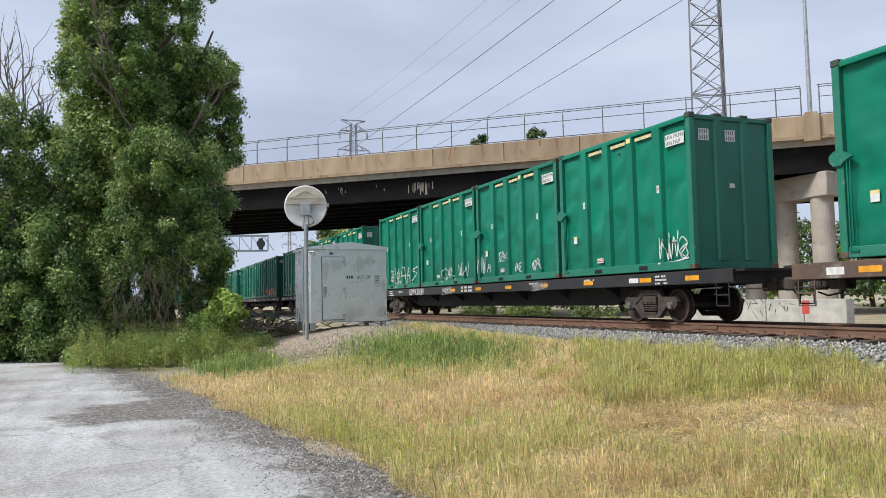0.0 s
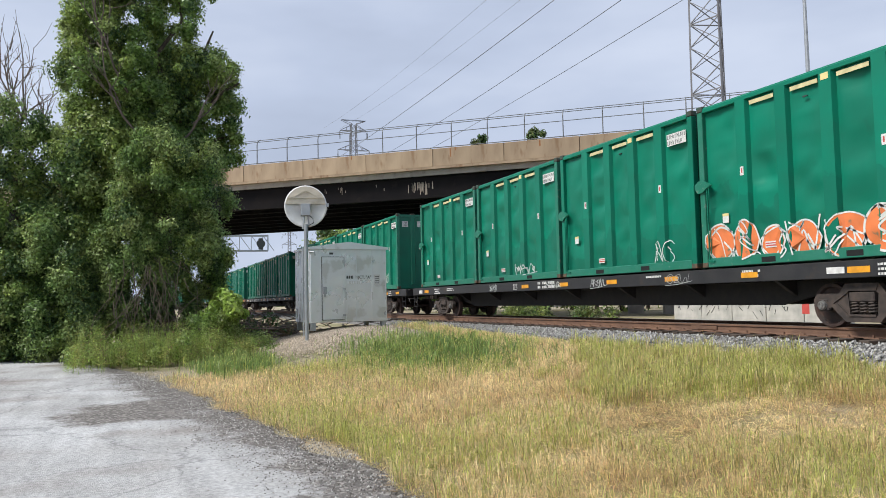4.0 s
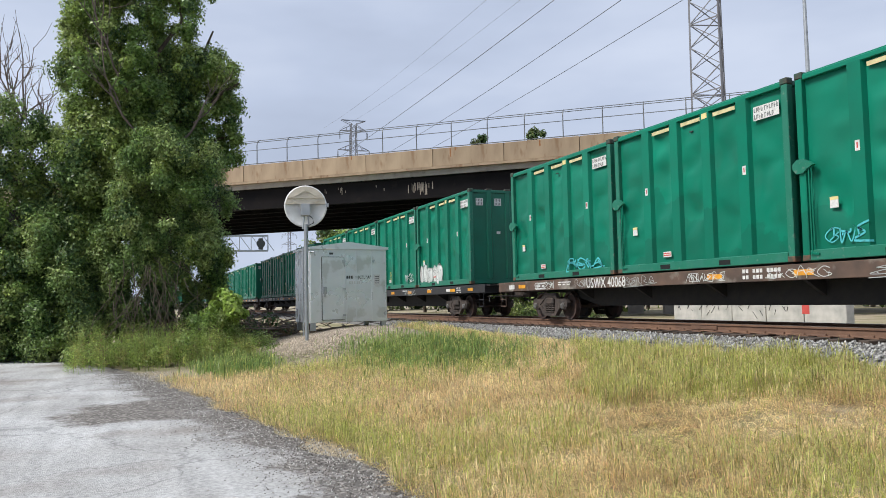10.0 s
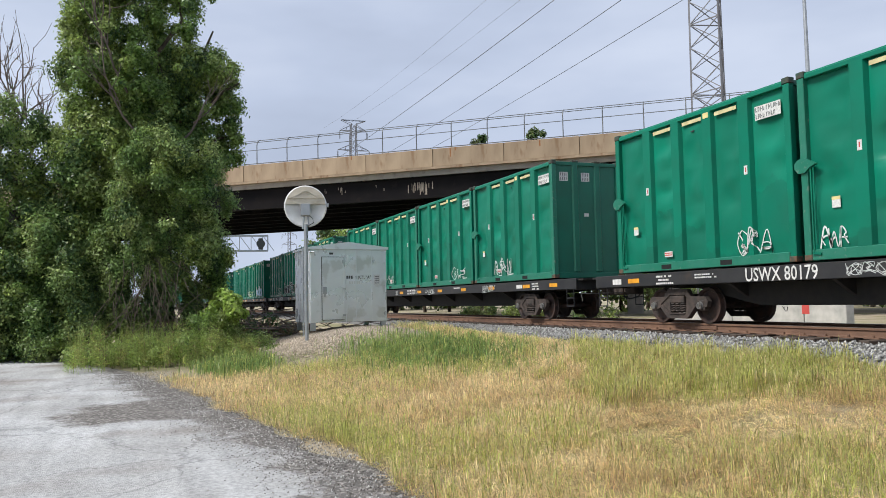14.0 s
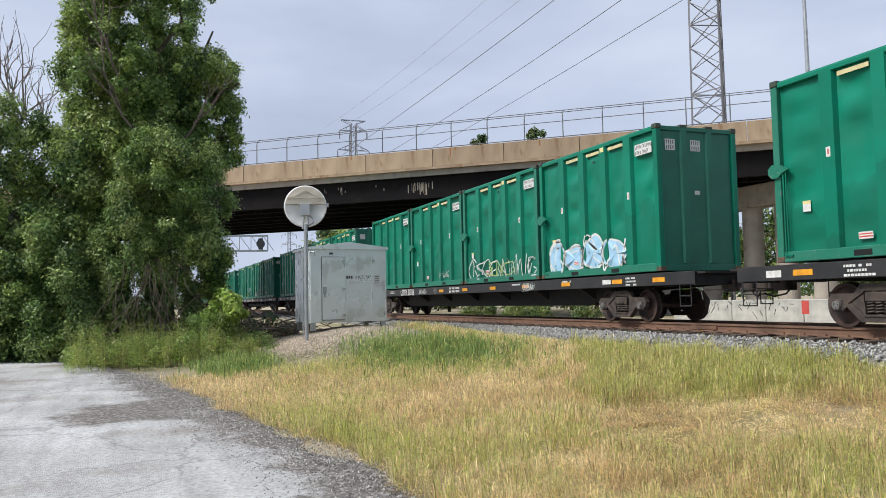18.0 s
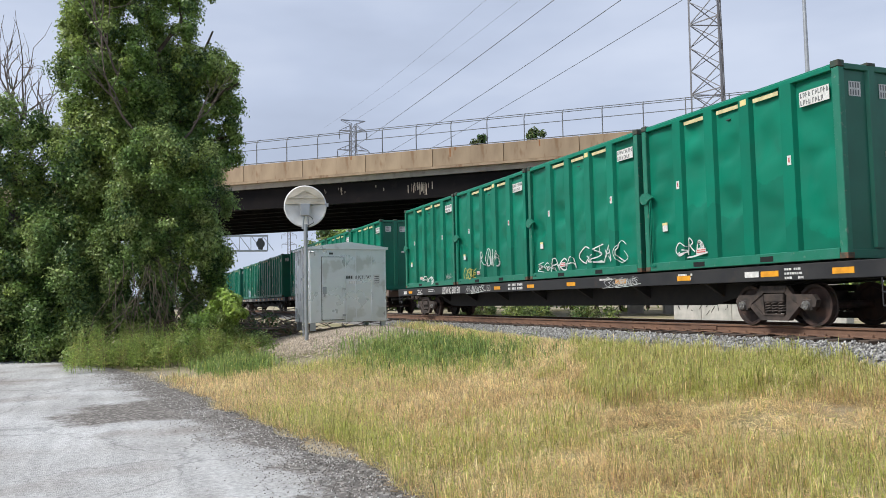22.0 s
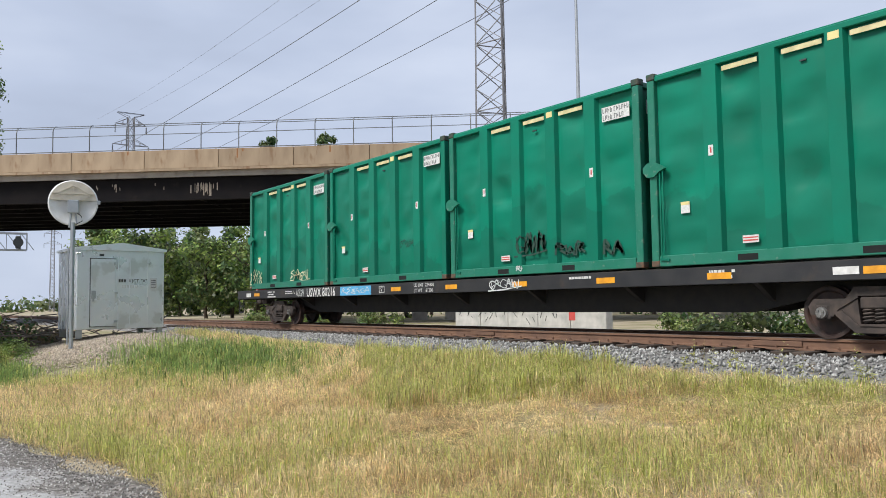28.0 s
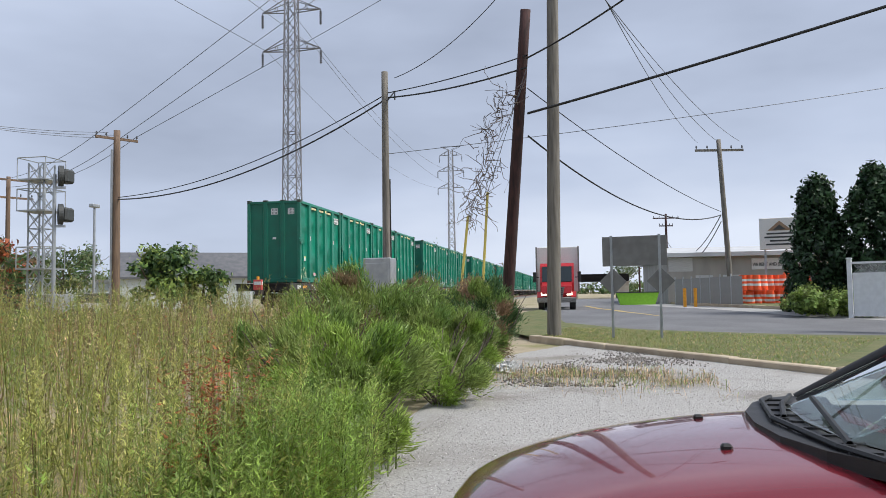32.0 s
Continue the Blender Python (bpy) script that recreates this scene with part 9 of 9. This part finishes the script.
def sprayed():
    def paint(name, col):
        return material(name, col, tuple(c * 0.8 for c in col), rough=0.7, scale=3.0, third=(0.03, 0.14, 0.09), third_at=(0.63, 0.75), third_scale=6.0)
    W, G, K = paint("spray_white", (0.66, 0.70, 0.68)), paint("spray_grey", (0.42, 0.44, 0.43)), paint("spray_black", (0.02, 0.02, 0.022))
    Y, O, C = paint("spray_yellow", (0.55, 0.52, 0.12)), paint("spray_orange", (0.75, 0.20, 0.06)), paint("spray_cyan", (0.08, 0.50, 0.55))
    BL, CR, LG, M = paint("spray_pale_blue", (0.35, 0.58, 0.78)), paint("spray_cream", (0.72, 0.70, 0.46)), paint("spray_lime", (0.45, 0.60, 0.22)), paint("spray_maroon", (0.022, 0.062, 0.046))
    rows = [  # car, container, x0, x1, z0, z1, paint, letters, width, filling
        (0, 3, 4.75, 5.75, 0.22, 0.95, W, 3, 0.05, None), (0, 2, 0.7, 1.1, 0.35, 0.7, W, 1, 0.05, None), (0, 2, 1.75, 2.5, 0.75, 1.05, W, 3, 0.04, None),
        (0, 2, 3.0, 3.6, 0.3, 0.65, W, 2, 0.05, None), (0, 2, 4.3, 4.9, 0.3, 0.65, W, 2, 0.05, None), (0, 2, -0.0, 0.6, 0.3, 1.1, W, 2, 0.05, None),
        (0, 1, 2.6, 3.9, 0.2, 0.75, W, 3, 0.05, None), (0, 1, 4.3, 5.3, 0.3, 0.9, W, 2, 0.05, None), (0, 0, 2.6, 5.6, 0.12, 1.15, W, 4, 0.07, None),
        (0, 0, 0.3, 1.1, 0.2, 0.8, W, 5, 0.04, None), (0, 0, 1.7, 2.4, 0.45, 0.95, W, 3, 0.05, None),
        (1, 3, 1.8, 2.6, 0.3, 0.75, W, 3, 0.04, None), (1, 3, 2.9, 3.6, 0.4, 0.8, W, 3, 0.04, None), (1, 0, 0.2, 0.7, 0.1, 0.85, Y, 4, 0.07, None), (1, 0, 1.6, 3.1, 0.05, 1.25, W, 2, 0.08, None),
        (1, 0, 4.6, 5.6, 0.35, 0.9, G, 3, 0.04, None), (1, 1, 0.6, 1.2, 0.05, 0.2, W, 4, 0.025, None), (1, 1, 4.2, 5.2, 0.9, 1.4, G, 3, 0.04, None),
        (2, 3, 0.15, 3.3, 0.05, 0.95, W, 4, 0.06, O), (2, 3, 3.5, 5.9, 0.05, 1.05, W, 3, 0.06, O), (2, 2, 4.4, 5.2, 0.2, 0.8, W, 2, 0.05, None), (2, 1, 3.0, 4.4, 0.2, 0.6, W, 3, 0.05, None),
        (3, 2, 0.35, 4.7, 0.12, 1.0, W, 6, 0.06, K), (3, 2, 4.9, 5.6, 0.4, 0.7, W, 2, 0.04, None), (3, 0, 4.5, 5.4, 0.2, 0.7, W, 2, 0.06, None), (3, 3, 3.2, 4.6, 0.3, 0.8, W, 4, 0.05, None),
        (4, 1, 0.45, 1.75, 0.25, 1.5, W, 1, 0.09, None), (4, 1, 0.7, 1.6, 0.35, 0.7, W, 3, 0.05, None), (4, 2, 3.8, 5.0, 0.15, 0.65, C, 3, 0.05, None), (4, 3, 0.8, 1.7, 0.2, 0.7, W, 2, 0.06, None),
        (5, 2, 3.1, 5.6, 0.2, 0.75, W, 5, 0.07, None), (5, 2, 0.5, 1.5, 0.3, 0.65, C, 3, 0.05, None), (5, 3, 1.6, 4.4, 0.02, 0.18, W, 9, 0.03, None), (5, 0, 3.6, 5.4, 0.2, 0.6, C, 4, 0.06, None),
        (6, 3, 0.15, 2.9, 0.08, 1.05, G, 5, 0.05, W), (6, 2, 2.0, 2.5, 0.35, 0.95, Y, 2, 0.06, None), (6, 2, 4.6, 5.5, 0.3, 0.7, W, 3, 0.06, None), (6, 1, 2.6, 3.4, 0.3, 0.7, W, 3, 0.04, None),
        (6, 0, 1.5, 5.2, 0.35, 0.95, W, 6, 0.06, None), (6, 1, 4.6, 5.4, 0.3, 0.7, BL, 3, 0.05, None), (7, 1, 0.35, 1.0, 0.2, 0.7, W, 3, 0.05, None), (7, 1, 2.8, 3.5, 0.25, 0.85, W, 3, 0.06, None),
        (7, 0, 4.4, 5.4, 0.2, 0.8, W, 3, 0.05, None), (7, 2, 2.6, 4.4, 0.3, 0.9, W, 3, 0.05, None), (8, 3, 1.6, 3.0, 0.2, 0.9, W, 4, 0.05, None), (8, 2, 3.8, 5.2, 0.2, 0.8, W, 3, 0.05, None), (8, 1, 1.2, 2.6, 0.3, 0.7, G, 4, 0.05, None),
        (9, 1, 0.6, 5.2, 0.1, 1.1, W, 5, 0.07, K), (9, 0, 3.6, 5.8, 0.15, 0.8, W, 3, 0.05, None), (9, 3, 1.4, 2.6, 0.3, 0.7, W, 3, 0.05, None),
        (10, 3, 0.4, 4.5, 0.1, 1.15, W, 4, 0.09, BL), (10, 2, 0.35, 5.8, 0.1, 0.95, W, 8, 0.07, None), (10, 2, 2.0, 4.2, 0.2, 0.8, LG, 3, 0.06, None), (10, 1, 3.6, 4.6, 0.3, 0.6, G, 3, 0.05, None),
        (11, 3, 3.2, 5.2, 0.15, 0.7, LG, 4, 0.06, None), (11, 2, 4.0, 5.2, 0.2, 0.7, W, 3, 0.06, None), (11, 1, 3.9, 5.0, 0.4, 0.75, W, 4, 0.06, None), (11, 2, 0.7, 1.3, 0.3, 0.8, W, 2, 0.05, None),
        (12, 1, 2.3, 3.9, 0.5, 1.3, W, 4, 0.06, None), (12, 1, 0.6, 1.8, 0.15, 0.65, Y, 4, 0.06, None), (12, 0, 2.2, 3.7, 0.1, 0.5, W, 2, 0.08, None), (12, 0, 5.0, 5.6, 0.3, 0.5, G, 3, 0.03, None),
        (12, 2, 0.4, 2.8, 0.2, 0.6, W, 5, 0.06, None), (12, 2, 3.0, 5.4, 0.3, 0.9, W, 4, 0.05, None), (12, 3, 1.2, 2.2, 0.3, 0.7, W, 3, 0.05, None), (13, 3, 1.6, 2.4, 0.2, 0.5, W, 3, 0.05, None), (13, 3, 2.9, 3.9, 0.2, 0.55, W, 4, 0.05, None),
        (13, 0, 0.4, 1.2, 0.15, 0.75, W, 3, 0.06, None), (13, 0, 1.5, 2.3, 0.2, 0.9, W, 3, 0.06, None), (13, 0, 2.6, 3.4, 0.15, 0.9, W, 3, 0.06, None), (13, 0, 3.7, 4.5, 0.15, 0.8, W, 3, 0.06, None), (13, 0, 4.8, 5.6, 0.15, 0.8, CR, 3, 0.06, None),
        (13, 2, 1.9, 3.4, 0.6, 1.25, W, 4, 0.07, None), (13, 2, 0.4, 0.9, 0.7, 0.9, G, 3, 0.03, None), (14, 0, 3.9, 5.3, 0.1, 1.0, W, 3, 0.06, BL), (14, 0, 0.8, 1.4, 0.2, 0.6, W, 2, 0.05, None), (14, 1, 2.0, 3.6, 0.2, 0.55, W, 5, 0.06, None),
        (14, 2, 0.6, 2.2, 0.1, 0.9, W, 3, 0.08, None), (14, 1, 4.5, 5.3, 0.3, 0.8, W, 2, 0.05, None), (15, 0, 0.08, 0.95, 0.1, 0.75, CR, 4, 0.05, None), (15, 0, 3.45, 4.75, 0.2, 0.6, CR, 5, 0.045, None),
        (15, 2, 2.45, 3.35, 0.45, 0.95, M, 4, 0.08, None), (15, 2, 3.7, 4.5, 0.35, 0.65, M, 3, 0.10, None), (15, 2, 5.0, 5.5, 0.3, 0.6, M, 2, 0.10, None), (15, 2, 2.45, 3.3, 0.05, 0.22, W, 5, 0.03, None), (15, 1, 3.9, 4.6, 0.9, 1.2, M, 2, 0.02, None),
        (-1, 0, 4.2, 5.6, 0.2, 0.9, W, 4, 0.06, None), (-1, 1, 1.5, 3.8, 0.2, 0.9, W, 4, 0.06, None),
    ]
    for n, (k, i, x0, x1, z0, z1, mat, letters, w, fill) in enumerate(rows):
        spray(containers[(k, i)], x0, x1, z0, z1, mat, 40 + n, letters, w, fill)
    # tags on the side sills
    flat = lambda x: 0.014
    rng = random.Random(6)
    for k, car in railcars.items():
        many = 9 if k in (-1, 5, 13) else 4
        for n in range(many):
            x = rng.choice((7.2, 8.8, 11.4, 13.3, 14.0, 16.8, 17.4, 19.4)) if many == 4 else 1.5 + n * 2.5
            wd = rng.uniform(0.5, 1.1) if many == 4 else rng.uniform(1.0, 1.9)
            if k == 15 and x < 9:
                continue
            spray(car, x, x + wd, -0.33, -0.08, W if rng.random() < 0.6 else G, 900 + k * 20 + n, rng.randint(3, 6), 0.022, None, flat)
    car = railcars[15]
    blue = part("painted_panel", box(B(), 6.86, 0.012, -0.345, 8.66, 0.02, -0.075), paint("panel_blue", (0.10, 0.42, 0.72)), car, "sky-blue painted panel")
    spray(blue, 6.95, 8.6, -0.31, -0.10, W, 77, 6, 0.03, None, lambda x: 0.012)
    spray(car, 3.85, 4.4, -0.33, -0.06, W, 78, 4, 0.025, None, flat)
    spray(car, 14.0, 15.0, -0.31, -0.09, W, 79, 5, 0.045, None, flat)
    lettering("LD LMT  224800", 0.135, WHITE_PAINT, car, pose(10.85, 0.012, -0.175, 90, 0, 0), "load_lettering", 0.001, 0.98)
    lettering("LT WT    61200", 0.135, WHITE_PAINT, car, pose(10.85, 0.012, -0.32, 90, 0, 0), "load_lettering", 0.001, 0.98)
    other = B()
    for r in range(2):
        for i in range(11):
            if i not in (2, 6):
                box(other, 10.85 + i * 0.1, 0.013, -0.30 + r * 0.13, 10.92 + i * 0.1, 0.02, -0.22 + r * 0.13)
    other = mesh_of("stencil", other, WHITE_PAINT)
    for k, c in railcars.items():
        if k != 15:
            part("stencil", other, None, c)["kind"] = "stuff"
    spray(railcars[12], 7.7, 8.9, -0.33, -0.07, W, 81, 4, 0.05, None, flat)


sprayed()


motions()
